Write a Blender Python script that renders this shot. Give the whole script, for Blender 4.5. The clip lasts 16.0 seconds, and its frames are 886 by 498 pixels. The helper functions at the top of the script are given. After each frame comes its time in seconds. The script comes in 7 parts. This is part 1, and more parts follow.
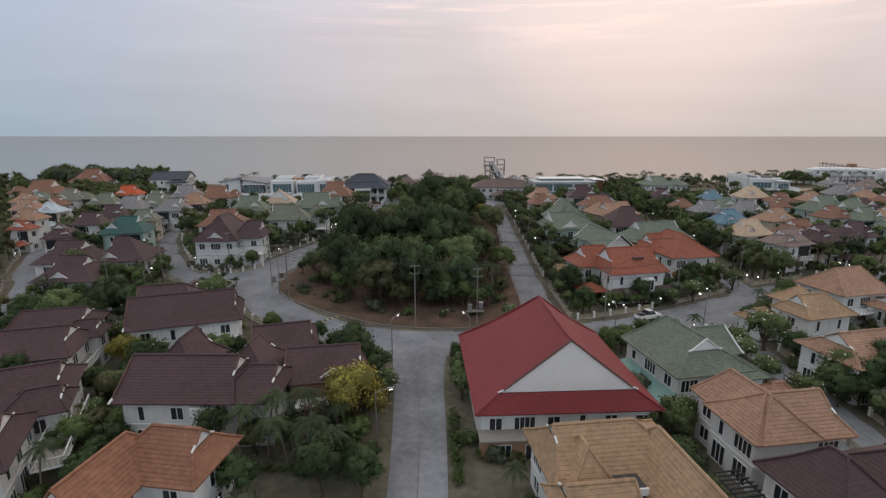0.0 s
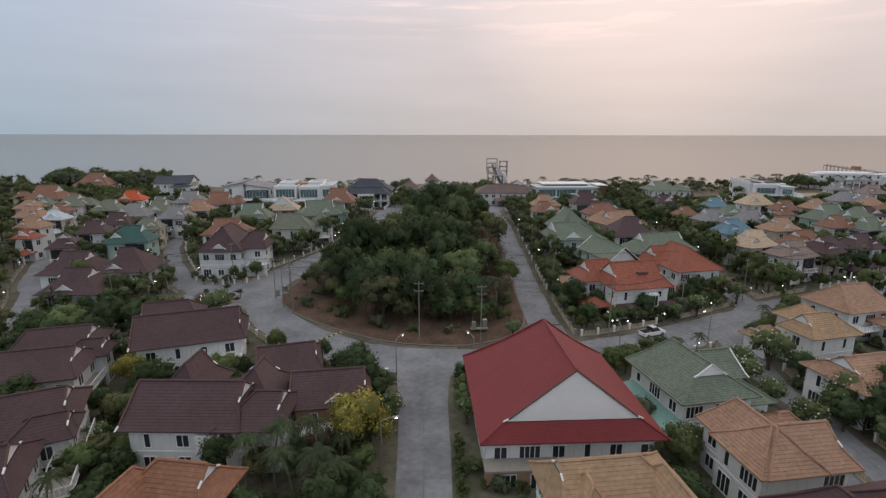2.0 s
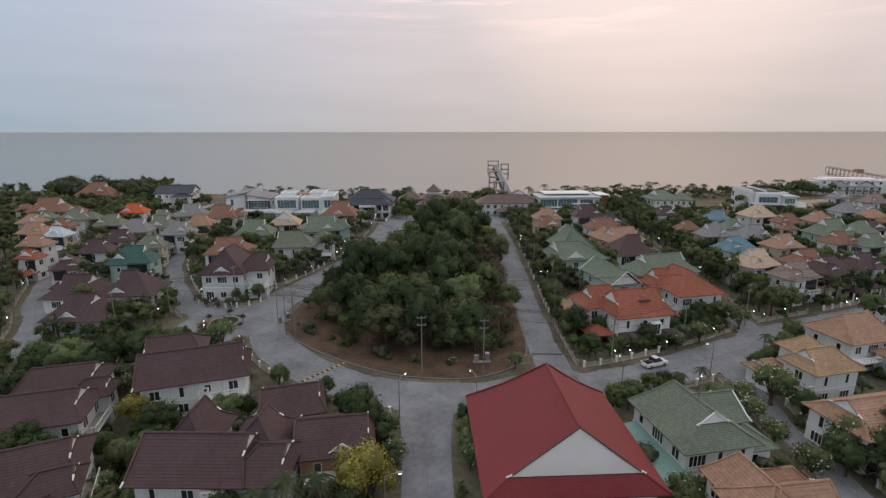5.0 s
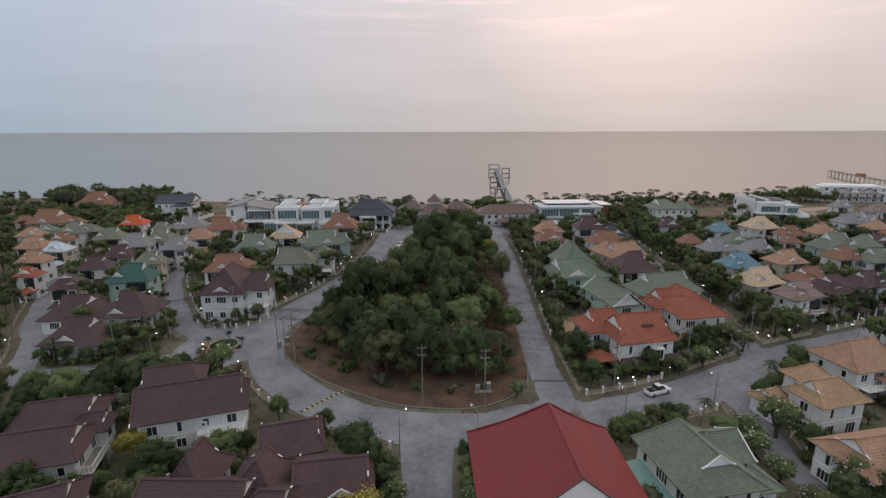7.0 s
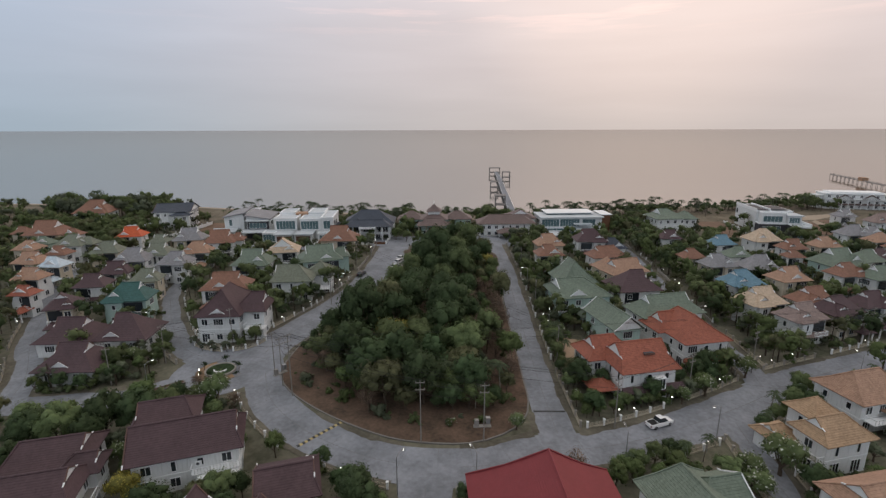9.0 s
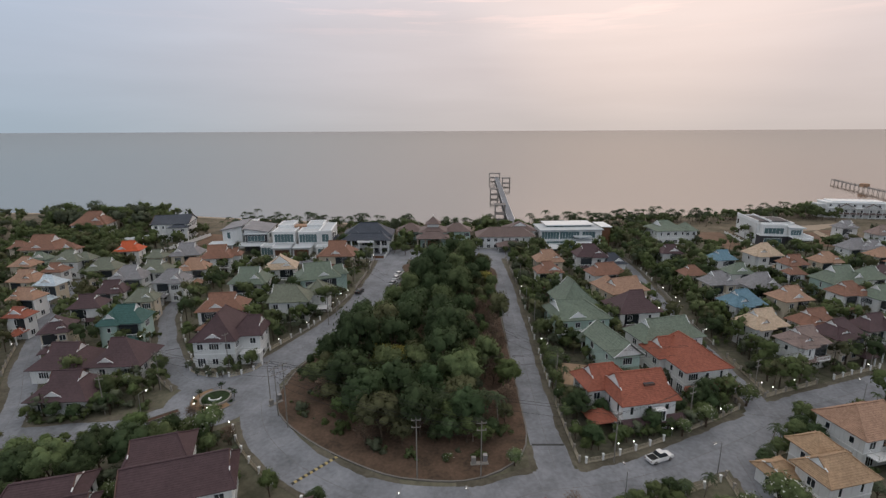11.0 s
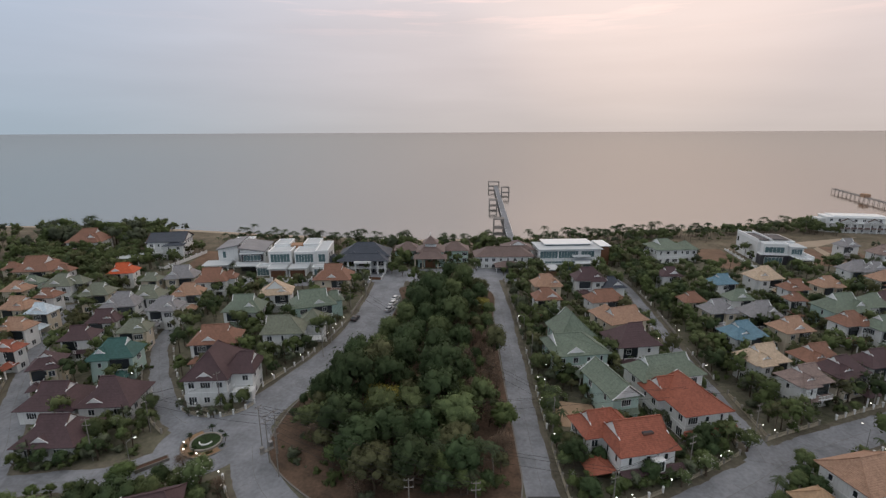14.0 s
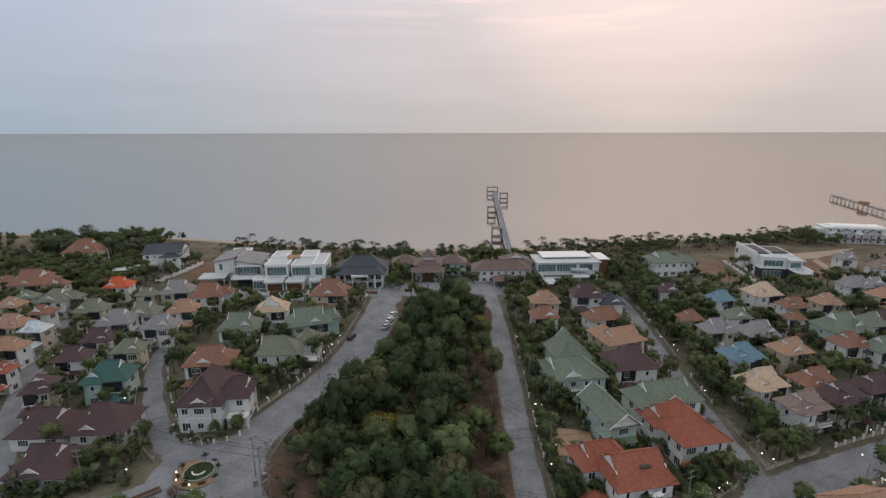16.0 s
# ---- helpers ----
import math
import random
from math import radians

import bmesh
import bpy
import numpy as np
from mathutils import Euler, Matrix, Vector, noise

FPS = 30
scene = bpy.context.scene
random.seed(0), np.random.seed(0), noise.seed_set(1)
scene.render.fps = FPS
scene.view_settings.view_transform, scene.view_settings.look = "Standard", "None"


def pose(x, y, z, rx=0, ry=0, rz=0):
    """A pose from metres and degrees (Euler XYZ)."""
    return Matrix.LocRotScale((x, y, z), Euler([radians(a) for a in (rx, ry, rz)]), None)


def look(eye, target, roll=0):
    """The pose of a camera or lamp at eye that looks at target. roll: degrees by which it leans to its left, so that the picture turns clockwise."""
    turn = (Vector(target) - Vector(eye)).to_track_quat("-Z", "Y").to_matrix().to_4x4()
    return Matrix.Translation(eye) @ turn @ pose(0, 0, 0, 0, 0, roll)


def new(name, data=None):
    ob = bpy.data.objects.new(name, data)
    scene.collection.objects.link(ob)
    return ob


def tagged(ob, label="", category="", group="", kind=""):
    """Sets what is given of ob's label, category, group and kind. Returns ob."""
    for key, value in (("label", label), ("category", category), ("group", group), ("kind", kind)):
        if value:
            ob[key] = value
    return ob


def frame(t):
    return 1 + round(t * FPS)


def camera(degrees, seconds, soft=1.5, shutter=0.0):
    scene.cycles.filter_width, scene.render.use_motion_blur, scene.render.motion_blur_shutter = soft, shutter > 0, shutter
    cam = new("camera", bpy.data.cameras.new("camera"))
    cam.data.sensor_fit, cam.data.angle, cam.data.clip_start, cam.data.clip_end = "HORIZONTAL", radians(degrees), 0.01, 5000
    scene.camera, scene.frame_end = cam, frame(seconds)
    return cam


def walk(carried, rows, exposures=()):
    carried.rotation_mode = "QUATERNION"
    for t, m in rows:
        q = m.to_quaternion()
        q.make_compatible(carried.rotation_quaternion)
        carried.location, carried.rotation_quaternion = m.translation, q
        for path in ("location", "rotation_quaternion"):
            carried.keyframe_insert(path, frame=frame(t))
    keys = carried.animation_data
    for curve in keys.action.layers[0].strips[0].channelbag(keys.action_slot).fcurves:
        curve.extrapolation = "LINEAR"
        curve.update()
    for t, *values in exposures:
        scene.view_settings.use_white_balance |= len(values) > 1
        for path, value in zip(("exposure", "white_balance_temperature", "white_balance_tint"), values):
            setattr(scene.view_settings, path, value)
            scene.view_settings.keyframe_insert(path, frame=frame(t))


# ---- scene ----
# ---- camera ----
cam = camera(84.0, 16.0, soft=1.35)
ROWS = [
    (0.0, 0.00, 0.00, 32.00, -13.25, -0.01, 0.00),
    (0.5, -0.09, 0.16, 32.69, -13.26, -0.09, 0.00),
    (1.0, -0.22, 0.35, 33.41, -13.30, -0.10, 0.04),
    (1.5, -0.36, 0.58, 34.24, -13.34, -0.11, 0.21),
    (2.0, -0.37, 0.78, 35.18, -13.45, -0.09, 0.26),
    (2.5, -0.34, 0.98, 36.13, -13.50, -0.04, 0.27),
    (3.0, -0.38, 1.16, 37.15, -13.55, -0.02, 0.28),
    (3.5, -0.48, 1.34, 38.25, -13.65, 0.02, 0.32),
    (4.0, -0.59, 1.56, 39.35, -13.74, 0.00, 0.32),
    (6.5, -0.60, 3.82, 44.72, -13.89, 0.17, 0.44),
    (7.0, -0.56, 4.40, 46.04, -13.91, 0.15, 0.45),
    (7.5, -0.61, 4.95, 47.35, -13.97, 0.18, 0.44),
    (8.0, -0.56, 5.54, 48.69, -14.01, 0.17, 0.46),
    (8.5, -0.43, 6.32, 50.00, -14.07, 0.20, 0.49),
    (9.0, -0.24, 7.17, 51.35, -14.16, 0.16, 0.51),
    (11.5, 0.68, 10.40, 57.90, -14.08, 0.26, 0.58),
    (12.0, 0.86, 11.12, 59.24, -14.06, 0.25, 0.59),
    (12.5, 1.05, 11.82, 60.52, -14.08, 0.26, 0.61),
    (13.0, 1.33, 12.60, 61.88, -14.10, 0.24, 0.61),
    (13.5, 1.46, 13.24, 63.15, -14.10, 0.24, 0.60),
    (14.0, 1.57, 13.85, 64.50, -14.04, 0.25, 0.57),
    (14.5, 1.76, 14.43, 65.82, -14.05, 0.19, 0.55),
    (15.0, 1.92, 15.14, 67.26, -14.03, 0.15, 0.55),
    (15.5, 2.01, 15.75, 68.64, -14.03, 0.12, 0.56),
    (16.0, 2.17, 16.39, 70.00, -14.05, 0.12, 0.48),
]
EXPOSURE = 0.0
walk(cam, [(t, pose(x, y, z, 90 + pitch, roll, yaw)) for t, x, y, z, pitch, roll, yaw in ROWS], [(0.0, EXPOSURE), (16.0, EXPOSURE)])

# ---- sky and sun ----
SUN_AZ, SUN_EL = radians(20.5), radians(16.5)          # right of straight ahead, above the sea
SUN_DIR = Vector((math.sin(SUN_AZ) * math.cos(SUN_EL), math.cos(SUN_AZ) * math.cos(SUN_EL), math.sin(SUN_EL)))


def build_world():
    w = bpy.data.worlds.new("dusk_sky")
    w.use_nodes = True
    scene.world = w
    nt = w.node_tree
    nt.nodes.clear()
    N, L = nt.nodes.new, nt.links.new
    out, bg = N("ShaderNodeOutputWorld"), N("ShaderNodeBackground")
    tc, sep = N("ShaderNodeTexCoord"), N("ShaderNodeSeparateXYZ")
    L(tc.outputs["Generated"], sep.inputs[0])
    ramps = []
    # hazy dusk: a cool side away from the sun, a warm side round it
    for stops in (((0.0, (0.275, 0.335, 0.395)), (0.10, (0.325, 0.375, 0.45)), (0.25, (0.372, 0.432, 0.535)), (0.6, (0.53, 0.54, 0.565)), (1.0, (0.58, 0.58, 0.58))),
                  ((0.0, (0.465, 0.405, 0.38)), (0.10, (0.535, 0.458, 0.438)), (0.25, (0.645, 0.547, 0.528)), (0.5, (0.78, 0.61, 0.52)), (0.75, (0.57, 0.545, 0.535)), (1.0, (0.58, 0.57, 0.565)))):
        r = N("ShaderNodeValToRGB")
        r.color_ramp.elements[0].position, r.color_ramp.elements[0].color = stops[0][0], (*stops[0][1], 1)
        r.color_ramp.elements[1].position, r.color_ramp.elements[1].color = stops[-1][0], (*stops[-1][1], 1)
        for pos, col in stops[1:-1]:
            e = r.color_ramp.elements.new(pos)
            e.color = (*col, 1)
        L(sep.outputs[2], r.inputs[0])
        ramps.append(r)
    dot = N("ShaderNodeVectorMath")
    dot.operation = "DOT_PRODUCT"
    L(tc.outputs["Generated"], dot.inputs[0])
    dot.inputs[1].default_value = (math.sin(SUN_AZ + 0.26), math.cos(SUN_AZ + 0.26), 0)
    mr = N("ShaderNodeMapRange")
    L(dot.outputs["Value"], mr.inputs[0])
    mr.interpolation_type = "SMOOTHSTEP"
    mr.inputs[1].default_value, mr.inputs[2].default_value = 0.15, 1.08
    mix = N("ShaderNodeMix")
    mix.data_type = "RGBA"
    L(mr.outputs[0], mix.inputs[0])
    L(ramps[0].outputs[0], mix.inputs[6])
    L(ramps[1].outputs[0], mix.inputs[7])
    # thin high cloud
    nz = N("ShaderNodeTexNoise")
    mp = N("ShaderNodeMapping")
    mp.inputs["Scale"].default_value = (2.0, 2.0, 16.0)
    L(tc.outputs["Generated"], mp.inputs[0])
    L(mp.outputs[0], nz.inputs["Vector"])
    nz.inputs["Scale"].default_value, nz.inputs["Detail"].default_value = 1.6, 4
    cl = N("ShaderNodeMapRange")
    L(nz.outputs[0], cl.inputs[0])
    cl.inputs[1].default_value, cl.inputs[2].default_value = 0.3, 0.75
    cl.inputs[3].default_value, cl.inputs[4].default_value = 0.965, 1.04
    mul = N("ShaderNodeMix")
    mul.data_type, mul.blend_type = "RGBA", "MULTIPLY"
    mul.inputs[0].default_value = 1
    L(mix.outputs[2], mul.inputs[6])
    L(cl.outputs[0], mul.inputs[7])
    # the sun's glow through the haze
    d2 = N("ShaderNodeVectorMath")
    d2.operation = "DOT_PRODUCT"
    L(tc.outputs["Generated"], d2.inputs[0])
    d2.inputs[1].default_value = tuple(SUN_DIR)
    g2 = N("ShaderNodeMapRange")
    g2.interpolation_type = "SMOOTHSTEP"
    L(d2.outputs["Value"], g2.inputs[0])
    g2.inputs[1].default_value, g2.inputs[2].default_value = 0.935, 1.0
    ga = N("ShaderNodeMix")
    ga.data_type, ga.blend_type = "RGBA", "ADD"
    L(g2.outputs[0], ga.inputs[0])
    L(mul.outputs[2], ga.inputs[6])
    ga.inputs[7].default_value = (0.13, 0.088, 0.058, 1)
    # pink streaks of high cloud over the haze, towards the sun
    mp2 = N("ShaderNodeMapping")
    mp2.inputs["Rotation"].default_value = (0, radians(-2.5), 0)
    mp2.inputs["Scale"].default_value = (2.6, 1.2, 34.0)
    L(tc.outputs["Generated"], mp2.inputs[0])
    nz2 = N("ShaderNodeTexNoise")
    nz2.inputs["Scale"].default_value, nz2.inputs["Detail"].default_value, nz2.inputs["Roughness"].default_value = 1.5, 6, 0.6
    L(mp2.outputs[0], nz2.inputs["Vector"])
    s2 = N("ShaderNodeMapRange")
    L(nz2.outputs[0], s2.inputs[0])
    s2.inputs[1].default_value, s2.inputs[2].default_value = 0.52, 0.68
    up2 = N("ShaderNodeMapRange")
    up2.interpolation_type = "SMOOTHSTEP"
    L(sep.outputs[2], up2.inputs[0])
    up2.inputs[1].default_value, up2.inputs[2].default_value = 0.135, 0.225
    k1, k2 = N("ShaderNodeMath"), N("ShaderNodeMath")
    k1.operation = k2.operation = "MULTIPLY"
    L(s2.outputs[0], k1.inputs[0])
    L(up2.outputs[0], k1.inputs[1])
    L(k1.outputs[0], k2.inputs[0])
    L(mr.outputs[0], k2.inputs[1])
    st = N("ShaderNodeMix")
    st.data_type, st.blend_type = "RGBA", "ADD"
    L(k2.outputs[0], st.inputs[0])
    L(ga.outputs[2], st.inputs[6])
    st.inputs[7].default_value = (0.24, 0.11, 0.08, 1)
    L(st.outputs[2], bg.inputs[0])
    bg.inputs[1].default_value = 1.33
    L(bg.outputs[0], out.inputs[0])


build_world()
sun_data = bpy.data.lights.new("sun", "SUN")
sun_data.energy, sun_data.angle, sun_data.color = 0.4, radians(170), (1.0, 0.82, 0.70)
sun = new("sun", sun_data)
sun.matrix_world = look(SUN_DIR * 100, (0, 0, 0))


# ---- the lie of the land ----
def ease(a):
    a = min(max(a, 0.0), 1.0)
    return a * a * (3 - 2 * a)


def gz(x, y):
    """Height of the ground: a low rise towards the shore, falling off to both sides and to the beach."""
    z = -1.3 + 4.0 * ease((y - 60) / 140)
    b = ease((y - 215) / 65)
    return z * (1 - b) + 0.6 * b - 2.2 * ease(abs(x) / 90) * (1 - b)


COAST = ((-900, 340), (-420, 330), (-283, 324), (-177, 314), (-112, 299), (-27, 284), (19, 286), (43, 286), (105, 299), (173, 316), (215, 326), (245, 338), (330, 350), (900, 390))


def coast_y(x):
    for (xa, ya), (xb, yb) in zip(COAST, COAST[1:]):
        if x <= xb:
            return ya + (yb - ya) * (x - xa) / (xb - xa)
    return COAST[-1][1]


# ---- materials ----
def mat(name, col, rough=0.8, var=0.25, scale=3.0, bump=0.0, bscale=20.0, metal=0.0, island=0.0, rand=0.0, spec=0.3, col2=None, stain=0.0, hue=0.0, tile=0.0):
    m = bpy.data.materials.new(name)
    m.use_nodes = True
    nt = m.node_tree
    N, L = nt.nodes.new, nt.links.new
    b = nt.nodes["Principled BSDF"]
    b.inputs["Roughness"].default_value = rough
    b.inputs["Metallic"].default_value = metal
    b.inputs["Specular IOR Level"].default_value = spec
    tc = N("ShaderNodeTexCoord")
    n1 = N("ShaderNodeTexNoise")
    n1.inputs["Scale"].default_value, n1.inputs["Detail"].default_value = scale * 0.13, 3
    L(tc.outputs["Object"], n1.inputs["Vector"])
    n2 = N("ShaderNodeTexNoise")
    n2.inputs["Scale"].default_value, n2.inputs["Detail"].default_value = scale, 6
    L(tc.outputs["Object"], n2.inputs["Vector"])
    add = N("ShaderNodeMath")
    add.operation = "MULTIPLY_ADD"
    L(n1.outputs[0], add.inputs[0])
    add.inputs[1].default_value = 0.6
    half = N("ShaderNodeMath")
    half.operation = "MULTIPLY"
    L(n2.outputs[0], half.inputs[0])
    half.inputs[1].default_value = 0.4
    L(half.outputs[0], add.inputs[2])
    mr = N("ShaderNodeMapRange")
    L(add.outputs[0], mr.inputs[0])
    mr.inputs[1].default_value, mr.inputs[2].default_value = 0.3, 0.7
    mix = N("ShaderNodeMix")
    mix.data_type = "RGBA"
    L(mr.outputs[0], mix.inputs[0])
    lo = [c * (1 - var) for c in col]
    hi = [min(1, c * (1 + var * 0.8)) for c in (col2 or col)]
    mix.inputs[6].default_value, mix.inputs[7].default_value = (*lo, 1), (*hi, 1)
    last = mix.outputs[2]
    if island or rand:
        geo, info = N("ShaderNodeNewGeometry"), N("ShaderNodeObjectInfo")
        val = N("ShaderNodeMath")
        val.operation = "MULTIPLY_ADD"
        L(geo.outputs["Random Per Island"], val.inputs[0])
        val.inputs[1].default_value = 2 * island
        val2 = N("ShaderNodeMath")
        val2.operation = "MULTIPLY_ADD"
        L(info.outputs["Random"], val2.inputs[0])
        val2.inputs[1].default_value, val2.inputs[2].default_value = 2 * rand, 1 - island - rand
        L(val2.outputs[0], val.inputs[2])
        hs = N("ShaderNodeHueSaturation")
        L(val.outputs[0], hs.inputs["Value"])
        if hue:
            hm = N("ShaderNodeMath")
            hm.operation = "MULTIPLY_ADD"
            L(info.outputs["Random"], hm.inputs[0])
            hm.inputs[1].default_value, hm.inputs[2].default_value = 2 * hue, 0.5 - hue
            L(hm.outputs[0], hs.inputs["Hue"])
        L(last, hs.inputs["Color"])
        last = hs.outputs[0]
    if tile:
        # single tiles a little lighter or darker than their neighbours
        vo = N("ShaderNodeTexVoronoi")
        vo.distance = "CHEBYCHEV"
        vo.inputs["Scale"].default_value, vo.inputs["Randomness"].default_value = 2.7, 0.35
        L(tc.outputs["Object"], vo.inputs["Vector"])
        sx = N("ShaderNodeSeparateXYZ")
        L(vo.outputs["Color"], sx.inputs[0])
        tv = N("ShaderNodeMapRange")
        L(sx.outputs[0], tv.inputs[0])
        tv.inputs[3].default_value, tv.inputs[4].default_value = 1 - tile, 1 + tile
        th = N("ShaderNodeHueSaturation")
        L(tv.outputs[0], th.inputs["Value"])
        L(last, th.inputs["Color"])
        last = th.outputs[0]
    if stain:
        # rain streaks: noise drawn out along the height
        mp = N("ShaderNodeMapping")
        mp.inputs["Scale"].default_value = (2.2, 2.2, 0.25)
        L(tc.outputs["Object"], mp.inputs[0])
        n3 = N("ShaderNodeTexNoise")
        n3.inputs["Scale"].default_value, n3.inputs["Detail"].default_value = 1.5, 5
        L(mp.outputs[0], n3.inputs["Vector"])
        m3 = N("ShaderNodeMapRange")
        L(n3.outputs[0], m3.inputs[0])
        m3.inputs[1].default_value, m3.inputs[2].default_value = 0.52, 0.75
        m3.inputs[3].default_value, m3.inputs[4].default_value = 0.0, stain
        ms = N("ShaderNodeMix")
        ms.data_type = "RGBA"
        L(m3.outputs[0], ms.inputs[0])
        L(last, ms.inputs[6])
        ms.inputs[7].default_value = (col[0] * 0.45, col[1] * 0.43, col[2] * 0.4, 1)
        last = ms.outputs[2]
    L(last, b.inputs["Base Color"])
    if bump:
        nb = N("ShaderNodeTexNoise")
        nb.inputs["Scale"].default_value, nb.inputs["Detail"].default_value = bscale, 4
        L(tc.outputs["Object"], nb.inputs["Vector"])
        bp = N("ShaderNodeBump")
        bp.inputs["Strength"].default_value = bump
        bp.inputs["Distance"].default_value = 0.05
        L(nb.outputs[0], bp.inputs["Height"])
        L(bp.outputs[0], b.inputs["Normal"])
    return m


def translucent(m, share):
    """Lets part of the light through, as thin leaves do."""
    nt = m.node_tree
    N, L = nt.nodes.new, nt.links.new
    b = nt.nodes["Principled BSDF"]
    t, mix = N("ShaderNodeBsdfTranslucent"), N("ShaderNodeMixShader")
    src = b.inputs["Base Color"].links[0].from_socket
    L(src, t.inputs["Color"])
    mix.inputs[0].default_value = share
    L(b.outputs[0], mix.inputs[1])
    L(t.outputs[0], mix.inputs[2])
    L(mix.outputs[0], nt.nodes["Material Output"].inputs["Surface"])


def glow(name, col, strength):
    m = bpy.data.materials.new(name)
    m.use_nodes = True
    b = m.node_tree.nodes["Principled BSDF"]
    b.inputs["Base Color"].default_value = (*col, 1)
    b.inputs["Emission Color"].default_value = (*col, 1)
    b.inputs["Emission Strength"].default_value = strength
    return m


ROOFS = {
    "red": (0.215, 0.036, 0.040), "maroon": (0.084, 0.050, 0.055), "clay": (0.28, 0.135, 0.082), "orange": (0.30, 0.098, 0.062), "terra": (0.235, 0.12, 0.082),
    "tan": (0.36, 0.22, 0.15), "ochre": (0.38, 0.255, 0.156), "cream": (0.52, 0.40, 0.29), "green": (0.152, 0.190, 0.146),
    "olive": (0.17, 0.185, 0.14), "teal": (0.045, 0.115, 0.105), "slate": (0.24, 0.235, 0.245), "blue": (0.13, 0.235, 0.30),
    "brick": (0.52, 0.10, 0.035), "metal": (0.52, 0.60, 0.66), "mauve": (0.25, 0.185, 0.165), "navy": (0.055, 0.065, 0.085), "umber": (0.16, 0.115, 0.105),
}
ROOF = {k: mat("roof_tile_" + k, c, 0.62, 0.1 if k == "red" else 0.2, 1.6, 0.25, 14, stain=0.12 if k == "red" else 0.3, tile=0.04 if k == "red" else 0.08 if k == "maroon" else 0.13) for k, c in ROOFS.items()}
WALL = mat("wall_paint_white", (0.72, 0.73, 0.725), 0.75, 0.05, 1.5, 0.1, 30, stain=0.35, rand=0.06)
WALL_C = mat("wall_paint_cream", (0.60, 0.53, 0.42), 0.75, 0.07, 1.5, 0.1, 30, stain=0.35)
WALL_T = mat("wall_paint_pale_green", (0.42, 0.55, 0.50), 0.75, 0.07, 1.5, 0.1, 30, stain=0.3)
WALL_B = mat("wall_brick_tan", (0.36, 0.22, 0.14), 0.85, 0.15, 4, 0.2, 30, stain=0.3)
WALL_D = mat("wall_cladding_charcoal", (0.055, 0.055, 0.062), 0.6, 0.12, 3, 0.1, 20)
TRIM = mat("trim_white", (0.80, 0.81, 0.81), 0.5, 0.05, 3)
FASCIA = mat("fascia_brown", (0.13, 0.075, 0.06), 0.6, 0.15, 3)
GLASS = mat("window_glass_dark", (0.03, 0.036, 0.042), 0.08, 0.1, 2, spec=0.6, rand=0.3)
GLASS_T = mat("window_glass_teal", (0.10, 0.16, 0.17), 0.08, 0.1, 2, spec=0.6)
SLAB = mat("roof_slab_grey_white", (0.52, 0.55, 0.57), 0.7, 0.12, 1.2, stain=0.3)
DOOR = mat("door_wood", (0.16, 0.075, 0.04), 0.5, 0.2, 6)
SHEET_T = mat("sheet_roof_teal", (0.23, 0.40, 0.37), 0.45, 0.1, 2, stain=0.3)
CONC = mat("concrete_road", (0.22, 0.23, 0.252), 0.88, 0.38, 1.3, 0.3, 25, rand=0.06, stain=0.0)
JOINT = mat("road_joint", (0.17, 0.17, 0.17), 0.9, 0.2, 2)
KERB = mat("kerb_concrete", (0.18, 0.17, 0.155), 0.85, 0.18, 2, 0.2, 20)
CONC_L = mat("concrete_light", (0.31, 0.29, 0.26), 0.85, 0.15, 1.5, 0.2, 20, stain=0.3)
EARTH = mat("garden_ground", (0.078, 0.084, 0.05), 0.95, 0.4, 0.9, 0.6, 6, col2=(0.155, 0.142, 0.105))
DIRT = mat("red_earth", (0.138, 0.092, 0.064), 0.95, 0.3, 0.8, 0.6, 6, col2=(0.20, 0.125, 0.085))
SAND = mat("beach_sand", (0.36, 0.29, 0.22), 0.95, 0.15, 0.5, 0.3, 6)
COURT = mat("court_paving", (0.40, 0.28, 0.19), 0.85, 0.2, 2, 0.3, 15)
PAVE = mat("terracotta_paving", (0.27, 0.175, 0.105), 0.85, 0.2, 2, 0.3, 15)
GRASS = mat("hedge_grass", (0.032, 0.055, 0.02), 0.9, 0.35, 3, 0.8, 20, island=0.25)
SCRUB = mat("dry_shore_scrub", (0.085, 0.075, 0.045), 0.95, 0.4, 0.7, 0.6, 6, col2=(0.17, 0.14, 0.10))
LITTER = mat("park_leaf_litter", (0.068, 0.050, 0.034), 0.95, 0.4, 1.6, 0.7, 6, col2=(0.125, 0.080, 0.056))
VERGE = mat("dusty_verge", (0.09, 0.082, 0.06), 0.95, 0.35, 1.2, 0.5, 10, col2=(0.145, 0.13, 0.10))
SOIL = mat("planter_soil", (0.09, 0.05, 0.035), 0.95, 0.3, 3, 0.5, 15)
BARK = mat("bark", (0.10, 0.075, 0.055), 0.95, 0.3, 6, 0.6, 20)
PALM_BARK = mat("palm_bark", (0.20, 0.17, 0.14), 0.95, 0.3, 6, 0.6, 20)
LEAF = mat("leaf_green", (0.104, 0.147, 0.062), 0.75, 0.42, 0.9, 0.8, 3.5, island=0.16, rand=0.22, hue=0.012, spec=0.15, col2=(0.146, 0.180, 0.078))
LEAF_D = mat("leaf_deep_green", (0.066, 0.097, 0.043), 0.75, 0.4, 0.9, 0.8, 3.5, island=0.16, rand=0.2, hue=0.01, spec=0.15)
LEAF_B = mat("leaf_olive_brown", (0.132, 0.136, 0.068), 0.8, 0.4, 0.9, 0.8, 3.5, island=0.16, rand=0.2, spec=0.15)
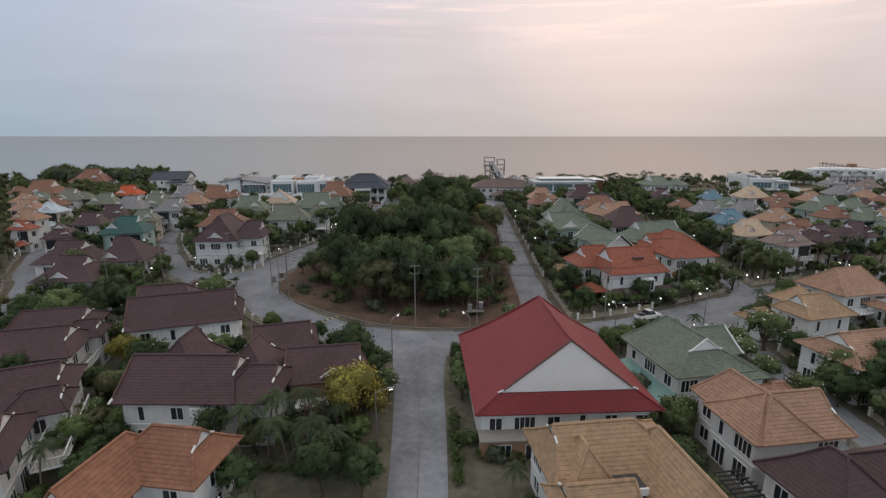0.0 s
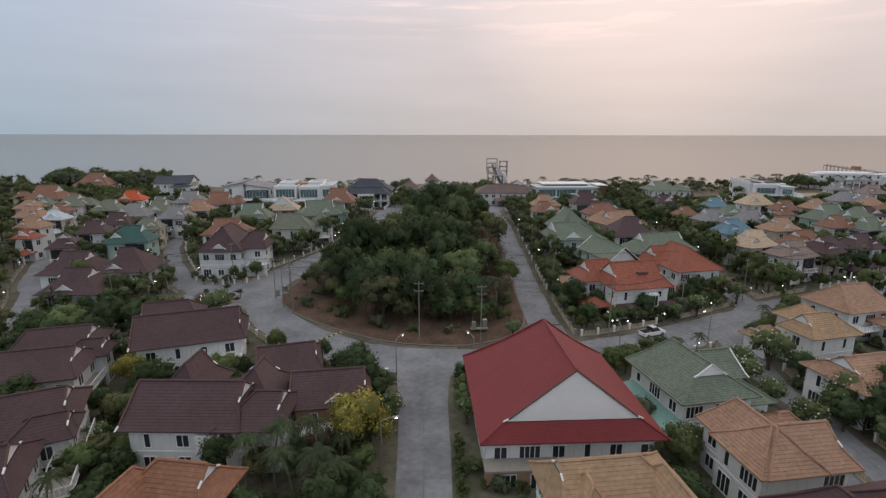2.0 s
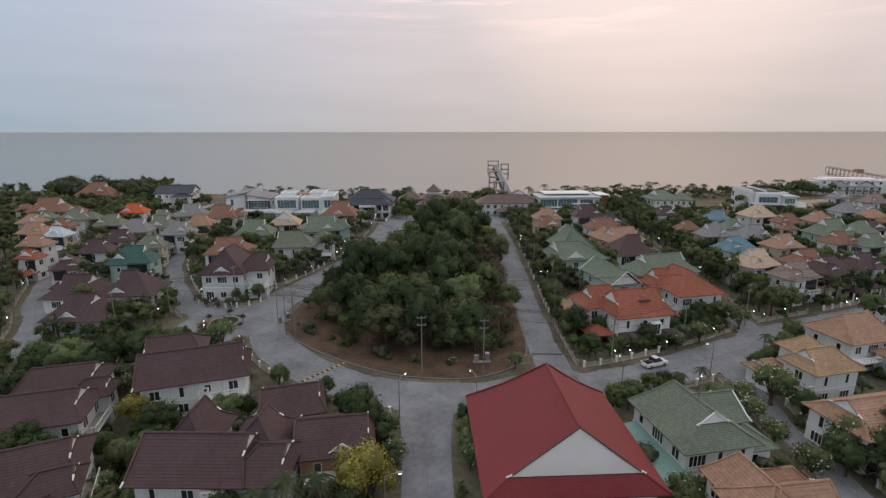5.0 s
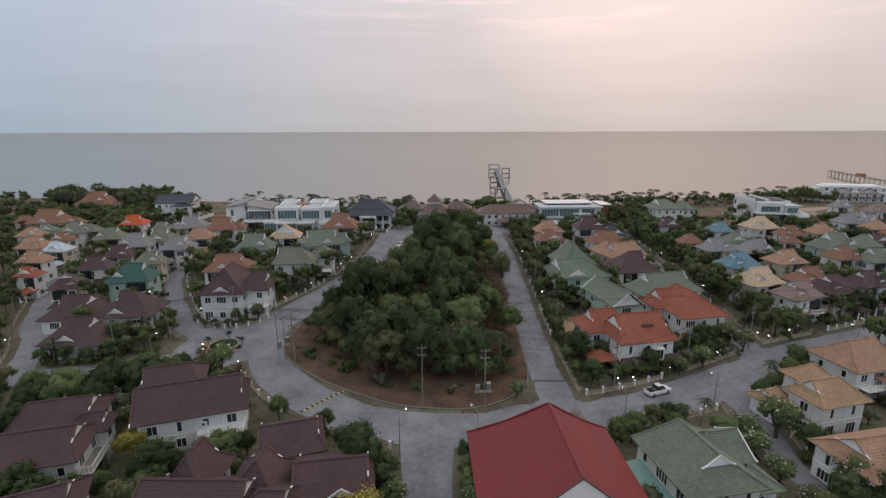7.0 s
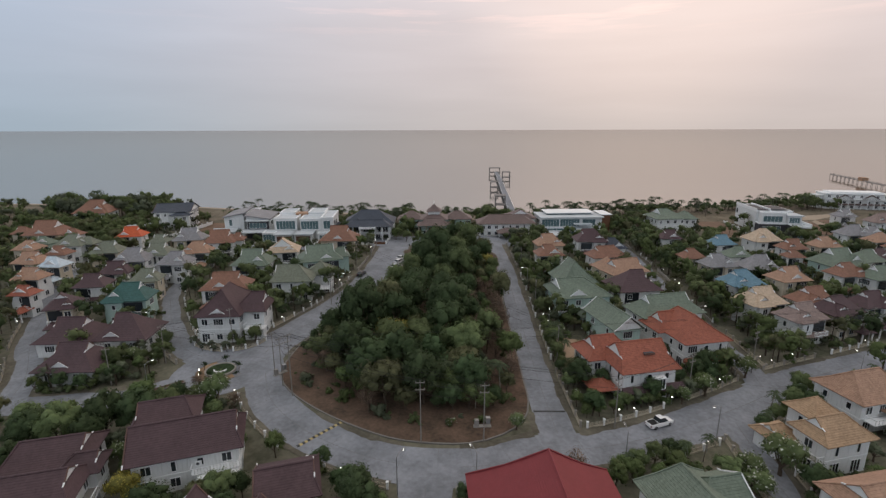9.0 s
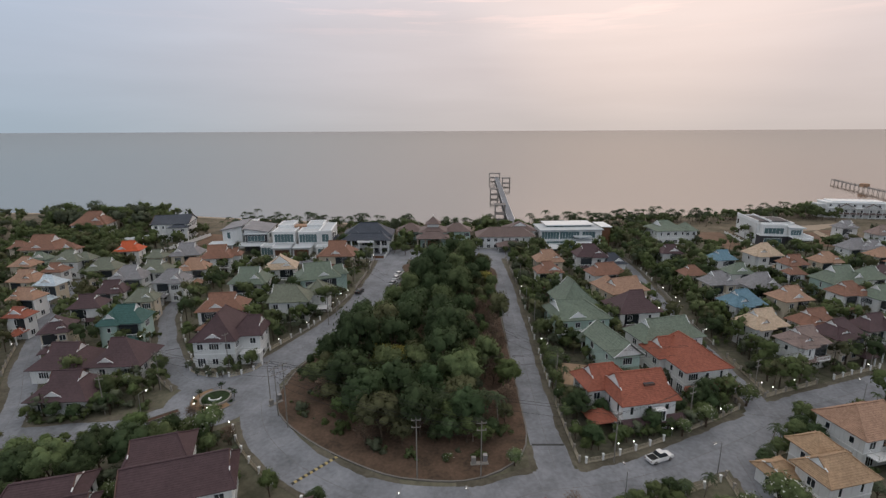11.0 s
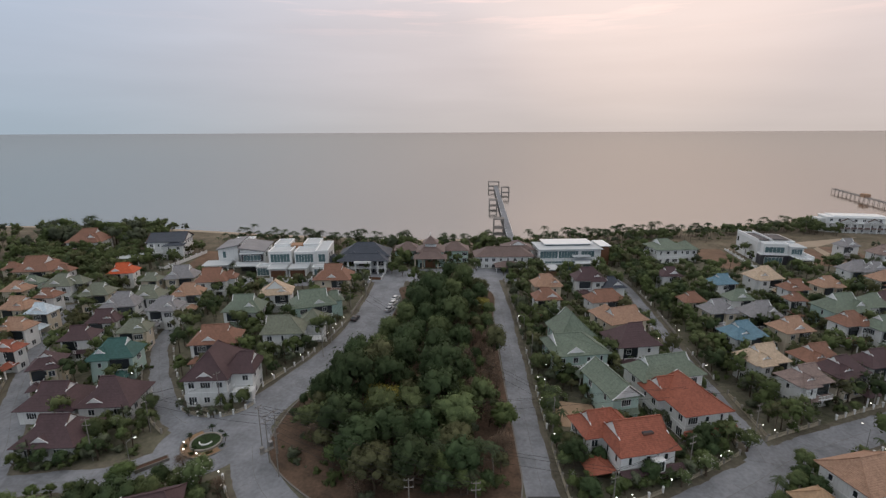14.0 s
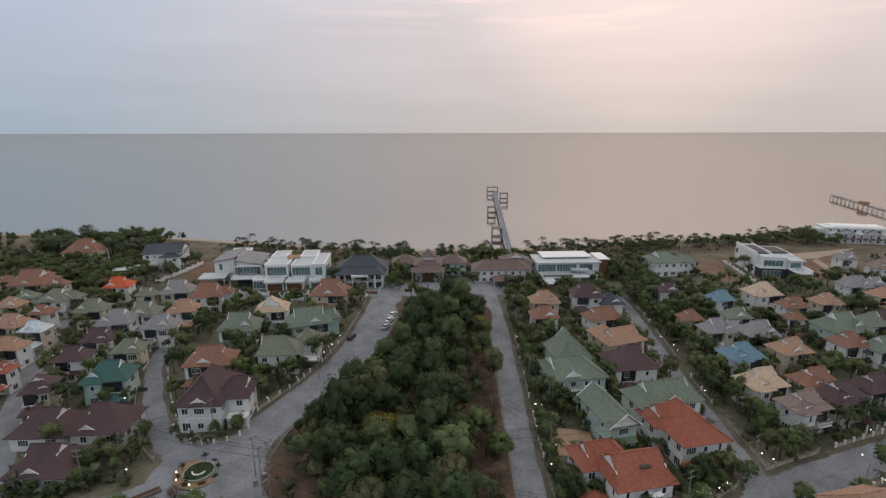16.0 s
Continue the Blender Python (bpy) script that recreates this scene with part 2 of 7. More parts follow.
LEAF_L = mat("leaf_light_green", (0.118, 0.158, 0.060), 0.75, 0.38, 0.9, 0.8, 3.5, island=0.16, rand=0.2, hue=0.01, spec=0.15)
LEAF_G = mat("leaf_grey_green", (0.128, 0.148, 0.094), 0.75, 0.35, 0.9, 0.8, 3.5, island=0.16, rand=0.2, spec=0.15)
LEAF_P = mat("palm_leaf", (0.068, 0.092, 0.046), 0.7, 0.3, 0.8, island=0.3, rand=0.25, spec=0.15)
LEAF_Y = mat("leaf_yellow_olive", (0.20, 0.185, 0.05), 0.75, 0.35, 1.2, 0.8, 4, island=0.16, spec=0.15)
FLOWER_Y = mat("blossom_yellow", (0.42, 0.35, 0.07), 0.7, 0.25, 1, island=0.3)
FLOWER_W = mat("blossom_white", (0.7, 0.7, 0.62), 0.7, 0.1, 1)
DRY = mat("dry_twigs", (0.17, 0.12, 0.085), 0.95, 0.3, 3, island=0.3, rand=0.2)
METAL = mat("galvanised_steel", (0.32, 0.32, 0.32), 0.45, 0.15, 4, metal=0.7)
WIRE = mat("cable_black", (0.02, 0.02, 0.02), 0.6, 0.1, 4)
LAMP = glow("lamp_lit", (1.0, 0.95, 0.88), 5.0)
POLE = mat("pole_concrete", (0.24, 0.225, 0.205), 0.85, 0.15, 2)
PIER = mat("pier_concrete", (0.20, 0.185, 0.175), 0.85, 0.15, 2)
CAR_W = mat("car_paint_white", (0.78, 0.78, 0.78), 0.25, 0.03, 2, spec=0.5)
CAR_D = mat("car_paint_dark", (0.03, 0.03, 0.035), 0.25, 0.05, 2, spec=0.5)
CAR_S = mat("car_paint_silver", (0.42, 0.43, 0.45), 0.3, 0.05, 2, spec=0.5)
TYRE = mat("tyre_rubber", (0.02, 0.02, 0.02), 0.85, 0.1, 5)
STRIPE_Y = mat("road_paint_yellow", (0.45, 0.36, 0.17), 0.8, 0.3, 4)
STRIPE_K = mat("road_paint_dark", (0.06, 0.06, 0.06), 0.8, 0.3, 4)

for leaf in (LEAF, LEAF_D, LEAF_B, LEAF_L, LEAF_G, LEAF_P, FLOWER_Y, GRASS):
    translucent(leaf, 0.18)


def sea_material():
    """Turbid grey-green water: a dull body, tinted with sky colour from left to right, under the sky's reflection."""
    m = bpy.data.materials.new("sea_water")
    m.use_nodes = True
    nt = m.node_tree
    N, L = nt.nodes.new, nt.links.new
    nt.nodes.remove(nt.nodes["Principled BSDF"])
    body, gloss, mix = N("ShaderNodeBsdfDiffuse"), N("ShaderNodeBsdfGlossy"), N("ShaderNodeMixShader")
    gloss.inputs["Color"].default_value = (0.575, 0.575, 0.565, 1)
    gloss.inputs["Roughness"].default_value = 0.1
    fr, share = N("ShaderNodeFresnel"), N("ShaderNodeMapRange")
    fr.inputs["IOR"].default_value = 1.33
    L(fr.outputs[0], share.inputs["Value"])
    share.inputs["To Min"].default_value, share.inputs["To Max"].default_value = 0.46, 1.0
    L(share.outputs[0], mix.inputs[0])
    tc = N("ShaderNodeTexCoord")
    sep, rng_, sky_tint = N("ShaderNodeSeparateXYZ"), N("ShaderNodeMapRange"), N("ShaderNodeMixRGB")
    L(tc.outputs["Object"], sep.inputs[0])
    L(sep.outputs[0], rng_.inputs["Value"])
    rng_.interpolation_type = "SMOOTHSTEP"
    rng_.inputs["From Min"].default_value, rng_.inputs["From Max"].default_value = -700, 600
    # cool sky and warm sun reflection painted into the body colour along x
    sky_tint.inputs[1].default_value = (0.05, 0.19, 0.25, 1)
    sky_tint.inputs[2].default_value = (0.28, 0.175, 0.115, 1)
    L(rng_.outputs[0], sky_tint.inputs[0])
    L(sky_tint.outputs[0], body.inputs["Color"])
    mp = N("ShaderNodeMapping")
    mp.inputs["Scale"].default_value = (0.05, 0.16, 1)
    L(tc.outputs["Object"], mp.inputs[0])
    n = N("ShaderNodeTexNoise")
    n.inputs["Scale"].default_value, n.inputs["Detail"].default_value = 3.0, 6
    L(mp.outputs[0], n.inputs["Vector"])
    bp = N("ShaderNodeBump")
    bp.inputs["Strength"].default_value, bp.inputs["Distance"].default_value = 0.05, 0.5
    L(n.outputs[0], bp.inputs["Height"])
    L(bp.outputs[0], gloss.inputs["Normal"])
    L(body.outputs[0], mix.inputs[1])
    L(gloss.outputs[0], mix.inputs[2])
    L(mix.outputs[0], nt.nodes["Material Output"].inputs["Surface"])
    return m


SEA = sea_material()


# ---- mesh helpers ----
class Geo:
    """Collects faces for one mesh."""

    def __init__(self):
        self.v, self.f, self.k, self.n = [], [], [], None

    def poly(self, pts, k=0):
        i = len(self.v)
        self.v += [tuple(p) for p in pts]
        self.f.append(tuple(range(i, i + len(pts))))
        self.k.append(k)
        return self

    def box(self, x0, x1, y0, y1, z0, z1, k=0, m=None):
        c = [Vector((x, y, z)) for z in (z0, z1) for y in (y0, y1) for x in (x0, x1)]
        if m:
            c = [m @ p for p in c]
        i = len(self.v)
        self.v += [tuple(p) for p in c]
        for q in ((0, 2, 3, 1), (4, 5, 7, 6), (0, 1, 5, 4), (2, 6, 7, 3), (0, 4, 6, 2), (1, 3, 7, 5)):
            self.f.append(tuple(i + j for j in q))
            self.k.append(k)
        return self

    def tube(self, pts, radii, n=6, k=0, cap=True):
        pts = [Vector(p) for p in pts]
        base = len(self.v)
        for j, p in enumerate(pts):
            t = (pts[min(j + 1, len(pts) - 1)] - pts[max(j - 1, 0)]).normalized()
            a = t.orthogonal().normalized() if abs(t.z) < 0.9 else Vector((1, 0, 0))
            a = (a - t * a.dot(t)).normalized()
            c = t.cross(a)
            for i in range(n):
                q = 2 * math.pi * i / n
                self.v.append(tuple(p + (a * math.cos(q) + c * math.sin(q)) * radii[j]))
        for j in range(len(pts) - 1):
            for i in range(n):
                s, e = base + j * n, base + (j + 1) * n
                self.f.append((s + i, s + (i + 1) % n, e + (i + 1) % n, e + i))
                self.k.append(k)
        if cap:
            self.f.append(tuple(base + (len(pts) - 1) * n + i for i in range(n)))
            self.k.append(k)
            self.f.append(tuple(base + i for i in reversed(range(n))))
            self.k.append(k)
        return self

    def welded(self):
        """The same faces with shared corners."""
        seen, idx, verts = {}, [], []
        for p in self.v:
            key = tuple(round(c, 3) for c in p)
            if key not in seen:
                seen[key] = len(verts)
                verts.append(p)
            idx.append(seen[key])
        faces, kinds = [], []
        for f, k in zip(self.f, self.k):
            q = []
            for i in f:
                if idx[i] not in q:
                    q.append(idx[i])
            if len(q) > 2:
                faces.append(tuple(q))
                kinds.append(k)
        self.v, self.f, self.k = verts, faces, kinds
        return self

    def mesh(self, name, mats):
        me = bpy.data.meshes.new(name)
        me.from_pydata(self.v, [], self.f)
        for m in (mats if isinstance(mats, (list, tuple)) else [mats]):
            me.materials.append(m)
        if any(self.k):
            me.polygons.foreach_set("material_index", self.k)
        me.update()
        if self.n:
            me.normals_split_custom_set_from_vertices(self.n)
        return me


def part(name, geo, material, parent, label="", m=None):
    """One mesh object under a thing or a part; geo may be a ready mesh."""
    me = geo.mesh(name, material) if isinstance(geo, Geo) else geo
    ob = new(name, me)
    ob.parent = parent
    if m is not None:
        ob.matrix_basis = m
    if label:
        ob["label"] = label
    return ob


def thing(name, m, label, category, group="", kind=""):
    ob = new(name)
    ob.matrix_basis = m
    return tagged(ob, label, category, group, kind)


def single(name, geo, material, label, category, m=None, group="", kind=""):
    ob = new(name, geo.mesh(name, material) if isinstance(geo, Geo) else geo)
    if m is not None:
        ob.matrix_basis = m
    return tagged(ob, label, category, group, kind)


# ---- ground, sea, roads ----
def spline(pts, step=3.0):
    """A smooth line through points of any length of tuple."""
    out = []
    P = [np.array(p, float) for p in pts]
    P = [2 * P[0] - P[1]] + P + [2 * P[-1] - P[-2]]
    for a, b, c, d in zip(P, P[1:], P[2:], P[3:]):
        n = max(1, int(np.linalg.norm((c - b)[:2]) / step))
        for i in range(n):
            t = i / n
            out.append(0.5 * (2 * b + (c - a) * t + (2 * a - 5 * b + 4 * c - d) * t * t + (3 * b - a - 3 * c + d) * t ** 3))
    out.append(P[-2])
    return out


def build_ground():
    xs = sorted(set([-3000, -1500, -700] + list(range(-400, 401, 8)) + [700, 1500, 3000]))
    g = Geo()
    ys = [-3000, -1200, -400, -100] + list(range(-40, 300, 8))
    rows_ = []
    for y in ys:
        rows_.append([(x, y if y < 250 else 250 + (y - 250) / 42 * (coast_y(x) - 250), gz(x, y) if y < 250 else 0) for x in xs])
    rows_ = [[(x, y, gz(x, y)) for x, y, _ in r] for r in rows_]
    g.v = [p for r in rows_ for p in r]
    n = len(xs)
    for j in range(len(rows_) - 1):
        for i in range(n - 1):
            g.f.append((j * n + i, j * n + i + 1, (j + 1) * n + i + 1, (j + 1) * n + i))
            g.k.append(2 if ys[j] >= 248 else 0)
    # beach: falls from the land's edge under the water
    for i in range(n - 1):
        xa, xb = xs[i], xs[i + 1]
        a, b = rows_[-1][i], rows_[-1][i + 1]
        for (ya, za), (yb, zb) in (((0, 0), (9, -1.1)), ((9, -1.1), (30, -4.0))):
            g.poly([(xa, a[1] + ya, a[2] + za), (xb, b[1] + ya, b[2] + za), (xb, b[1] + yb, b[2] + zb), (xa, a[1] + yb, a[2] + zb)], 1)
    single("ground", g, [EARTH, SAND, SCRUB], "dark green and brown garden ground of the estate down to a sandy beach", "ground", kind="structure")
    s = Geo().poly([(-12000, 240, -0.5), (12000, 240, -0.5), (12000, 11000, -0.5), (-12000, 11000, -0.5)])
    single("water", s, SEA, "calm hazy sea reflecting the pale dusk sky", "sea", kind="structure")


build_ground()

ROAD_LINES = {
    # centre line (x, y) and half width
    "entry": [(-2.3, -30, 2.9), (-2.3, 20, 2.9), (-2.4, 39, 2.9), (-2.7, 50, 3.1), (-3.3, 62, 3.4), (-3.6, 70, 4.2), (-3.0, 76, 5.0)],
    "front": [(-43, 112, 4.0), (-39.5, 103, 4.2), (-35.5, 94.5, 4.2), (-28.5, 86.5, 4.2), (-20, 80.2, 4.2), (-11, 75.8, 4.3), (-2, 74.2, 4.5), (7, 74.8, 4.6), (16, 78, 4.6), (26, 79.8, 4.0), (37, 83.5, 4.4), (47.5, 88.5, 4.6), (60, 95, 4.8), (73, 102.6, 4.6), (88, 108.8, 4.2), (105, 115, 4.0), (125, 121, 4.0), (160, 131, 4.0)],
    "left": [(-44, 110, 5.5), (-42.5, 119, 5.6), (-38.5, 128, 5.6), (-33, 137.5, 6.0), (-28.5, 150, 6.2), (-25, 165, 6.4), (-22.8, 185, 6.6), (-22.4, 208, 6.6)],
    "right": [(19.0, 82, 3.4), (18.8, 98, 3.1), (19.0, 116, 3.0), (19.3, 133, 3.1), (20.0, 166, 3.2), (19.9, 196, 3.3), (19.9, 210, 3.3)],
    "north_west": [(-52, 110, 4.5), (-60, 114, 3.6), (-67, 120, 3.0), (-75.2, 131.6, 2.9), (-81, 141.3, 2.6), (-88, 156, 2.6), (-92, 180, 2.6), (-91, 208, 2.6)],
    "west": [(-50, 101, 4.5), (-58, 100, 4.0), (-66.5, 96.4, 3.6), (-78.5, 94.8, 3.4), (-92, 93.2, 3.2), (-120, 90, 3.2), (-170, 86, 3.2)],
    "far_west": [(-88, 93, 3.2), (-94, 105.5, 3.0), (-104.5, 119.5, 3.0), (-113, 133.4, 3.0), (-125, 155, 3.0), (-140, 185, 3.0)],
    "east_lane": [(66, 101, 3.2), (67.4, 109, 2.6), (68.0, 119.5, 2.3), (68.4, 133, 2.2), (69.2, 150, 2.2), (71.5, 177.5, 2.2), (73, 200, 2.2), (72, 226, 2.2)],
    "south_lane": [(53, 88, 3.0), (51.6, 79, 2.6), (50.4, 70.5, 2.5), (50.0, 61, 2.5), (49.5, 45, 2.5), (49, 20, 2.5)],
}
ROADS = {k: spline(v, 3.0) for k, v in ROAD_LINES.items()}


def sides(line):
    """Left and right normals along a line."""
    out = []
    for i, p in enumerate(line):
        d = line[min(i + 1, len(line) - 1)][:2] - line[max(i - 1, 0)][:2]
        d = d / (np.linalg.norm(d) + 1e-9)
        out.append(np.array((-d[1], d[0])))
    return out


def on_road(x, y, margin=0.0):
    for line in ROADS.values():
        for p in line:
            if (p[0] - x) ** 2 + (p[1] - y) ** 2 < (p[2] + margin) ** 2:
                return True
    return (x + 50.6) ** 2 + (y - 106) ** 2 < (10.5 + margin) ** 2


def build_road(name, line, lift, slab_len, label):
    nrm = sides(line)
    g = Geo()
    for i in range(len(line) - 1):
        q = []
        for j, s in ((i, -1), (i + 1, -1), (i + 1, 1), (i, 1)):
            c = line[j][:2] + nrm[j] * s * line[j][2]
            q.append((c[0], c[1], gz(*c) + lift))
        g.poly([q[1], q[2], q[3], q[0]])
    road = single(name, g, JOINT, label, "road", kind="structure")
    # cast slabs, two abreast, with open joints
    i, n = 0, 0
    while i < len(line) - 1:
        j = min(i + slab_len, len(line) - 1)
        for lo, hi in ((-1, 0), (0, 1)):
            s = Geo()
            for a in range(i, j):
                q = []
                for b in (a, a + 1):
                    for e in (lo, hi):
                        edge = 0.04 if e == 0 else 0.0
                        off = nrm[b] * (e * line[b][2] + (edge if hi == 1 and e == lo else -edge if e == hi and hi == 0 else 0))
                        c = line[b][:2] + off
                        if b == i and a == i:
                            c = c + (line[b + 1][:2] - line[b][:2]) / np.linalg.norm(line[b + 1][:2] - line[b][:2]) * 0.04
                        q.append((c[0], c[1], gz(*c) + lift + 0.03))
                s.poly([q[0], q[1], q[3], q[2]][::-1])
            part("slab", s, CONC, road)
        i = j
    return road


for k, (name, line) in enumerate(ROADS.items()):
    build_road("road_" + name, line, 0.03 + 0.006 * k, 2, "pale grey worn concrete estate road with joints between slabs")


ISLAND = [(-37.0, 109), (-36.2, 103), (-32.3, 97), (-25.6, 90.8), (-18.1, 85.6), (-10.5, 81.6), (-4.5, 80.2), (3.2, 80.0), (9.3, 82.5), (13.6, 86.8), (15.4, 92.7), (15.6, 102), (15.8, 120), (15.9, 140), (16.4, 166), (16.3, 196), (-15.4, 200), (-15.6, 185), (-18.3, 165), (-21.8, 150), (-26.2, 138.5), (-31.5, 129), (-35.6, 119)]


def inside(x, y, poly):
    c = False
    for (xa, ya), (xb, yb) in zip(poly, poly[1:] + poly[:1]):
        if (ya > y) != (yb > y) and x < (xb - xa) * (y - ya) / (yb - ya) + xa:
            c = not c
    return c


def build_verge(name, line, lift):
    """Dust and leaf litter washed over the road's edge in an uneven strip."""
    nrm = sides(line)
    for side in (-1, 1):
        g = Geo()
        fine = []
        for i in range(len(line) - 1):
            for k in range(3):
                u = k / 3
                c, n = line[i] * (1 - u) + line[i + 1] * u, nrm[i] * (1 - u) + nrm[i + 1] * u
                fine.append((c, n))
        pts = []
        for c, n in fine:
            base = noise.noise((c[0] * 0.13, c[1] * 0.13, side * 3.0)) + 0.5 * noise.noise((c[0] * 0.7, c[1] * 0.7, side * 7.0))
            inner = c[:2] + n * side * (c[2] - max(0.04, 0.3 + 0.75 * base))
            outer = c[:2] + n * side * (c[2] + 1.1 + 0.5 * base)
            pts.append((inner, outer))
        for (a, b), (c, d) in zip(pts, pts[1:]):
            mids = [p for p in (a, b, d, c)]
            if any(on_other(name, p[0], p[1]) or inside(p[0], p[1], ISLAND) for p in mids):
                continue
            q = [(p[0], p[1], gz(*p) + lift + 0.055) for p in mids]
            g.poly(q if side > 0 else q[::-1])
        if g.f:
            single("verge", g, VERGE, "dusty verge with leaf litter along the road", "verge", kind="structure")


def on_other(name, x, y):
    for key, line in ROADS.items():
        if key != name and any((p[0] - x) ** 2 + (p[1] - y) ** 2 < (p[2] + 0.4) ** 2 for p in line):
            return True
    return (x + 50.6) ** 2 + (y - 106) ** 2 < 11.4 ** 2


for k, (name, line) in enumerate(ROADS.items()):
    if name != "entry":
        build_verge(name, line, 0.03 + 0.006 * k)


def ring(cx, cy, r0, r1, z0, z1, n=48):
    """A flat ring with outer wall, standing on the ground."""
    g = Geo()
    for i in range(n):
        a, b = 2 * math.pi * i / n, 2 * math.pi * (i + 1) / n
        p = [(cx + r * math.cos(q), cy + r * math.sin(q)) for r in (r0, r1) for q in (a, b)]
        g.poly([(*p[0], z1), (*p[2], z1), (*p[3], z1), (*p[1], z1)])
        g.poly([(*p[2], z0), (*p[3], z0), (*p[3], z1), (*p[2], z1)])
        if r0 > 0.01:
            g.poly([(*p[0], z0), (*p[0], z1), (*p[1], z1), (*p[1], z0)])
    return g




def build_island():
    edge = [p for p in spline([(x, y, 0) for x, y in ISLAND + ISLAND[:1]], 2.5)][:-1]
    mid = np.array((-5.0, 135.0))
    g = Geo()
    rings = []
    for s in (1.0, 0.97, 0.9, 0.75, 0.55, 0.3, 0.05):
        rings.append([(mid[0] + (p[0] - mid[0]) * s, mid[1] + (p[1] - mid[1]) * s) for p in edge])
    g.v = [(x, y, gz(x, y) + 0.16 + (0.25 * noise.noise((x * 0.1, y * 0.1, 0)) + 0.2) * min(1, r)) for r, ring_ in enumerate(rings) for x, y in ring_]
    n = len(edge)
    for r in range(len(rings) - 1):
        for i in range(n):
            g.f.append((r * n + i, r * n + (i + 1) % n, (r + 1) * n + (i + 1) % n, (r + 1) * n + i))
            g.k.append(0)
    single("park_ground", g, LITTER, "bare red-brown earth with leaf litter of the wooded park", "ground", kind="structure")
    line = [np.array((p[0], p[1], 0.12)) for p in edge] + [np.array((edge[0][0], edge[0][1], 0.12))]
    k = Geo()
    nrm = sides(line)
    for i in range(len(line) - 1):
        q = []
        for j in (i, i + 1):
            for s in (-1.5, 1.0):
                c = line[j][:2] + nrm[j] * s * 0.12
                q.append(c)
        z = [gz(*c) for c in q]
        top = [(c[0], c[1], h + 0.22) for c, h in zip(q, z)]
        low = [(c[0], c[1], h - 0.05) for c, h in zip(q, z)]
        k.poly([top[0], top[1], top[3], top[2]]).poly([low[0], top[0], top[2], low[2]]).poly([low[1], low[3], top[3], top[1]])
    single("kerb", k, KERB, "weathered pale concrete kerb round the wooded park", "kerb", kind="structure")


build_island()


def build_roundabout():
    x, y = -50.6, 106.0
    z = gz(x, y)
    g = Geo()
    n = 40
    for i in range(n):
        a, b = 2 * math.pi * i / n, 2 * math.pi * (i + 1) / n
        for r0, r1 in ((0, 5), (5, 10.5)):
            q = [(x + r * math.cos(t), y + r * math.sin(t)) for r, t in ((r0, a), (r1, a), (r1, b), (r0, b))]
            g.poly([(*p, gz(*p) + 0.10) for p in (q if r0 else q[1:])])
    single("road_roundabout", g, CONC, "round concrete road crossing with a planted island", "road", kind="structure")
    t = thing("roundabout_island", Matrix.Translation((x, y, z)), "round planted traffic island with a pale kerb and clipped hedge", "traffic island")
    part("apron", ring(0, 0, 3.0, 5.0, -0.6, 0.16), PAVE, t, "terracotta paved ring")
    part("planter_wall", ring(0, 0, 2.9, 3.25, -0.3, 0.6), CONC_L, t)
    part("lawn", ring(0, 0, 0.0, 2.9, 0, 0.45), GRASS, t)
    g = Geo()
    for i in range(10):
        a, b = 3.4 + 0.28 * i, 3.4 + 0.28 * (i + 1)
        for z0, z1, r0, r1 in ((0.4, 0.7, 1.2, 1.45),):
            p = [(r * math.cos(q), r * math.sin(q)) for r in (r0, r1) for q in (a, b)]
            g.poly([(*p[0], z1), (*p[2], z1), (*p[3], z1), (*p[1], z1)]).poly([(*p[2], z0), (*p[3], z0), (*p[3], z1), (*p[2], z1)]).poly([(*p[0], z0), (*p[0], z1), (*p[1], z1), (*p[1], z0)])
    part("inner_ring", g, TRIM, t, "white curved low wall")
    part("apron_kerb", ring(0, 0, 5.0, 5.2, -0.6, 0.24), KERB, t)
    rnd = random.Random(4)

    def tuft(cx, cy, z, n, spread, size, material, name):
        h = Geo()
        for j in range(n):
            p = Vector((rnd.gauss(0, spread), rnd.gauss(0, spread), z + rnd.gauss(0, spread * 0.6)))
            u, v = Vector((rnd.gauss(0, 1), rnd.gauss(0, 1), rnd.gauss(0, 1))).normalized() * size, Vector((rnd.gauss(0, 1), rnd.gauss(0, 1), rnd.gauss(0, 1))).normalized() * size * 0.8
            h.poly([p - u, p - v, p + u, p + v])
        part(name, h, material, t, m=Matrix.Translation((cx, cy, 0)))

    for a in (3.5, 4.35, 5.3, 6.0, 1.2):
        for da in (-0.1, 0.0, 0.1):
            tuft(math.cos(a + da) * 4.1, math.sin(a + da) * 4.1, 0.35, 40, 0.22, 0.12, GRASS, "hedge")
    for a in (1.7, 3.0, 4.5, 0.15):
        cx, cy = math.cos(a) * 3.9, math.sin(a) * 3.9
        part("stem", Geo().tube([(cx, cy, 0), (cx + 0.1, cy, 1.3)], [0.1, 0.07], 6), BARK, t)
        tuft(cx + 0.1, cy, 1.6, 110, 0.34, 0.16, GRASS, "crown")
    for a in (3.3, 3.9, 4.75):
        cx, cy = math.cos(a) * 4.5, math.sin(a) * 4.5
        lamp = part("lamp_post", Geo().tube([(cx, cy, 0), (cx, cy, 0.7)], [0.05, 0.05], 6), METAL, t)
        part("globe", Geo().tube([(cx, cy, 0.7), (cx, cy, 0.78), (cx, cy, 0.92), (cx, cy, 0.98)], [0.05, 0.13, 0.13, 0.05], 8), LAMP, lamp, "lit white globe")
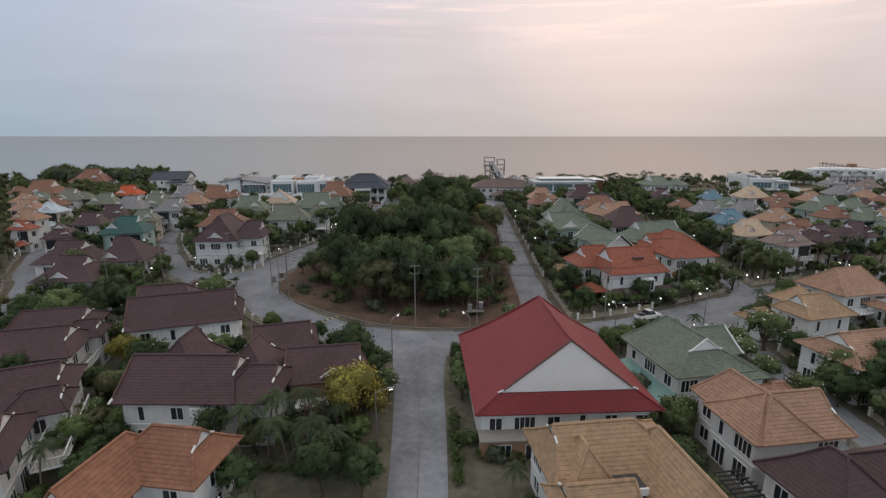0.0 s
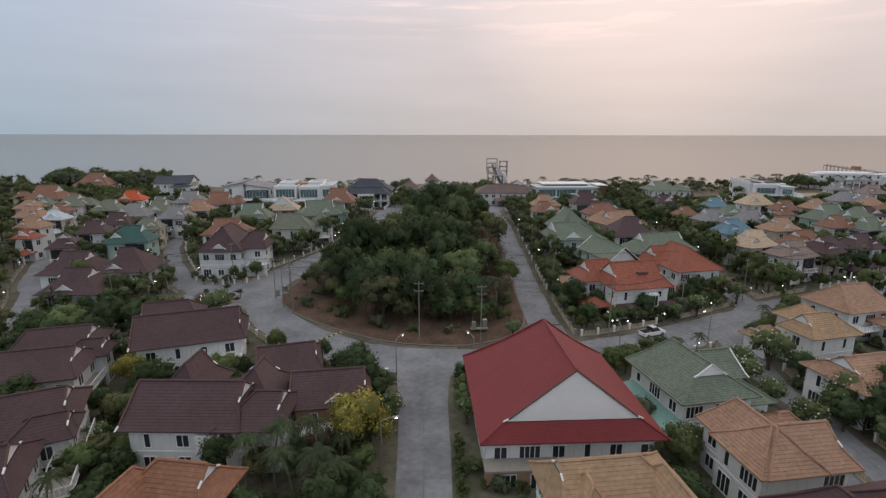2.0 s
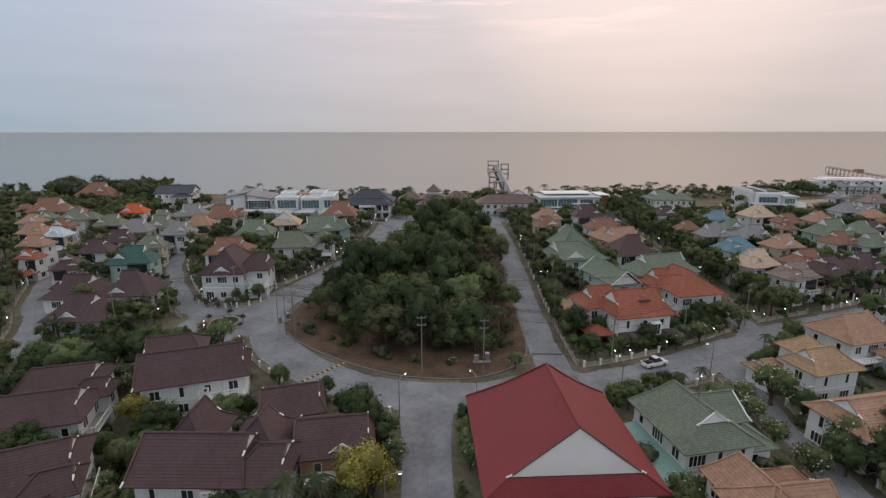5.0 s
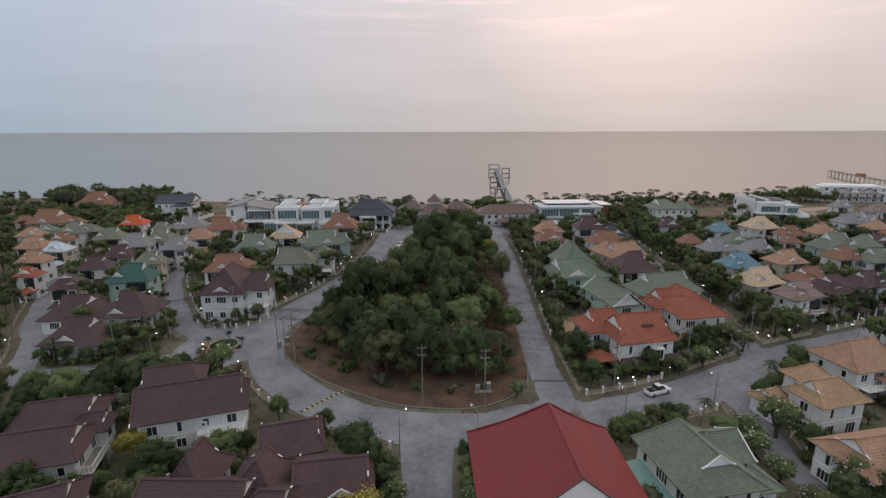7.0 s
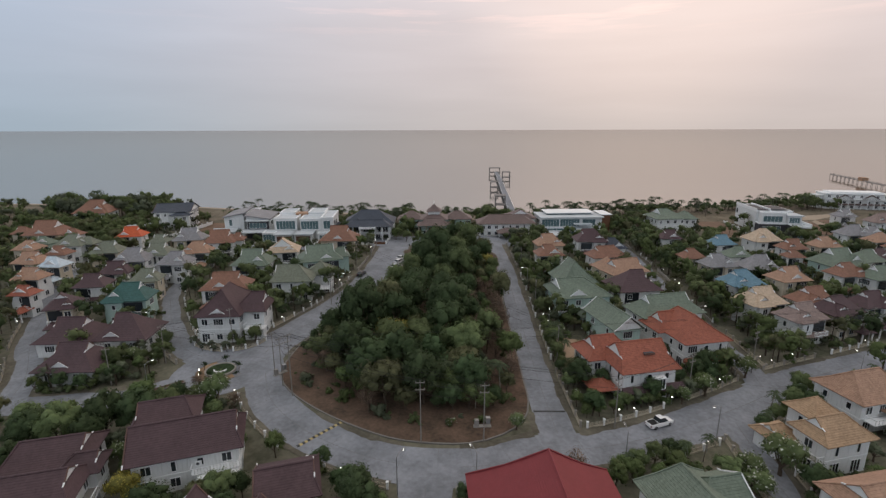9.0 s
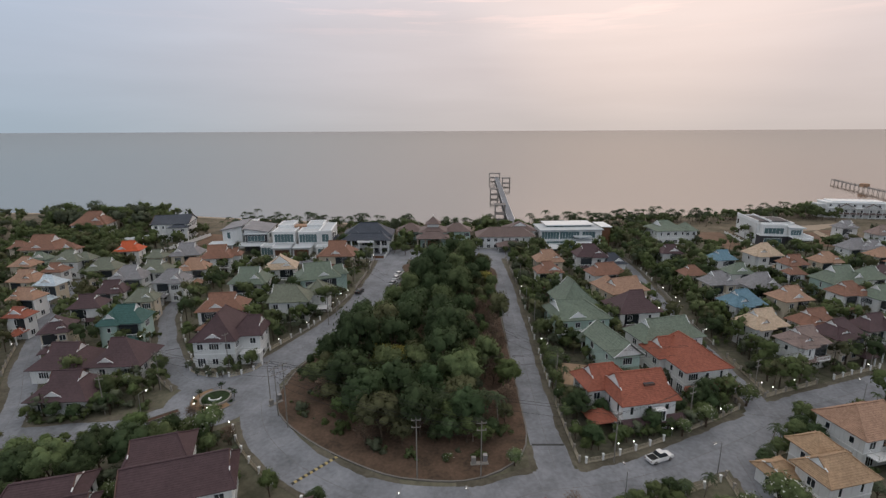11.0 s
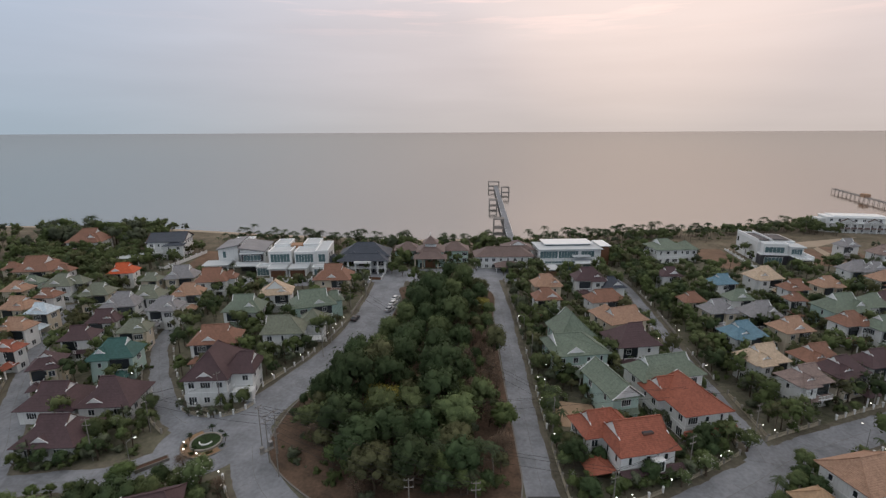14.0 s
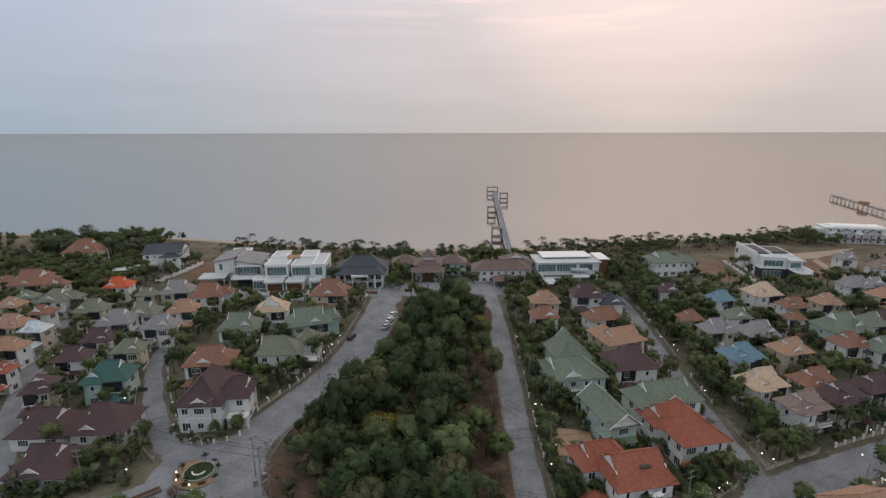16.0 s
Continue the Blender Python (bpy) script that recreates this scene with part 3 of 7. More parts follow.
    bed = Matrix.Translation((-8.0, -6.6, 0)) @ Matrix.Rotation(radians(40), 4, "Z")
    part("planter_kerb", Geo().box(-3.1, 3.1, -0.75, -0.55, -0.6, 0.28).box(-3.1, 3.1, 0.55, 0.75, -0.6, 0.28).box(-3.1, -2.9, -0.55, 0.55, -0.6, 0.28).box(2.9, 3.1, -0.55, 0.55, -0.6, 0.28), KERB, t, m=bed)
    part("planter_bed", Geo().box(-2.9, 2.9, -0.55, 0.55, -0.4, 0.2), SOIL, t, "bare brown soil of the planter", bed)


build_roundabout()


# ---- houses ----
def window_set(w, h, panes):
    """A frame with mullions as one solid, and the glass behind it."""
    t = 0.07
    xs = [-w / 2 - t, -w / 2]
    for i in range(1, panes):
        m = -w / 2 + w * i / panes
        xs += [m - t / 2, m + t / 2]
    xs += [w / 2, w / 2 + t]
    zs = [-h / 2 - t * 1.6, -h / 2, h / 2, h / 2 + t]
    nx, f = len(xs) - 1, Geo()

    def solid(i, j):
        return 0 <= i < nx and 0 <= j < 3 and (j != 1 or i % 2 == 0)

    for i in range(nx):
        for j in range(3):
            if not solid(i, j):
                continue
            x0, x1, z0, z1, y0, y1 = xs[i], xs[i + 1], zs[j], zs[j + 1], -0.08, 0.02
            f.poly([(x0, y0, z0), (x1, y0, z0), (x1, y0, z1), (x0, y0, z1)])
            for di, dj, p, q in ((-1, 0, (x0, z1), (x0, z0)), (1, 0, (x1, z0), (x1, z1)), (0, -1, (x0, z0), (x1, z0)), (0, 1, (x1, z1), (x0, z1))):
                if not solid(i + di, j + dj):
                    f.poly([(p[0], y0, p[1]), (p[0], y1, p[1]), (q[0], y1, q[1]), (q[0], y0, q[1])])
    g = Geo().poly([(-w / 2, -0.025, -h / 2), (w / 2, -0.025, -h / 2), (w / 2, -0.025, h / 2), (-w / 2, -0.025, h / 2)])
    return f.welded().mesh("window_frame", TRIM), g.mesh("pane", GLASS)


WIN = {"small": window_set(0.8, 1.2, 1), "mid": window_set(1.3, 1.4, 2), "wide": window_set(2.2, 1.5, 4), "tall": window_set(1.8, 2.1, 3), "slit": window_set(0.6, 1.6, 1)}


def joined(kind):
    """Frame and pane in one mesh, for houses far off."""
    g = Geo()
    for k, me in enumerate(WIN[kind]):
        base = len(g.v)
        g.v += [tuple(v.co) for v in me.vertices]
        for p in me.polygons:
            g.f.append(tuple(base + i for i in p.vertices))
            g.k.append(k)
    return g.mesh("window", [TRIM, GLASS])


WIN_FAR = {k: joined(k) for k in WIN}


def put_window(parent, kind, m, far=False):
    if far:
        part("window", WIN_FAR[kind], None, parent, m=m)
        return
    w = part("window", WIN[kind][0], None, parent, m=m)
    part("pane", WIN[kind][1], None, w)


CAP_FAR = 125.0


def roof_block(parent, cx, cy, w, d, eave, rise, axis, lo, hi, col, sd=0.5, far=False, runs=(None, None)):
    """A tiled roof over a rectangle: ends are hipped (h), gabled (g) or hipped with a small gable above (d)."""
    a, b = (w / 2, d / 2) if axis == "x" else (d / 2, w / 2)
    hipb = min(b, a * 0.96)

    def P(u, v, z):
        return (cx + u, cy + v, z) if axis == "x" else (cx - v, cy + u, z)

    run = [r if r else hipb for r in runs]

    def ins(s, k):
        e = (lo, hi)[k]
        return {"h": run[k] * s, "g": 0.0, "d": run[k] * min(s, sd)}[e]

    def swept(s):
        return rise * (0.8 * s + 0.2 * s * s)

    n = max(6, int(math.hypot(b, rise) / (0.62 if far else 0.36)))
    g, up = Geo(), 0.03 if far or col in ("red", "maroon") else 0.045
    strips = []
    for i in range(n):
        s0, s1 = i / n, (i + 1) / n
        for side in (-1, 1):
            strips.append(([(-a + ins(s0, 0), side * b * (1 - s0)), (a - ins(s0, 1), side * b * (1 - s0))], [(-a + ins(s1, 0), side * b * (1 - s1)), (a - ins(s1, 1), side * b * (1 - s1))], s0, s1, side > 0))
        for k_, (end, sgn) in enumerate(((lo, -1), (hi, 1))):
            top = {"h": 1.0, "g": 0.0, "d": sd}[end]
            if s0 < top - 1e-6:
                t1 = min(s1, top)
                strips.append(([(sgn * (a - ins(s0, k_)), -b * (1 - s0)), (sgn * (a - ins(s0, k_)), b * (1 - s0))], [(sgn * (a - ins(t1, k_)), -b * (1 - t1)), (sgn * (a - ins(t1, k_)), b * (1 - t1))], s0, t1, sgn < 0))
    for low, high, s0, s1, flip in strips:
        k = len(g.v)
        z0, z1 = eave + swept(s0), eave + swept(s1)
        g.v += [P(*q, z0 - (0.12 if s0 == 0 else 0)) for q in low] + [P(*q, z0 + up) for q in low] + [P(*q, z1) for q in high]
        for q in ((0, 1, 3, 2), (2, 3, 5, 4)):
            g.f.append(tuple(k + j for j in (q[::-1] if flip else q)))
            g.k.append(0)
    g.poly([P(-a, -b, eave - 0.12), P(-a, b, eave - 0.12), P(a, b, eave - 0.12), P(a, -b, eave - 0.12)])
    roof = part("roof", g.welded(), ROOF[col], parent)
    top = eave + rise
    part("ridge_cap", Geo().tube([P(-a + ins(1, 0), 0, top), P(a - ins(1, 1), 0, top)], [0.17, 0.17], 6), ROOF[col], roof)
    for k_, (end, sgn) in enumerate(((lo, -1), (hi, 1))):
        if not far and end in "hd":
            se = 1.0 if end == "h" else sd
            for side in (-1, 1):
                half = se / 2
                part("hip_cap", Geo().tube([P(sgn * a, side * b, eave + 0.03), P(sgn * (a - ins(half, k_)), side * b * (1 - half), eave + swept(half) + 0.04), P(sgn * (a - ins(se, k_)), side * b * (1 - se), eave + swept(se) + 0.05)], [0.13, 0.13, 0.13], 5), ROOF[col], roof)
        if end in "gd":
            u = sgn * (a - 0.55) if end == "g" else sgn * (a - run[k_] * sd - 0.06)
            s = 0.0 if end == "g" else sd
            hb, zb = b * (1 - s) - (0.5 if end == "g" else 0.12), eave + swept(s) + (0.05 if end == "d" else -0.1)
            zt = zb + (top - zb) * (hb / (b * (1 - s))) - 0.08
            tri = Geo()
            f = [P(u, -hb, zb), P(u, hb, zb), P(u, 0, zt)]
            k = [P(u - sgn * 0.15, -hb, zb), P(u - sgn * 0.15, hb, zb), P(u - sgn * 0.15, 0, zt)]
            tri.poly(f if sgn < 0 else f[::-1]).poly(k[::-1] if sgn < 0 else k)
            part("gable_wall", tri, TRIM if end == "d" else WALL, roof)
            eu = sgn * (a + 0.02) if end == "g" else sgn * (a - run[k_] * sd + 0.05)
            for side in (-1, 1):
                foot, peak = Vector(P(eu, side * b * (1 - s), eave + swept(s) + 0.02)), Vector(P(eu, 0, top + 0.02))
                part("barge_board", Geo().tube([foot, peak], [0.11, 0.11], 4), FASCIA if col in ("red", "maroon", "umber", "navy") else TRIM if col in ("green", "olive", "teal", "slate") else ROOF[col], roof)
                dirn = (foot - peak).normalized()
                part("barge_end", Geo().tube([foot - dirn * 0.55, foot + dirn * 0.25 + Vector((0, 0, 0.22))], [0.13, 0.1], 4), TRIM, roof, "white curved board end")
    return roof


def wall_block(parent, cx, cy, w, d, eave, material, others, rnd, far, inset=0.75, seen=("f", "l", "r")):
    """Walls under one roof, with the windows of each storey."""
    x0, x1, y0, y1 = cx - w / 2 + inset, cx + w / 2 - inset, cy - d / 2 + inset, cy + d / 2 - inset
    g = Geo().box(x0, x1, y0, y1, -2.2, eave - 0.13)
    wall = part("wall", g, material, parent)
    if eave > 4.6 and not far:
        part("string_course", Geo().box(x0 - 0.06, x1 + 0.06, y0 - 0.06, y1 + 0.06, eave * 0.5 - 0.12, eave * 0.5 + 0.08), TRIM, wall)
    floors = [eave - 1.55] + ([1.45] if eave > 4.6 else [])
    for key, (mx, my), ang, length in (("f", ((x0 + x1) / 2, y0), 0, x1 - x0), ("r", (x1, (y0 + y1) / 2), 90, y1 - y0), ("b", ((x0 + x1) / 2, y1), 180, x1 - x0), ("l", (x0, (y0 + y1) / 2), -90, y1 - y0)):
        if key not in seen or (far and key == "b"):
            continue
        cnt = max(1, int(length / (3.0 if not far else 4.4)))
        for fl, z in enumerate(floors):
            for i in range(cnt):
                o = -length / 2 + length * (i + 0.5) / cnt
                kind = rnd.choice(["mid", "mid", "slit", "small", "wide"] if fl == 0 else ["mid", "tall", "wide", "mid"])
                if length / cnt < 2.6 and kind == "wide":
                    kind = "mid"
                m = Matrix.Translation((mx, my, z if kind != "tall" else z - 0.2)) @ Matrix.Rotation(radians(ang), 4, "Z") @ Matrix.Translation((o, 0, 0))
                c = m.translation
                if any(abs(c.x - q[0]) < q[2] / 2 - 0.6 and abs(c.y - q[1]) < q[3] / 2 - 0.6 and c.z < q[4] for q in others):
                    continue
                put_window(wall, kind, m, far)
    return wall


def balcony(parent, x0, x1, y0, y1, z):
    b = part("balcony", Geo().box(x0, x1, y0, y1, z - 0.18, z), TRIM, parent, "white balcony with a balustrade")
    rail = Geo().box(x0, x1, y0, y0 + 0.1, z + 0.9, z + 1.0).box(x0, x0 + 0.1, y0, y1, z + 0.9, z + 1.0).box(x1 - 0.1, x1, y0, y1, z + 0.9, z + 1.0)
    part("rail", rail, TRIM, b)
    k = max(3, int((x1 - x0) / (0.8 if math.hypot(*parent.matrix_basis.translation[:2]) > 110 else 0.45)))
    for i in range(k + 1):
        x = x0 + 0.05 + (x1 - x0 - 0.1) * i / k
        part("baluster", Geo().box(x - 0.05, x + 0.05, y0 + 0.02, y0 + 0.08, z, z + 0.9), TRIM, b)
    if y1 - y0 > 4 and x1 - x0 < 4:
        part("deck", Geo().box(x0 + 0.12, x1 - 0.12, y0 + 0.12, y1 - 0.12, z, z + 0.02), CONC_L, b, "weathered tan floor")
        k = int((y1 - y0) / 0.45)
        for i in range(1, k + 1):
            y = y0 + (y1 - y0 - 0.1) * i / k
            part("baluster", Geo().box(x1 - 0.08, x1 - 0.02, y - 0.05, y + 0.05, z, z + 0.9), TRIM, b)
    return b


def porch(parent, cx, cy, w, d, eave, col, far, rise=1.1):
    """A low tiled roof on posts over the car port."""
    r = roof_block(parent, cx, cy, w, d, eave, rise, "x" if w >= d else "y", "h", "h", col, far=far)
    for sx in (-1, 1):
        part("post", Geo().box(cx + sx * (w / 2 - 0.6) - 0.13, cx + sx * (w / 2 - 0.6) + 0.13, cy - d / 2 + 0.5, cy - d / 2 + 0.76, -2.0, eave), TRIM, parent)
    return r


def skirt(parent, x0, x1, y0, depth, z, col):
    """A lean-to row of tiles over the ground floor."""
    g = Geo()
    for i in range(4):
        s0, s1 = i / 4, (i + 1) / 4
        k = len(g.v)
        for s, up in ((s0, -0.05), (s0, 0.05), (s1, 0.0)):
            g.v += [(x0, y0 - depth * (1 - s), z + 0.8 * s + up), (x1, y0 - depth * (1 - s), z + 0.8 * s + up)]
        g.f += [(k, k + 1, k + 3, k + 2), (k + 2, k + 3, k + 5, k + 4)]
        g.k += [0, 0]
    g.poly([(x0, y0 - depth, z - 0.05), (x0, y0, z - 0.05), (x1, y0, z - 0.05), (x1, y0 - depth, z - 0.05)])
    g.poly([(x0, y0 - depth, z), (x0, y0, z + 0.8), (x0, y0, z - 0.05)]).poly([(x1, y0 - depth, z), (x1, y0, z - 0.05), (x1, y0, z + 0.8)])
    return part("skirt_roof", g, ROOF[col], parent)


def gablet(parent, x, y, z, w, depth, col):
    """A little gable standing on a roof slope, facing the front."""
    g, r = Geo(), w * 0.36
    for s in (-1, 1):
        pts = [(x + s * w / 2, y, z), (x, y, z + r), (x, y + depth, z + r), (x + s * w / 2, y + depth, z)]
        g.poly(pts if s < 0 else pts[::-1])
    roof = part("gablet", g, ROOF[col], parent, "small gable on the roof slope")
    part("gable_wall", Geo().poly([(x - w / 2 + 0.12, y + 0.1, z), (x + w / 2 - 0.12, y + 0.1, z), (x, y + 0.1, z + r - 0.06)]), TRIM, roof)
    for s in (-1, 1):
        part("barge_board", Geo().tube([(x + s * (w / 2 + 0.1), y - 0.02, z - 0.04), (x, y - 0.02, z + r + 0.03)], [0.1, 0.1], 4), TRIM, roof)


COLOUR_WORD = {"clay": "faded brownish orange", "red": "bright red", "maroon": "dark maroon-brown", "orange": "weathered orange", "terra": "terracotta", "tan": "pale orange-tan", "ochre": "sandy ochre", "cream": "cream", "green": "moss green", "olive": "grey-green", "teal": "teal green", "slate": "lavender-grey", "blue": "blue", "brick": "vivid orange-red", "metal": "pale blue metal", "mauve": "dusty brown", "navy": "navy-grey", "umber": "greyish brown"}
FOOT = []          # ground taken by buildings: x, y, cos, sin, half width, half depth


def taken(x, y, margin=0.0):
    for fx, fy, c, s, hw, hd in FOOT:
        dx, dy = x - fx, y - fy
        if abs(dx * c + dy * s) < hw + margin and abs(dy * c - dx * s) < hd + margin:
            return True
    return False


STYLE_WORD = {"hip": "hipped roof", "cross": "hipped roof and front gable", "crossback": "hipped roof and rear gables", "dutchy": "gabled hip roof", "red": "large gabled hip roof", "gable": "gabled roof", "pyramid": "pyramid roof"}


def house(col, style, x, y, ang, w, d, eave, rnd):
    far = math.hypot(x, y) > CAP_FAR
    h = thing("house", pose(x, y, gz(x, y), 0, 0, ang), "two-storey house with %s tiled %s" % (COLOUR_WORD[col], STYLE_WORD.get(style, "L-shaped roof")), "house", "houses of the estate")
    c, s = math.cos(radians(ang)), math.sin(radians(ang))
    FOOT.append((x, y, c, s, w / 2 - 0.3, d / 2 - 0.3))
    wallm = {"teal": WALL_T, "green": rnd.choice([WALL, WALL_T]), "red": WALL}.get(col, rnd.choice([WALL, WALL, WALL, WALL_C]))
    pitch = 0.86
    blocks = []        # cx, cy, w, d, eave, axis, lo, hi, rise, dutch height
    ax = "x" if w >= d else "y"
    r0 = min(w, d) / 2 * pitch
    sidew = rnd.choice((-1, 1))
    if style == "red":
        blocks.append((0, 0, w, d, eave, "y", "d", "h", 6.6, 0.16))
    elif style == "gable":
        blocks.append((0, 0, w, d, eave, "y", "g", "g", w / 2 * 0.8, 0.5))
    elif style == "dutchy":
        blocks.append((0, 0, w, d, eave, "y", "d", "h", w / 2 * 0.8, 0.42))
    elif style == "pyramid":
        blocks.append((-w * 0.22, 0, w * 0.56, d, eave, "y", "h", "h", w * 0.28 * 0.8, 0.5))
        blocks.append((w * 0.28, 1.0, w * 0.5, d * 0.8, eave, "x", "h", "d", d * 0.4 * 0.55, 0.5))
    elif style == "crossback":
        blocks.append((0, 0, w, d, eave, "x", "h", "d", d / 2 * 0.72, 0.55))
        blocks.append((-w * 0.22, d * 0.5, w * 0.34, d * 0.9, eave, "y", "h", "d", w * 0.17 * 0.85, 0.55))
        blocks.append((w * 0.24, d * 0.5, w * 0.40, d * 0.8, eave - 0.2, "y", "h", "d", w * 0.2 * 0.7, 0.55))
        FOOT.append((x - s * d * 0.5, y + c * d * 0.5, c, s, w * 0.42, d * 0.5))
    elif style in ("lback", "lleft", "lright", "lfront"):
        dx = {"lback": -1, "lleft": -1, "lright": 1, "lfront": -1}[style]
        blocks.append((0, 0, w, d, eave, ax, "d", "d", r0, 0.55))
        if style in ("lback", "lfront"):
            blocks.append((dx * w * 0.2, d * 0.55, w * 0.55, d * 0.9, eave, "y", "h", "d" if rnd.random() < 0.5 else "h", w * 0.275 * 0.85, 0.5))
            FOOT.append((x - s * d * 0.5 + c * dx * w * 0.2, y + c * d * 0.5 + s * dx * w * 0.2, c, s, w * 0.27, d * 0.5))
        else:
            blocks.append((dx * w * 0.45, d * 0.16, w * 0.5, d * 0.62, eave - 0.1, "x", "d" if dx < 0 else "h", "h" if dx < 0 else "d", d * 0.31 * 0.85, 0.5))
            FOOT.append((x + c * dx * w * 0.45 - s * d * 0.16, y + s * dx * w * 0.45 + c * d * 0.16, c, s, w * 0.25, d * 0.31))
    elif style == "near_tan":
        blocks.append((0, 1.5, w, d - 2, eave, "x", "g", "h", (d - 2) / 2 * 0.55, 0.5))
        blocks.append((-w * 0.26, -2.2, w * 0.42, d * 0.7, eave - 0.3, "y", "d", "h", w * 0.21 * 0.7, 0.5))
    elif style == "cross":
        blocks.append((0, 0, w, d * 0.92, eave, ax, rnd.choice("hdd"), rnd.choice("hdd"), r0, 0.66))
        blocks.append((sidew * w * 0.2, -d * 0.2, w * 0.46, d * 0.72, eave, "y", "d", "h", w * 0.23 * 0.95, 0.56))
    else:
        blocks.append((0, 0, w, d, eave, ax, rnd.choice("hdd"), rnd.choice("hdd"), r0, 0.66))
    for i, (bx, by, bw, bd, be, axis, lo, hi, rise, sd) in enumerate(blocks):
        roof_block(h, bx, by, bw, bd, be, rise, axis, lo, hi, col, sd, far)
        wall_block(h, bx, by, bw, bd, be, wallm, [q for j, q in enumerate(blocks) if j != i], rnd, far)
    f0 = -d / 2 + 0.75
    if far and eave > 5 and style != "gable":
        # upper veranda: its shade is a dark glass panel on the wall; white rail
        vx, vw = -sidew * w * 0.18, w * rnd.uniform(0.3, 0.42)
        ver = part("veranda", Geo().box(vx - vw / 2, vx + vw / 2, f0 - 0.06, f0 + 0.1, 2.9, eave - 0.5), GLASS, h, "dark panel standing in for the shade of a veranda opening")
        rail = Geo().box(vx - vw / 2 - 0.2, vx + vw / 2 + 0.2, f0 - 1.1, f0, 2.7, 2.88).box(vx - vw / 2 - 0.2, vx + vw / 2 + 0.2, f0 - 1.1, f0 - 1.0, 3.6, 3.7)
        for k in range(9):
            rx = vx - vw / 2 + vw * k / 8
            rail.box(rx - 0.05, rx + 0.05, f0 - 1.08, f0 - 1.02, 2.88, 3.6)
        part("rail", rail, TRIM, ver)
    if style in ("hip", "lback", "lright", "dutchy") and ax == "x" and rnd.random() < 0.6:
        gablet(h, rnd.uniform(-0.2, 0.2) * w, -d / 2 + 0.9, eave + 0.7, 3.4, 2.0, col)
    if style == "cross":
        balcony(h, -sidew * w * 0.2 - w * 0.17, -sidew * w * 0.2 + w * 0.17, f0 - 1.3, f0 + 0.3, 2.9)
    if style in ("cross", "hip", "lright") and eave > 5 and rnd.random() < 0.75:
        porch(h, -sidew * w * 0.22, f0 - 1.6, w * 0.42, 5.0, 2.6, col, True)
    elif eave > 5 and rnd.random() < 0.6 and style != "red":
        skirt(h, -w / 2 + 1.0, w / 2 - 1.0, f0, 1.3, 2.7, col)
    return h


def custom_house(x, y, ang, col, blocks, label, seed, wallm=WALL):
    """A house of several roofs: blocks of (centre x, y, width, depth, eave, ridge axis, ends, rise, gable share, hip runs)."""
    h = thing("house", pose(x, y, gz(x, y), 0, 0, ang), label, "house", "houses of the estate")
    rnd = random.Random(seed)
    c, s = math.cos(radians(ang)), math.sin(radians(ang))
    for i, (bx, by, bw, bd, be, axis, lo, hi, rise, sd, runs) in enumerate(blocks):
        roof_block(h, bx, by, bw, bd, be, rise, axis, lo, hi, col, sd, False, runs)
        wall_block(h, bx, by, bw, bd, be, wallm, [q for j, q in enumerate(blocks) if j != i], rnd, False)
        FOOT.append((x + bx * c - by * s, y + bx * s + by * c, c, s, bw / 2 - 0.3, bd / 2 - 0.3))
    return h


NO = (None, None)
red_house = custom_house(13.0, 57.2, 3, "red", [(0, 0, 20.4, 21.0, 4.6, "y", "d", "h", 7.7, 0.27, (4.8, 5.4))], "large white house with bright red gabled hip roof", 1)
part("porch", Geo().box(-9.6, -2.0, -11.6, -9.7, -2.2, 2.2), WALL_B, red_house, "tan tiled front bay")
part("canopy", Geo().box(-9.8, -1.8, -11.85, -9.7, 2.2, 2.4), CONC_L, red_house)
for wx in (-7.4, -4.0):
    put_window(red_house, "tall", Matrix.Translation((wx, -11.6, 0.7)))

tan_house = custom_house(14.6, 37.0, 7, "ochre", [(0.4, 1.4, 13.2, 9.4, 5.6, "x", "d", "h", 3.4, 0.75, (1.6, None)), (4.0, -3.4, 6.2, 13.4, 5.6, "y", "d", "h", 3.3, 0.6, (2.2, None)), (-3.0, -0.6, 5.0, 6.6, 5.5, "y", "h", "h", 3.1, 0.5, NO), (-3.6, -4.3, 6.4, 5.8, 5.5, "x", "d", "g", 2.1, 0.6, (1.5, None))], "white house with sandy ochre U-shaped tiled roof", 2)
part("light_well", Geo().box(-1.6, 1.0, -3.9, -1.6, 4.0, 6.35), WALL_D, tan_house, "dark flat roof over a light well")
part("well_edge", Geo().box(-1.65, 1.05, -4.05, -3.9, 5.8, 6.45), TRIM, tan_house)

orange_l = custom_house(28.3, 39.6, 8, "tan", [(6.0, 4.1, 10.8, 7.6, 5.7, "x", "h", "d", 3.0, 0.5, (None, 2.0)), (4.5, 5.6, 6.6, 10.8, 5.7, "y", "h", "h", 3.05, 0.5, (None, 1.8))], "white house with pale orange-tan L-shaped tiled roof", 3)
roof_block(orange_l, 8.8, 7.4, 4.6, 3.6, 6.3, 1.5, "x", "h", "h", "tan")
per = part("pergola", Geo().box(-2.6, -2.45, -3.4, 1.4, 2.4, 2.55).box(-0.2, -0.05, -3.4, 1.4, 2.4, 2.55), WALL_D, orange_l, "dark slatted pergola")
for k in range(9):
    part("slat", Geo().box(-2.8, 0.2, -3.3 + 0.55 * k, -3.2 + 0.55 * k, 2.55, 2.68), WALL_D, per)
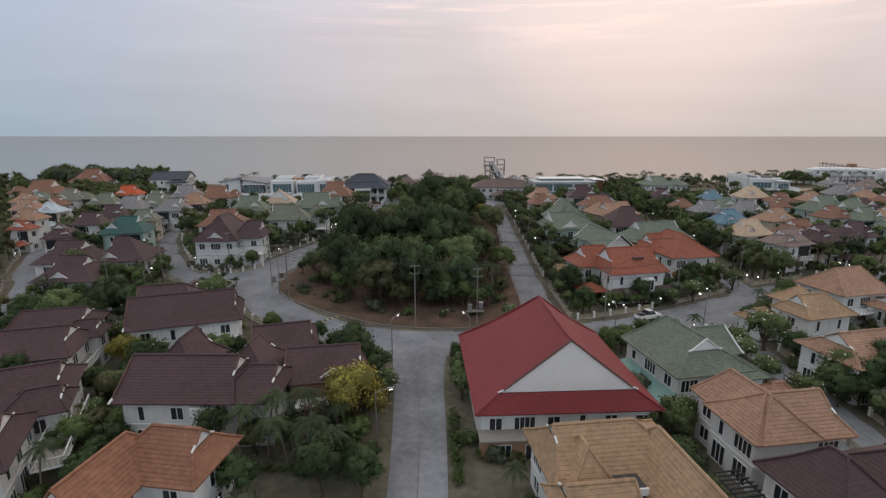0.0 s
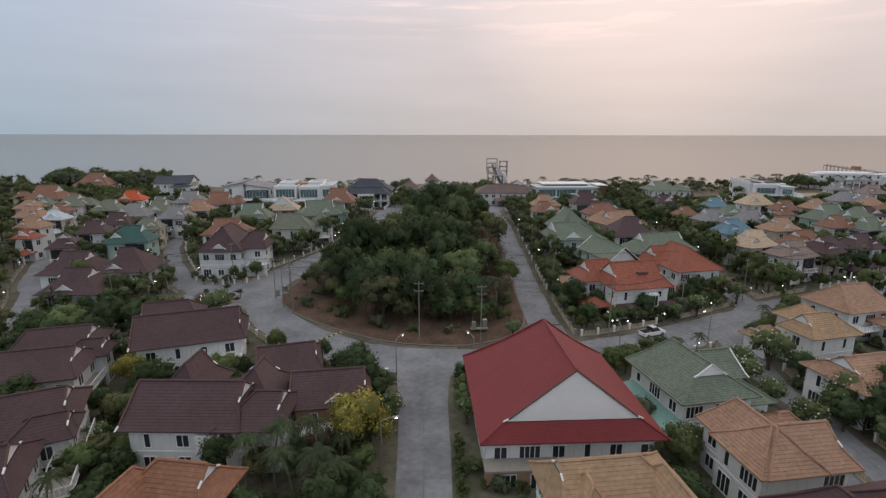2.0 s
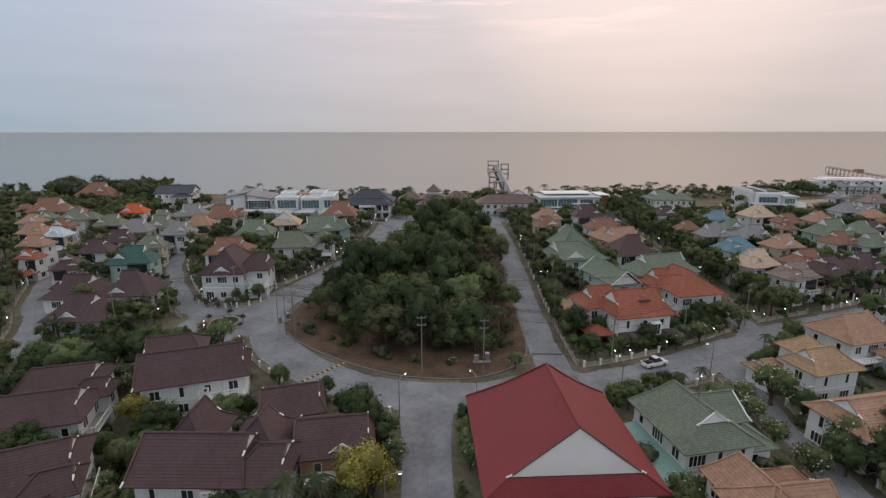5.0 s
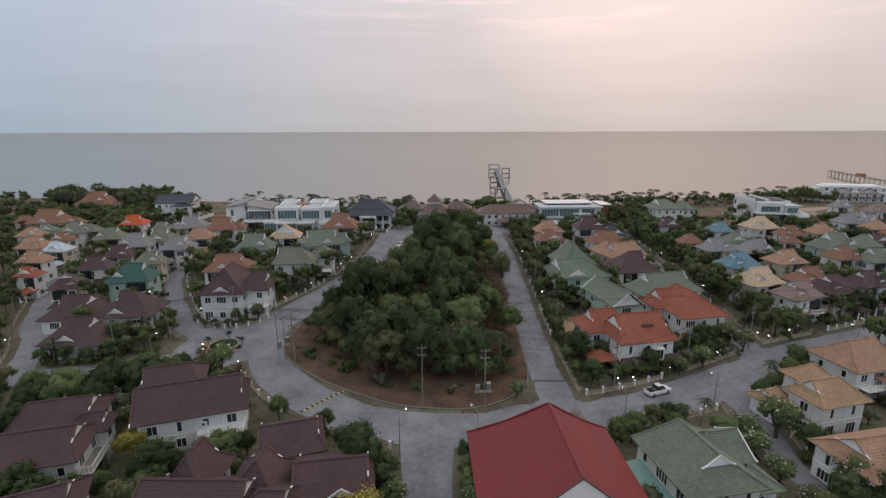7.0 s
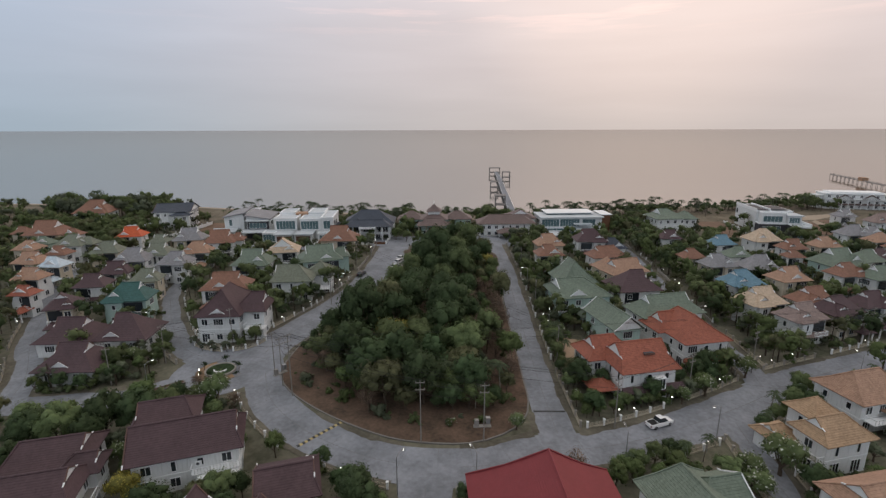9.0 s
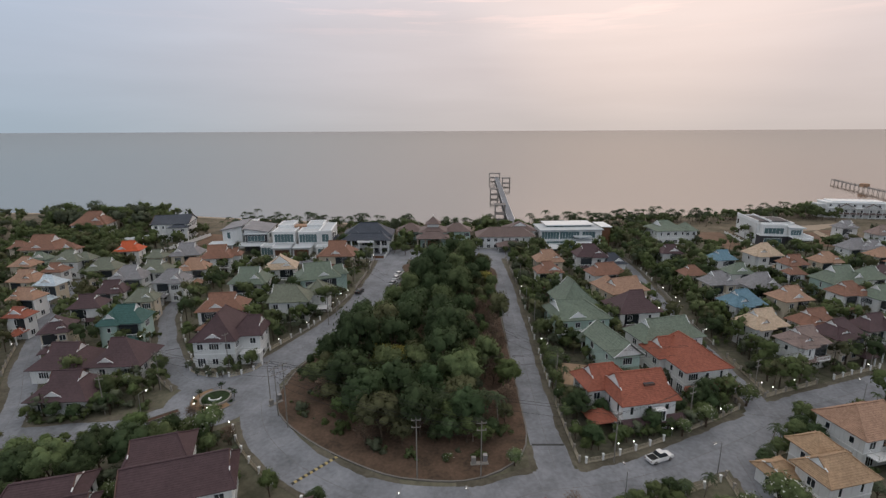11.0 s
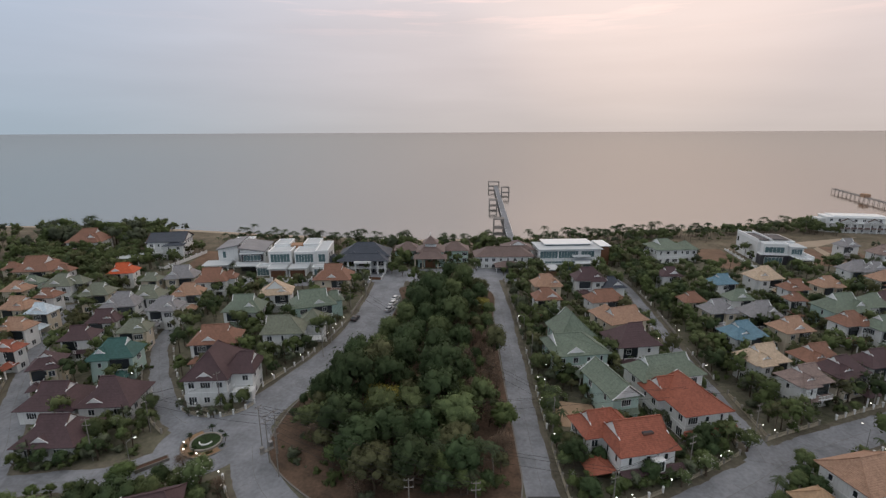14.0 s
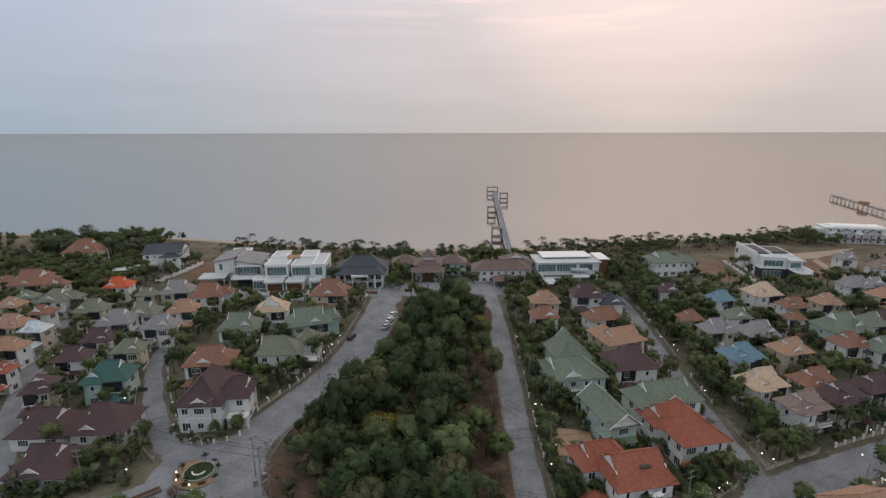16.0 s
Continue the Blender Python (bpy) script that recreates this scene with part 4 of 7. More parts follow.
maroon_r = custom_house(31.5, 35.4, 12, "maroon", [(0.4, -0.6, 7.2, 8.6, 5.4, "y", "h", "h", 3.5, 0.5, NO), (6.6, -0.6, 9.0, 7.8, 5.4, "x", "h", "d", 2.9, 0.5, (None, 2.5))], "white house with dark maroon-brown pyramid and hip roofs", 4)

green_house = custom_house(31.8, 60.2, 11, "green", [(0, 0, 10.9, 12.6, 5.7, "y", "d", "h", 3.6, 0.6, (4.2, 2.2)), (6.6, -1.5, 6.0, 6.6, 3.6, "x", "h", "h", 1.7, 0.5, NO), (3.6, 2.4, 8.4, 7.6, 5.5, "x", "h", "g", 2.5, 0.5, NO)], "white house with moss green gabled hip roof and teal lean-tos", 5)
part("sheet_roof", Geo().poly([(-9.2, -7.2, 2.5), (-4.6, -7.2, 3.1), (-4.6, 5.0, 3.1), (-9.2, 5.0, 2.5)]).poly([(-9.2, -7.2, 2.4), (-9.2, 5.0, 2.4), (-4.6, 5.0, 3.0), (-4.6, -7.2, 3.0)]), SHEET_T, green_house, "pale teal corrugated lean-to roof")
part("sheet_roof", Geo().poly([(5.0, 2.0, 3.3), (9.4, 2.0, 2.7), (9.4, 7.4, 2.7), (5.0, 7.4, 3.3)]).poly([(5.0, 2.0, 3.2), (5.0, 7.4, 3.2), (9.4, 7.4, 2.6), (9.4, 2.0, 2.6)]), SHEET_T, green_house, "pale teal corrugated lean-to roof")

orange_b = custom_house(-25.2, 38.6, -8, "clay", [(0.8, 0, 9.8, 7.4, 5.6, "x", "h", "d", 3.1, 0.62, (None, 2.4)), (-2.0, -4.2, 6.0, 12.0, 5.5, "y", "d", "h", 3.1, 0.55, (3.4, None))], "white house with faded brownish orange L-shaped roof", 6)
balcony(orange_b, 4.0, 6.8, -4.4, -2.2, 3.0)

dark_a = custom_house(-26.8, 52.0, -0.5, "maroon", [(-2.0, 0, 13.2, 9.8, 5.7, "x", "g", "d", 3.4, 0.6, (None, 1.8)), (5.2, -0.5, 7.4, 8.6, 5.7, "x", "h", "d", 2.5, 0.55, (None, 1.6)), (-5.0, 4.4, 6.6, 9.0, 5.7, "y", "h", "d", 3.9, 0.5, NO), (3.2, 4.2, 7.2, 8.6, 5.5, "y", "h", "d", 3.4, 0.5, NO)], "white house with dark maroon hip roof and rear gables", 7)
part("screen", Geo().box(-0.2, 2.3, -5.0, -3.9, 2.9, 5.2), TRIM, dark_a, "white boxed utility screen")
dark_b = custom_house(-40.8, 74.6, 19, "maroon", [(0, 0, 16.2, 9.8, 5.7, "x", "g", "d", 3.7, 0.5, (None, 2.0)), (-4.6, 8.6, 10.5, 10.0, 5.7, "x", "d", "h", 3.0, 0.5, (2.4, 2.4))], "white house with dark maroon L-shaped tiled roof", 8)
balcony(dark_b, 0.6, 7.4, -5.6, -4.0, 3.0)
part("lower_bay", Geo().box(1.4, 7.2, -6.4, -4.0, -2.2, 2.7), WALL, dark_b)
dark_c = custom_house(-14.6, 57.6, 9, "maroon", [(0, 0, 9.8, 9.6, 4.8, "x", "g", "d", 2.6, 0.55, (None, 1.6))], "small house with dark maroon gabled roof", 9, WALL_B)
gablet(dark_c, 0.9, -4.2, 5.2, 2.9, 2.4, "maroon")
part("canopy", Geo().box(-3.5, 4.4, -6.2, -4.0, 2.3, 2.6), TRIM, dark_c)
dark_d = custom_house(-22.6, 66.0, 17, "maroon", [(0, 0, 8.8, 9.0, 4.8, "x", "g", "d", 2.4, 0.55, (None, 1.6))], "small house with dark maroon gabled roof", 10)
dark_e = custom_house(-61.4, 66.8, 16, "maroon", [(2.4, 4.6, 12.0, 9.4, 5.7, "x", "h", "d", 2.8, 0.55, (2.0, 2.6)), (0.4, -4.0, 18.0, 9.6, 5.7, "x", "h", "d", 2.9, 0.55, (None, 2.6)), (7.4, 0.8, 6.4, 5.4, 5.6, "x", "h", "d", 2.0, 0.5, (None, 1.6))], "white house with two dark maroon-brown tiled roofs", 11)
balcony(dark_e, 8.0, 10.4, -7.6, -1.4, 3.0)
dark_f = custom_house(-48.4, 46.4, 26, "maroon", [(0.6, 4.4, 14.0, 9.6, 5.7, "x", "h", "d", 2.9, 0.55, (None, 2.6)), (-1.6, -7.0, 13.6, 11.0, 5.6, "x", "h", "d", 3.1, 0.55, (None, 2.4)), (4.4, 0.2, 6.8, 5.6, 5.5, "x", "h", "d", 2.0, 0.5, (None, 1.6))], "white house with stepped dark maroon-brown tiled roofs", 12)
balcony(dark_f, 5.6, 8.4, -9.0, 4.0, 3.0)

ochre_r = custom_house(62.0, 77.8, 14, "ochre", [(0, 0, 10.2, 7.2, 6.0, "x", "d", "h", 3.0, 0.55, (2.2, None)), (3.6, 6.0, 6.8, 6.6, 5.6, "x", "h", "h", 2.5, 0.5, NO), (-5.4, 4.4, 6.4, 6.0, 3.5, "x", "d", "h", 1.9, 0.55, (1.8, None))], "white house with sandy ochre hip roofs", 13)
balcony(ochre_r, -5.8, -4.2, -2.8, 1.8, 2.9)
tan_r = custom_house(77.4, 91.2, 14, "tan", [(0, 0, 12.0, 10.4, 6.0, "x", "h", "h", 3.8, 0.5, (3.4, 2.4)), (3.2, -7.4, 8.0, 6.0, 4.2, "x", "d", "h", 2.0, 0.5, NO)], "white house with pale orange-tan hip roof", 14)
balcony(tan_r, -4.6, 4.6, -6.6, -4.6, 2.9)
tan_d = custom_house(58.6, 63.2, 12, "tan", [(0.6, 0, 15.0, 9.6, 5.6, "x", "d", "h", 3.0, 0.55, (3.0, None)), (5.6, -5.4, 7.4, 8.0, 5.6, "y", "h", "h", 2.5, 0.5, NO)], "white house with pale orange-tan gabled hip roof", 15)

orange_m = custom_house(38.0, 100.0, 12, "orange", [(0.2, -0.6, 12.8, 11.0, 6.2, "x", "d", "d", 4.2, 0.5, (2.6, 2.6)), (-4.0, 4.6, 11.6, 8.4, 6.2, "x", "d", "h", 3.6, 0.5, NO)], "white house with weathered orange hip roofs and maroon skirt", 16)
skirt(orange_m, -6.0, 7.2, -6.0, 1.3, 2.6, "maroon")
part("bay", Geo().box(0.4, 2.8, -7.0, -5.8, 2.4, 5.2), TRIM, orange_m, "white projecting bay")
put_window(orange_m, "tall", Matrix.Translation((1.6, -7.0, 3.9)))
porch(orange_m, -8.6, -2.4, 5.6, 5.6, 2.6, "orange", False)
orange_n = custom_house(55.8, 114.4, 12, "orange", [(0, 0, 12.0, 14.4, 6.2, "y", "h", "h", 4.4, 0.4, (5.5, 3.0)), (-2.4, 4.0, 10.4, 8.0, 6.1, "x", "d", "h", 3.6, 0.5, NO)], "white house with weathered orange tiled roof and roof hatch", 17)
skirt(orange_n, -6.4, 6.4, -7.6, 1.2, 2.5, "orange")
big_green = custom_house(35.0, 140.5, 9, "green", [(0.2, -3.2, 15.6, 12.4, 6.2, "x", "d", "h", 3.8, 0.5, (3.0, None)), (2.6, 5.6, 11.0, 12.0, 7.0, "y", "h", "d", 5.4, 0.6, (5.0, 3.0))], "pale green house with large moss green hip roofs", 18, WALL_T)
gablet(big_green, -1.6, -8.6, 6.3, 5.4, 3.2, "green")
porch(big_green, 0.6, -11.6, 7.4, 5.6, 2.7, "green", False)
balcony(big_green, -8.0, 2.0, -10.0, -8.4, 2.9)
for hh, hx, hy, hz in ((orange_m, 1.2, -2.6, 8.7), (orange_n, 2.4, -2.4, 8.5)):
    hatch = part("roof_hatch", Geo().box(-1.1, 1.1, -0.7, 0.7, -0.35, 0.02), WALL_D, hh, "dark roof hatch with pale edge", Matrix.Translation((hx, hy, hz)))
    part("hatch_edge", Geo().box(-1.15, 1.15, -0.76, -0.7, -0.35, 0.06), FASCIA, hatch)

for hh, ax_, ay_, az_ in ((dark_b, 1.6, -4.3, 4.1), (orange_l, 11.8, -0.2, 2.0), (dark_a, 5.2, -4.2, 2.2), (orange_b, 2.4, -3.1, 2.2), (green_house, -2.0, -5.7, 2.0)):
    unit = part("air_conditioner", Geo().box(ax_ - 0.42, ax_ + 0.42, ay_ - 0.3, ay_ + 0.05, az_ - 0.3, az_ + 0.3), TRIM, hh, "white air conditioner unit")
    part("grille", Geo().tube([(ax_ - 0.08, ay_ - 0.31, az_), (ax_ - 0.08, ay_ - 0.33, az_)], [0.24, 0.24], 12), WALL_D, unit)

round_house = custom_house(-56.0, 125.8, 4, "maroon", [(-1.2, 1.6, 11.4, 16.4, 6.9, "y", "h", "h", 5.6, 0.5, (4.6, None)), (5.4, 1.0, 8.6, 9.0, 6.9, "x", "h", "d", 3.9, 0.5, (None, 2.2))], "white house with steep dark maroon-brown roofs and a corner balcony", 19)
gablet(round_house, -1.2, -6.0, 7.2, 4.2, 2.4, "maroon")
balcony(round_house, 4.6, 9.6, -5.6, -3.0, 3.1)
part("lower_bay", Geo().box(4.6, 9.2, -5.0, -2.8, -2.2, 2.8), WALL, round_house)

olive_house = custom_house(-45.6, 150.6, 5, "olive", [(-1.2, -1.6, 12.6, 9.6, 6.4, "x", "d", "h", 4.0, 0.6, (2.4, None)), (5.8, 4.8, 8.4, 9.0, 6.2, "y", "h", "h", 3.4, 0.5, NO)], "white house with grey-green hip roofs and a corner balcony", 20)
balcony(olive_house, 5.2, 9.4, -3.4, 0.2, 3.0)
HOUSES = [
    ('green', 'gable', 39.6, 118.8, 14, 7.9, 14.6, 6.6),
    ('green', 'hip', 54.9, 125.7, 14, 17.8, 9.6, 6.6),
    ('maroon', 'hip', 52.6, 142.2, 9, 13.3, 11.2, 6.6),
    ('tan', 'lback', 55.1, 156.5, 19, 14.0, 8.6, 6.6),
    ('terra', 'hip', 54.7, 172.9, 13, 13.2, 7.7, 6.6),
    ('navy', 'hip', 63.5, 193.0, 4, 9.6, 8.0, 4.6),
    ('terra', 'hip', -64.6, 143.6, 8, 13.6, 9.5, 6.6),
    ('teal', 'cross', -88.5, 135.9, 9, 12.1, 9.5, 6.6),
    ('maroon', 'cross', -102.9, 130.2, 24, 8.0, 8.6, 6.6),
    ('maroon', 'hip', -91.5, 118.4, 2, 14.0, 11.0, 3.6),
    ('maroon', 'hip', -78.6, 119.6, 4, 13.0, 11.6, 3.9),
    ('maroon', 'hip', -82.0, 105.9, 3, 13.4, 10.8, 3.4),
    ('green', 'lright', -43.7, 168.6, 20, 14.7, 10.3, 6.6),
    ('terra', 'hip', -181.1, 211.3, 0, 8.3, 6.5, 6.6),
    ('terra', 'lback', -171.1, 212.0, 5, 15.5, 12.4, 6.6),
    ('terra', 'cross', -187.7, 265.1, 10, 18.0, 14.4, 6.6),
    ('brick', 'hip', -132.1, 207.2, 10, 10.5, 8.3, 6.6),
    ('olive', 'hip', -145.4, 191.3, 5, 11.2, 8.9, 6.6),
    ('olive', 'cross', -124.8, 181.2, 8, 10.6, 8.4, 6.6),
    ('terra', 'hip', -140.2, 178.0, 0, 7.8, 6.3, 6.6),
    ('tan', 'hip', -157.0, 184.7, 0, 8.9, 7.2, 6.6),
    ('tan', 'cross', -142.3, 168.1, 0, 10.1, 8.1, 6.6),
    ('metal', 'hip', -131.3, 164.0, 0, 8.3, 6.6, 6.6),
    ('tan', 'cross', -129.1, 151.9, 0, 8.9, 7.1, 6.6),
    ('orange', 'hip', -120.0, 138.3, 0, 6.8, 5.4, 6.6),
    ('slate', 'cross', -104.6, 201.2, 8, 12.1, 9.7, 6.6),
    ('terra', 'lright', -90.4, 197.0, 10, 12.6, 10.1, 6.6),
    ('tan', 'cross', -91.9, 181.1, 8, 10.6, 8.4, 6.6),
    ('olive', 'hip', -104.4, 178.3, 5, 10.8, 8.6, 6.6),
    ('slate', 'cross', -109.1, 170.8, 8, 11.6, 9.3, 6.6),
    ('slate', 'cross', -92.5, 167.4, 5, 10.8, 8.6, 6.6),
    ('maroon', 'cross', -106.2, 157.6, 10, 9.5, 7.7, 6.6),
    ('maroon', 'hip', -105.5, 145.7, 10, 9.4, 7.5, 6.6),
    ('olive', 'cross', -92.5, 150.6, 12, 9.1, 7.3, 6.6),
    ('cream', 'dutchy', -59.8, 180.4, 10, 11.5, 9.2, 6.6),
    ('green', 'cross', -65.5, 166.1, 5, 12.9, 10.3, 6.6),
    ('terra', 'hip', -42.7, 196.2, 0, 14.4, 11.5, 6.6),
    ('olive', 'hip', -140.4, 193.1, 0, 7.5, 6.0, 6.6),
    ('green', 'hip', -157.9, 193.2, 0, 7.5, 6.0, 6.6),
    ('olive', 'hip', -114.1, 196.3, 0, 7.7, 6.1, 6.6),
    ('terra', 'hip', -157.8, 208.8, 0, 7.3, 5.8, 6.6),
    ('tan', 'cross', 37.5, 186.4, 5, 10.7, 8.6, 6.6),
    ('terra', 'hip', 34.8, 172.4, 5, 9.5, 7.6, 6.6),
    ('maroon', 'cross', 55.3, 195.2, 0, 12.3, 9.8, 6.6),
    ('maroon', 'hip', 89.2, 202.0, 0, 8.7, 7.0, 6.6),
    ('blue', 'hip', 104.6, 192.2, 10, 9.3, 7.4, 6.6),
    ('green', 'hip', 101.2, 175.5, 5, 8.9, 7.1, 6.6),
    ('slate', 'cross', 88.9, 165.0, 10, 10.3, 8.3, 6.6),
    ('slate', 'cross', 100.7, 162.7, 8, 11.2, 8.9, 6.6),
    ('blue', 'cross', 87.0, 147.7, 12, 11.1, 8.9, 6.6),
    ('cream', 'cross', 124.4, 198.9, 5, 12.2, 9.8, 6.6),
    ('terra', 'cross', 127.1, 185.4, 5, 9.3, 7.5, 6.6),
    ('tan', 'cross', 141.5, 188.8, 8, 9.8, 7.8, 6.6),
    ('green', 'cross', 129.8, 167.1, 10, 13.9, 11.1, 6.6),
    ('green', 'hip', 141.6, 169.9, 10, 10.2, 8.2, 6.6),
    ('terra', 'cross', 123.9, 155.5, 12, 10.1, 8.1, 6.6),
    ('tan', 'hip', 103.2, 151.2, 12, 10.5, 8.3, 6.6),
    ('cream', 'cross', 83.9, 133.3, 14, 11.3, 9.0, 6.6),
    ('terra', 'cross', 98.1, 133.9, 14, 10.9, 8.7, 6.6),
    ('maroon', 'cross', 111.5, 131.4, 14, 10.0, 8.0, 6.6),
    ('mauve', 'cross', 88.0, 123.3, 16, 10.6, 8.4, 6.6),
    ('maroon', 'cross', 99.9, 127.5, 16, 10.9, 8.7, 6.6),
    ('green', 'cross', 131.7, 152.4, 12, 10.1, 8.1, 6.6),
    ('slate', 'cross', 167.6, 208.7, 5, 11.1, 8.9, 6.6),
    ('tan', 'hip', 168.4, 196.2, 5, 9.3, 7.4, 6.6),
    ('mauve', 'cross', 201.7, 235.4, 5, 11.2, 8.9, 6.6),
    ('slate', 'hip', 196.6, 250.3, 5, 9.5, 7.6, 6.6),
    ('terra', 'hip', 84.6, 173.5, 5, 8.3, 6.7, 6.6),
    ('maroon', 'hip', 149.6, 174.0, 5, 8.3, 6.6, 6.6),
    ('slate', 'hip', 176.8, 210.2, 0, 8.0, 6.4, 6.6),
    ('terra', 'hip', 120.0, 173.9, 0, 6.6, 5.2, 6.6),
    ('terra', 'hip', 167.4, 184.3, 5, 10.5, 8.3, 6.6),
    ('tan', 'hip', 143.7, 156.9, 5, 8.9, 7.1, 6.6),
    ('green', 'hip', 130.1, 139.9, 5, 8.0, 6.4, 6.6),
]
house_rnd = random.Random(11)
for spec in HOUSES:
    house(*spec, house_rnd)


# ---- modern villas and the club house on the shore ----
def glazing(parent, w, h, m, panes, material):
    """A wide window: slim white frame with mullions, the glass set back in it."""
    frame_mesh, pane_mesh = window_set(w, h, panes)
    pane_mesh.materials[0] = material
    win = part("window", frame_mesh, None, parent, m=m @ Matrix.Translation((0, 0, h / 2)))
    part("pane", pane_mesh, None, win)


def volume(v, x0, x1, y0, y1, z0, z1, material=None, roof="parapet", front=(), left=(), right=()):
    """One block of a modern villa, with its roof and windows: (centre, width, sill, height, panes) along each side."""
    b = part("volume", Geo().box(x0, x1, y0, y1, z0, z1), material or WALL, v)
    if roof == "parapet":
        part("roof_deck", Geo().box(x0 + 0.35, x1 - 0.35, y0 + 0.35, y1 - 0.35, z1 + 0.005, z1 + 0.06), SLAB, b, "pale grey flat roof deck")
    if roof == "parapet":
        g = Geo().box(x0 - 0.12, x1 + 0.12, y0 - 0.12, y0 + 0.35, z1, z1 + 0.4).box(x0 - 0.12, x1 + 0.12, y1 - 0.35, y1 + 0.12, z1, z1 + 0.4)
        g.box(x0 - 0.12, x0 + 0.35, y0 + 0.35, y1 - 0.35, z1, z1 + 0.4).box(x1 - 0.35, x1 + 0.12, y0 + 0.35, y1 - 0.35, z1, z1 + 0.4)
        part("parapet", g, TRIM, b)
    elif roof == "slab":
        part("roof_slab", Geo().box(x0 - 0.6, x1 + 0.6, y0 - 1.3, y1 + 0.4, z1, z1 + 0.35), SLAB, b, "thin white overhanging roof slab")
    elif roof in ("mono_left", "mono_right"):
        lo, hi = (0.3, 1.9) if roof == "mono_right" else (1.9, 0.3)
        g = Geo()
        e = [(x0 - 0.6, y0 - 0.9, z1 + lo), (x1 + 0.6, y0 - 0.9, z1 + hi), (x1 + 0.6, y1 + 0.5, z1 + hi), (x0 - 0.6, y1 + 0.5, z1 + lo)]
        d = [(x, y, z - 0.3) for x, y, z in e]
        g.poly(e).poly(d[::-1])
        for k in range(4):
            g.poly([d[k], d[(k + 1) % 4], e[(k + 1) % 4], e[k]])
        part("roof", g, ROOF["slate"], b, "grey single-pitch roof")
        part("gable_wall", Geo().poly([(x0, y0, z1), (x1, y0, z1), (x1, y0, z1 + hi - 0.3), (x0, y0, z1 + lo - 0.3)]), material or WALL, b)
    for c, w, sill, h, n in front:
        glazing(b, w, h, Matrix.Translation((c, y0, sill)), n, GLASS_T)
    for c, w, sill, h, n in left:
        glazing(b, w, h, Matrix.Translation((x0, c, sill)) @ Matrix.Rotation(radians(-90), 4, "Z"), n, GLASS)
    for c, w, sill, h, n in right:
        glazing(b, w, h, Matrix.Translation((x1, c, sill)) @ Matrix.Rotation(radians(90), 4, "Z"), n, GLASS)
    return b


def canopy(v, x0, x1, y0, y1, z, posts=True):
    c = part("canopy", Geo().box(x0, x1, y0, y1, z, z + 0.35), SLAB, v, "flat white canopy on posts")
    if posts:
        for x in (x0 + 0.3, x1 - 0.3):
            part("post", Geo().box(x - 0.15, x + 0.15, y0 + 0.3, y0 + 0.6, -1.5, z), TRIM, c)


def villa(x, y, ang, label, foot, size=1.0, tall=1.1):
    v = thing("villa", pose(x, y, gz(x, y), 0, 0, ang) @ Matrix.Diagonal((size, size, size * tall, 1)), label, "villa", "villas on the shore")
    c, s = math.cos(radians(ang)), math.sin(radians(ang))
    for x0, x1, y0, y1 in foot:
        x0, x1, y0, y1 = x0 * size, x1 * size, y0 * size, y1 * size
        mx, my = (x0 + x1) / 2, (y0 + y1) / 2
        FOOT.append((x + mx * c - my * s, y + mx * s + my * c, c, s, (x1 - x0) / 2, (y1 - y0) / 2))
    return v


v = villa(-93, 228, 8, "white and charcoal modern villa with grey single-pitch roofs and carports", [(-14, 11, -8, 24)], 1.1)
volume(v, -10, -2, 6, 23, -2, 7.4, roof="mono_right", front=((-7.5, 1.2, 4.2, 2.4, 1),), left=((12, 3, 4.4, 1.6, 2),))
volume(v, -2, 0, 9, 22, -2, 8.4, WALL_D)
volume(v, 0, 9.5, 2, 19, -2, 7.0, roof="mono_left", front=((4.8, 6.5, 0.4, 2.6, 4),), right=((6, 3, 4.4, 1.6, 2), (13, 3, 4.4, 1.6, 2)))
volume(v, 0.6, 9.0, 0.8, 2, 3.5, 6.6, WALL_D, roof="slab", front=((4.8, 6.8, 3.9, 2.0, 5),))
canopy(v, -14.5, -4.0, -2.5, 6, 3.0)
canopy(v, -1.5, 8.8, -5.5, 1.5, 3.1)
part("garage_door", Geo().box(0, 8, 1.0, 1.6, -1, 2.6), WALL_D, v, "dark garage door")
volume(v, -8, 0, 23.2, 30, -2, 7.2)

v = villa(-68, 226, 5, "pair of white cubic modern villas with glass fronts and garages", [(-14, 15, -8, 21)], 1.12)
volume(v, -9.5, -0.6, 0, 10, -2, 7.6, front=((-5, 7.4, 3.9, 3.0, 6),), left=((5, 4, 4.2, 1.8, 3),))
volume(v, -9.5, -3.2, 10.1, 20, -2, 8.2)
volume(v, 0.8, 9.2, -0.5, 9, -2, 7.4, front=((4.6, 6.8, 3.8, 3.0, 6),))
volume(v, 9.3, 14.2, -2, 15, -2, 8.0, front=((11.7, 2.6, 4.2, 2.8, 2),), right=((2, 4, 3.8, 3.0, 3), (8, 3, 4.2, 1.8, 2), (2, 4, 0.2, 2.4, 3)))
volume(v, 2.6, 9.2, 9.1, 19, -2, 8.4)
part("stair_tower", Geo().box(-2.6, 2.2, 8.8, 13.5, -2, 8.3), WALL_B, v, "reddish brown stair tower between the villas")
for gx0, gx1 in ((-8.0, -1.2), (-0.6, 6.2)):
    gb = volume(v, gx0, gx1, -6.2, -0.8, -2, 3.0, roof="slab")
    door = part("garage_door", Geo().box(gx0 + 0.6, gx1 - 0.6, -6.32, -6.2, -1.0, 2.3), DOOR, gb, "brown slatted garage door")
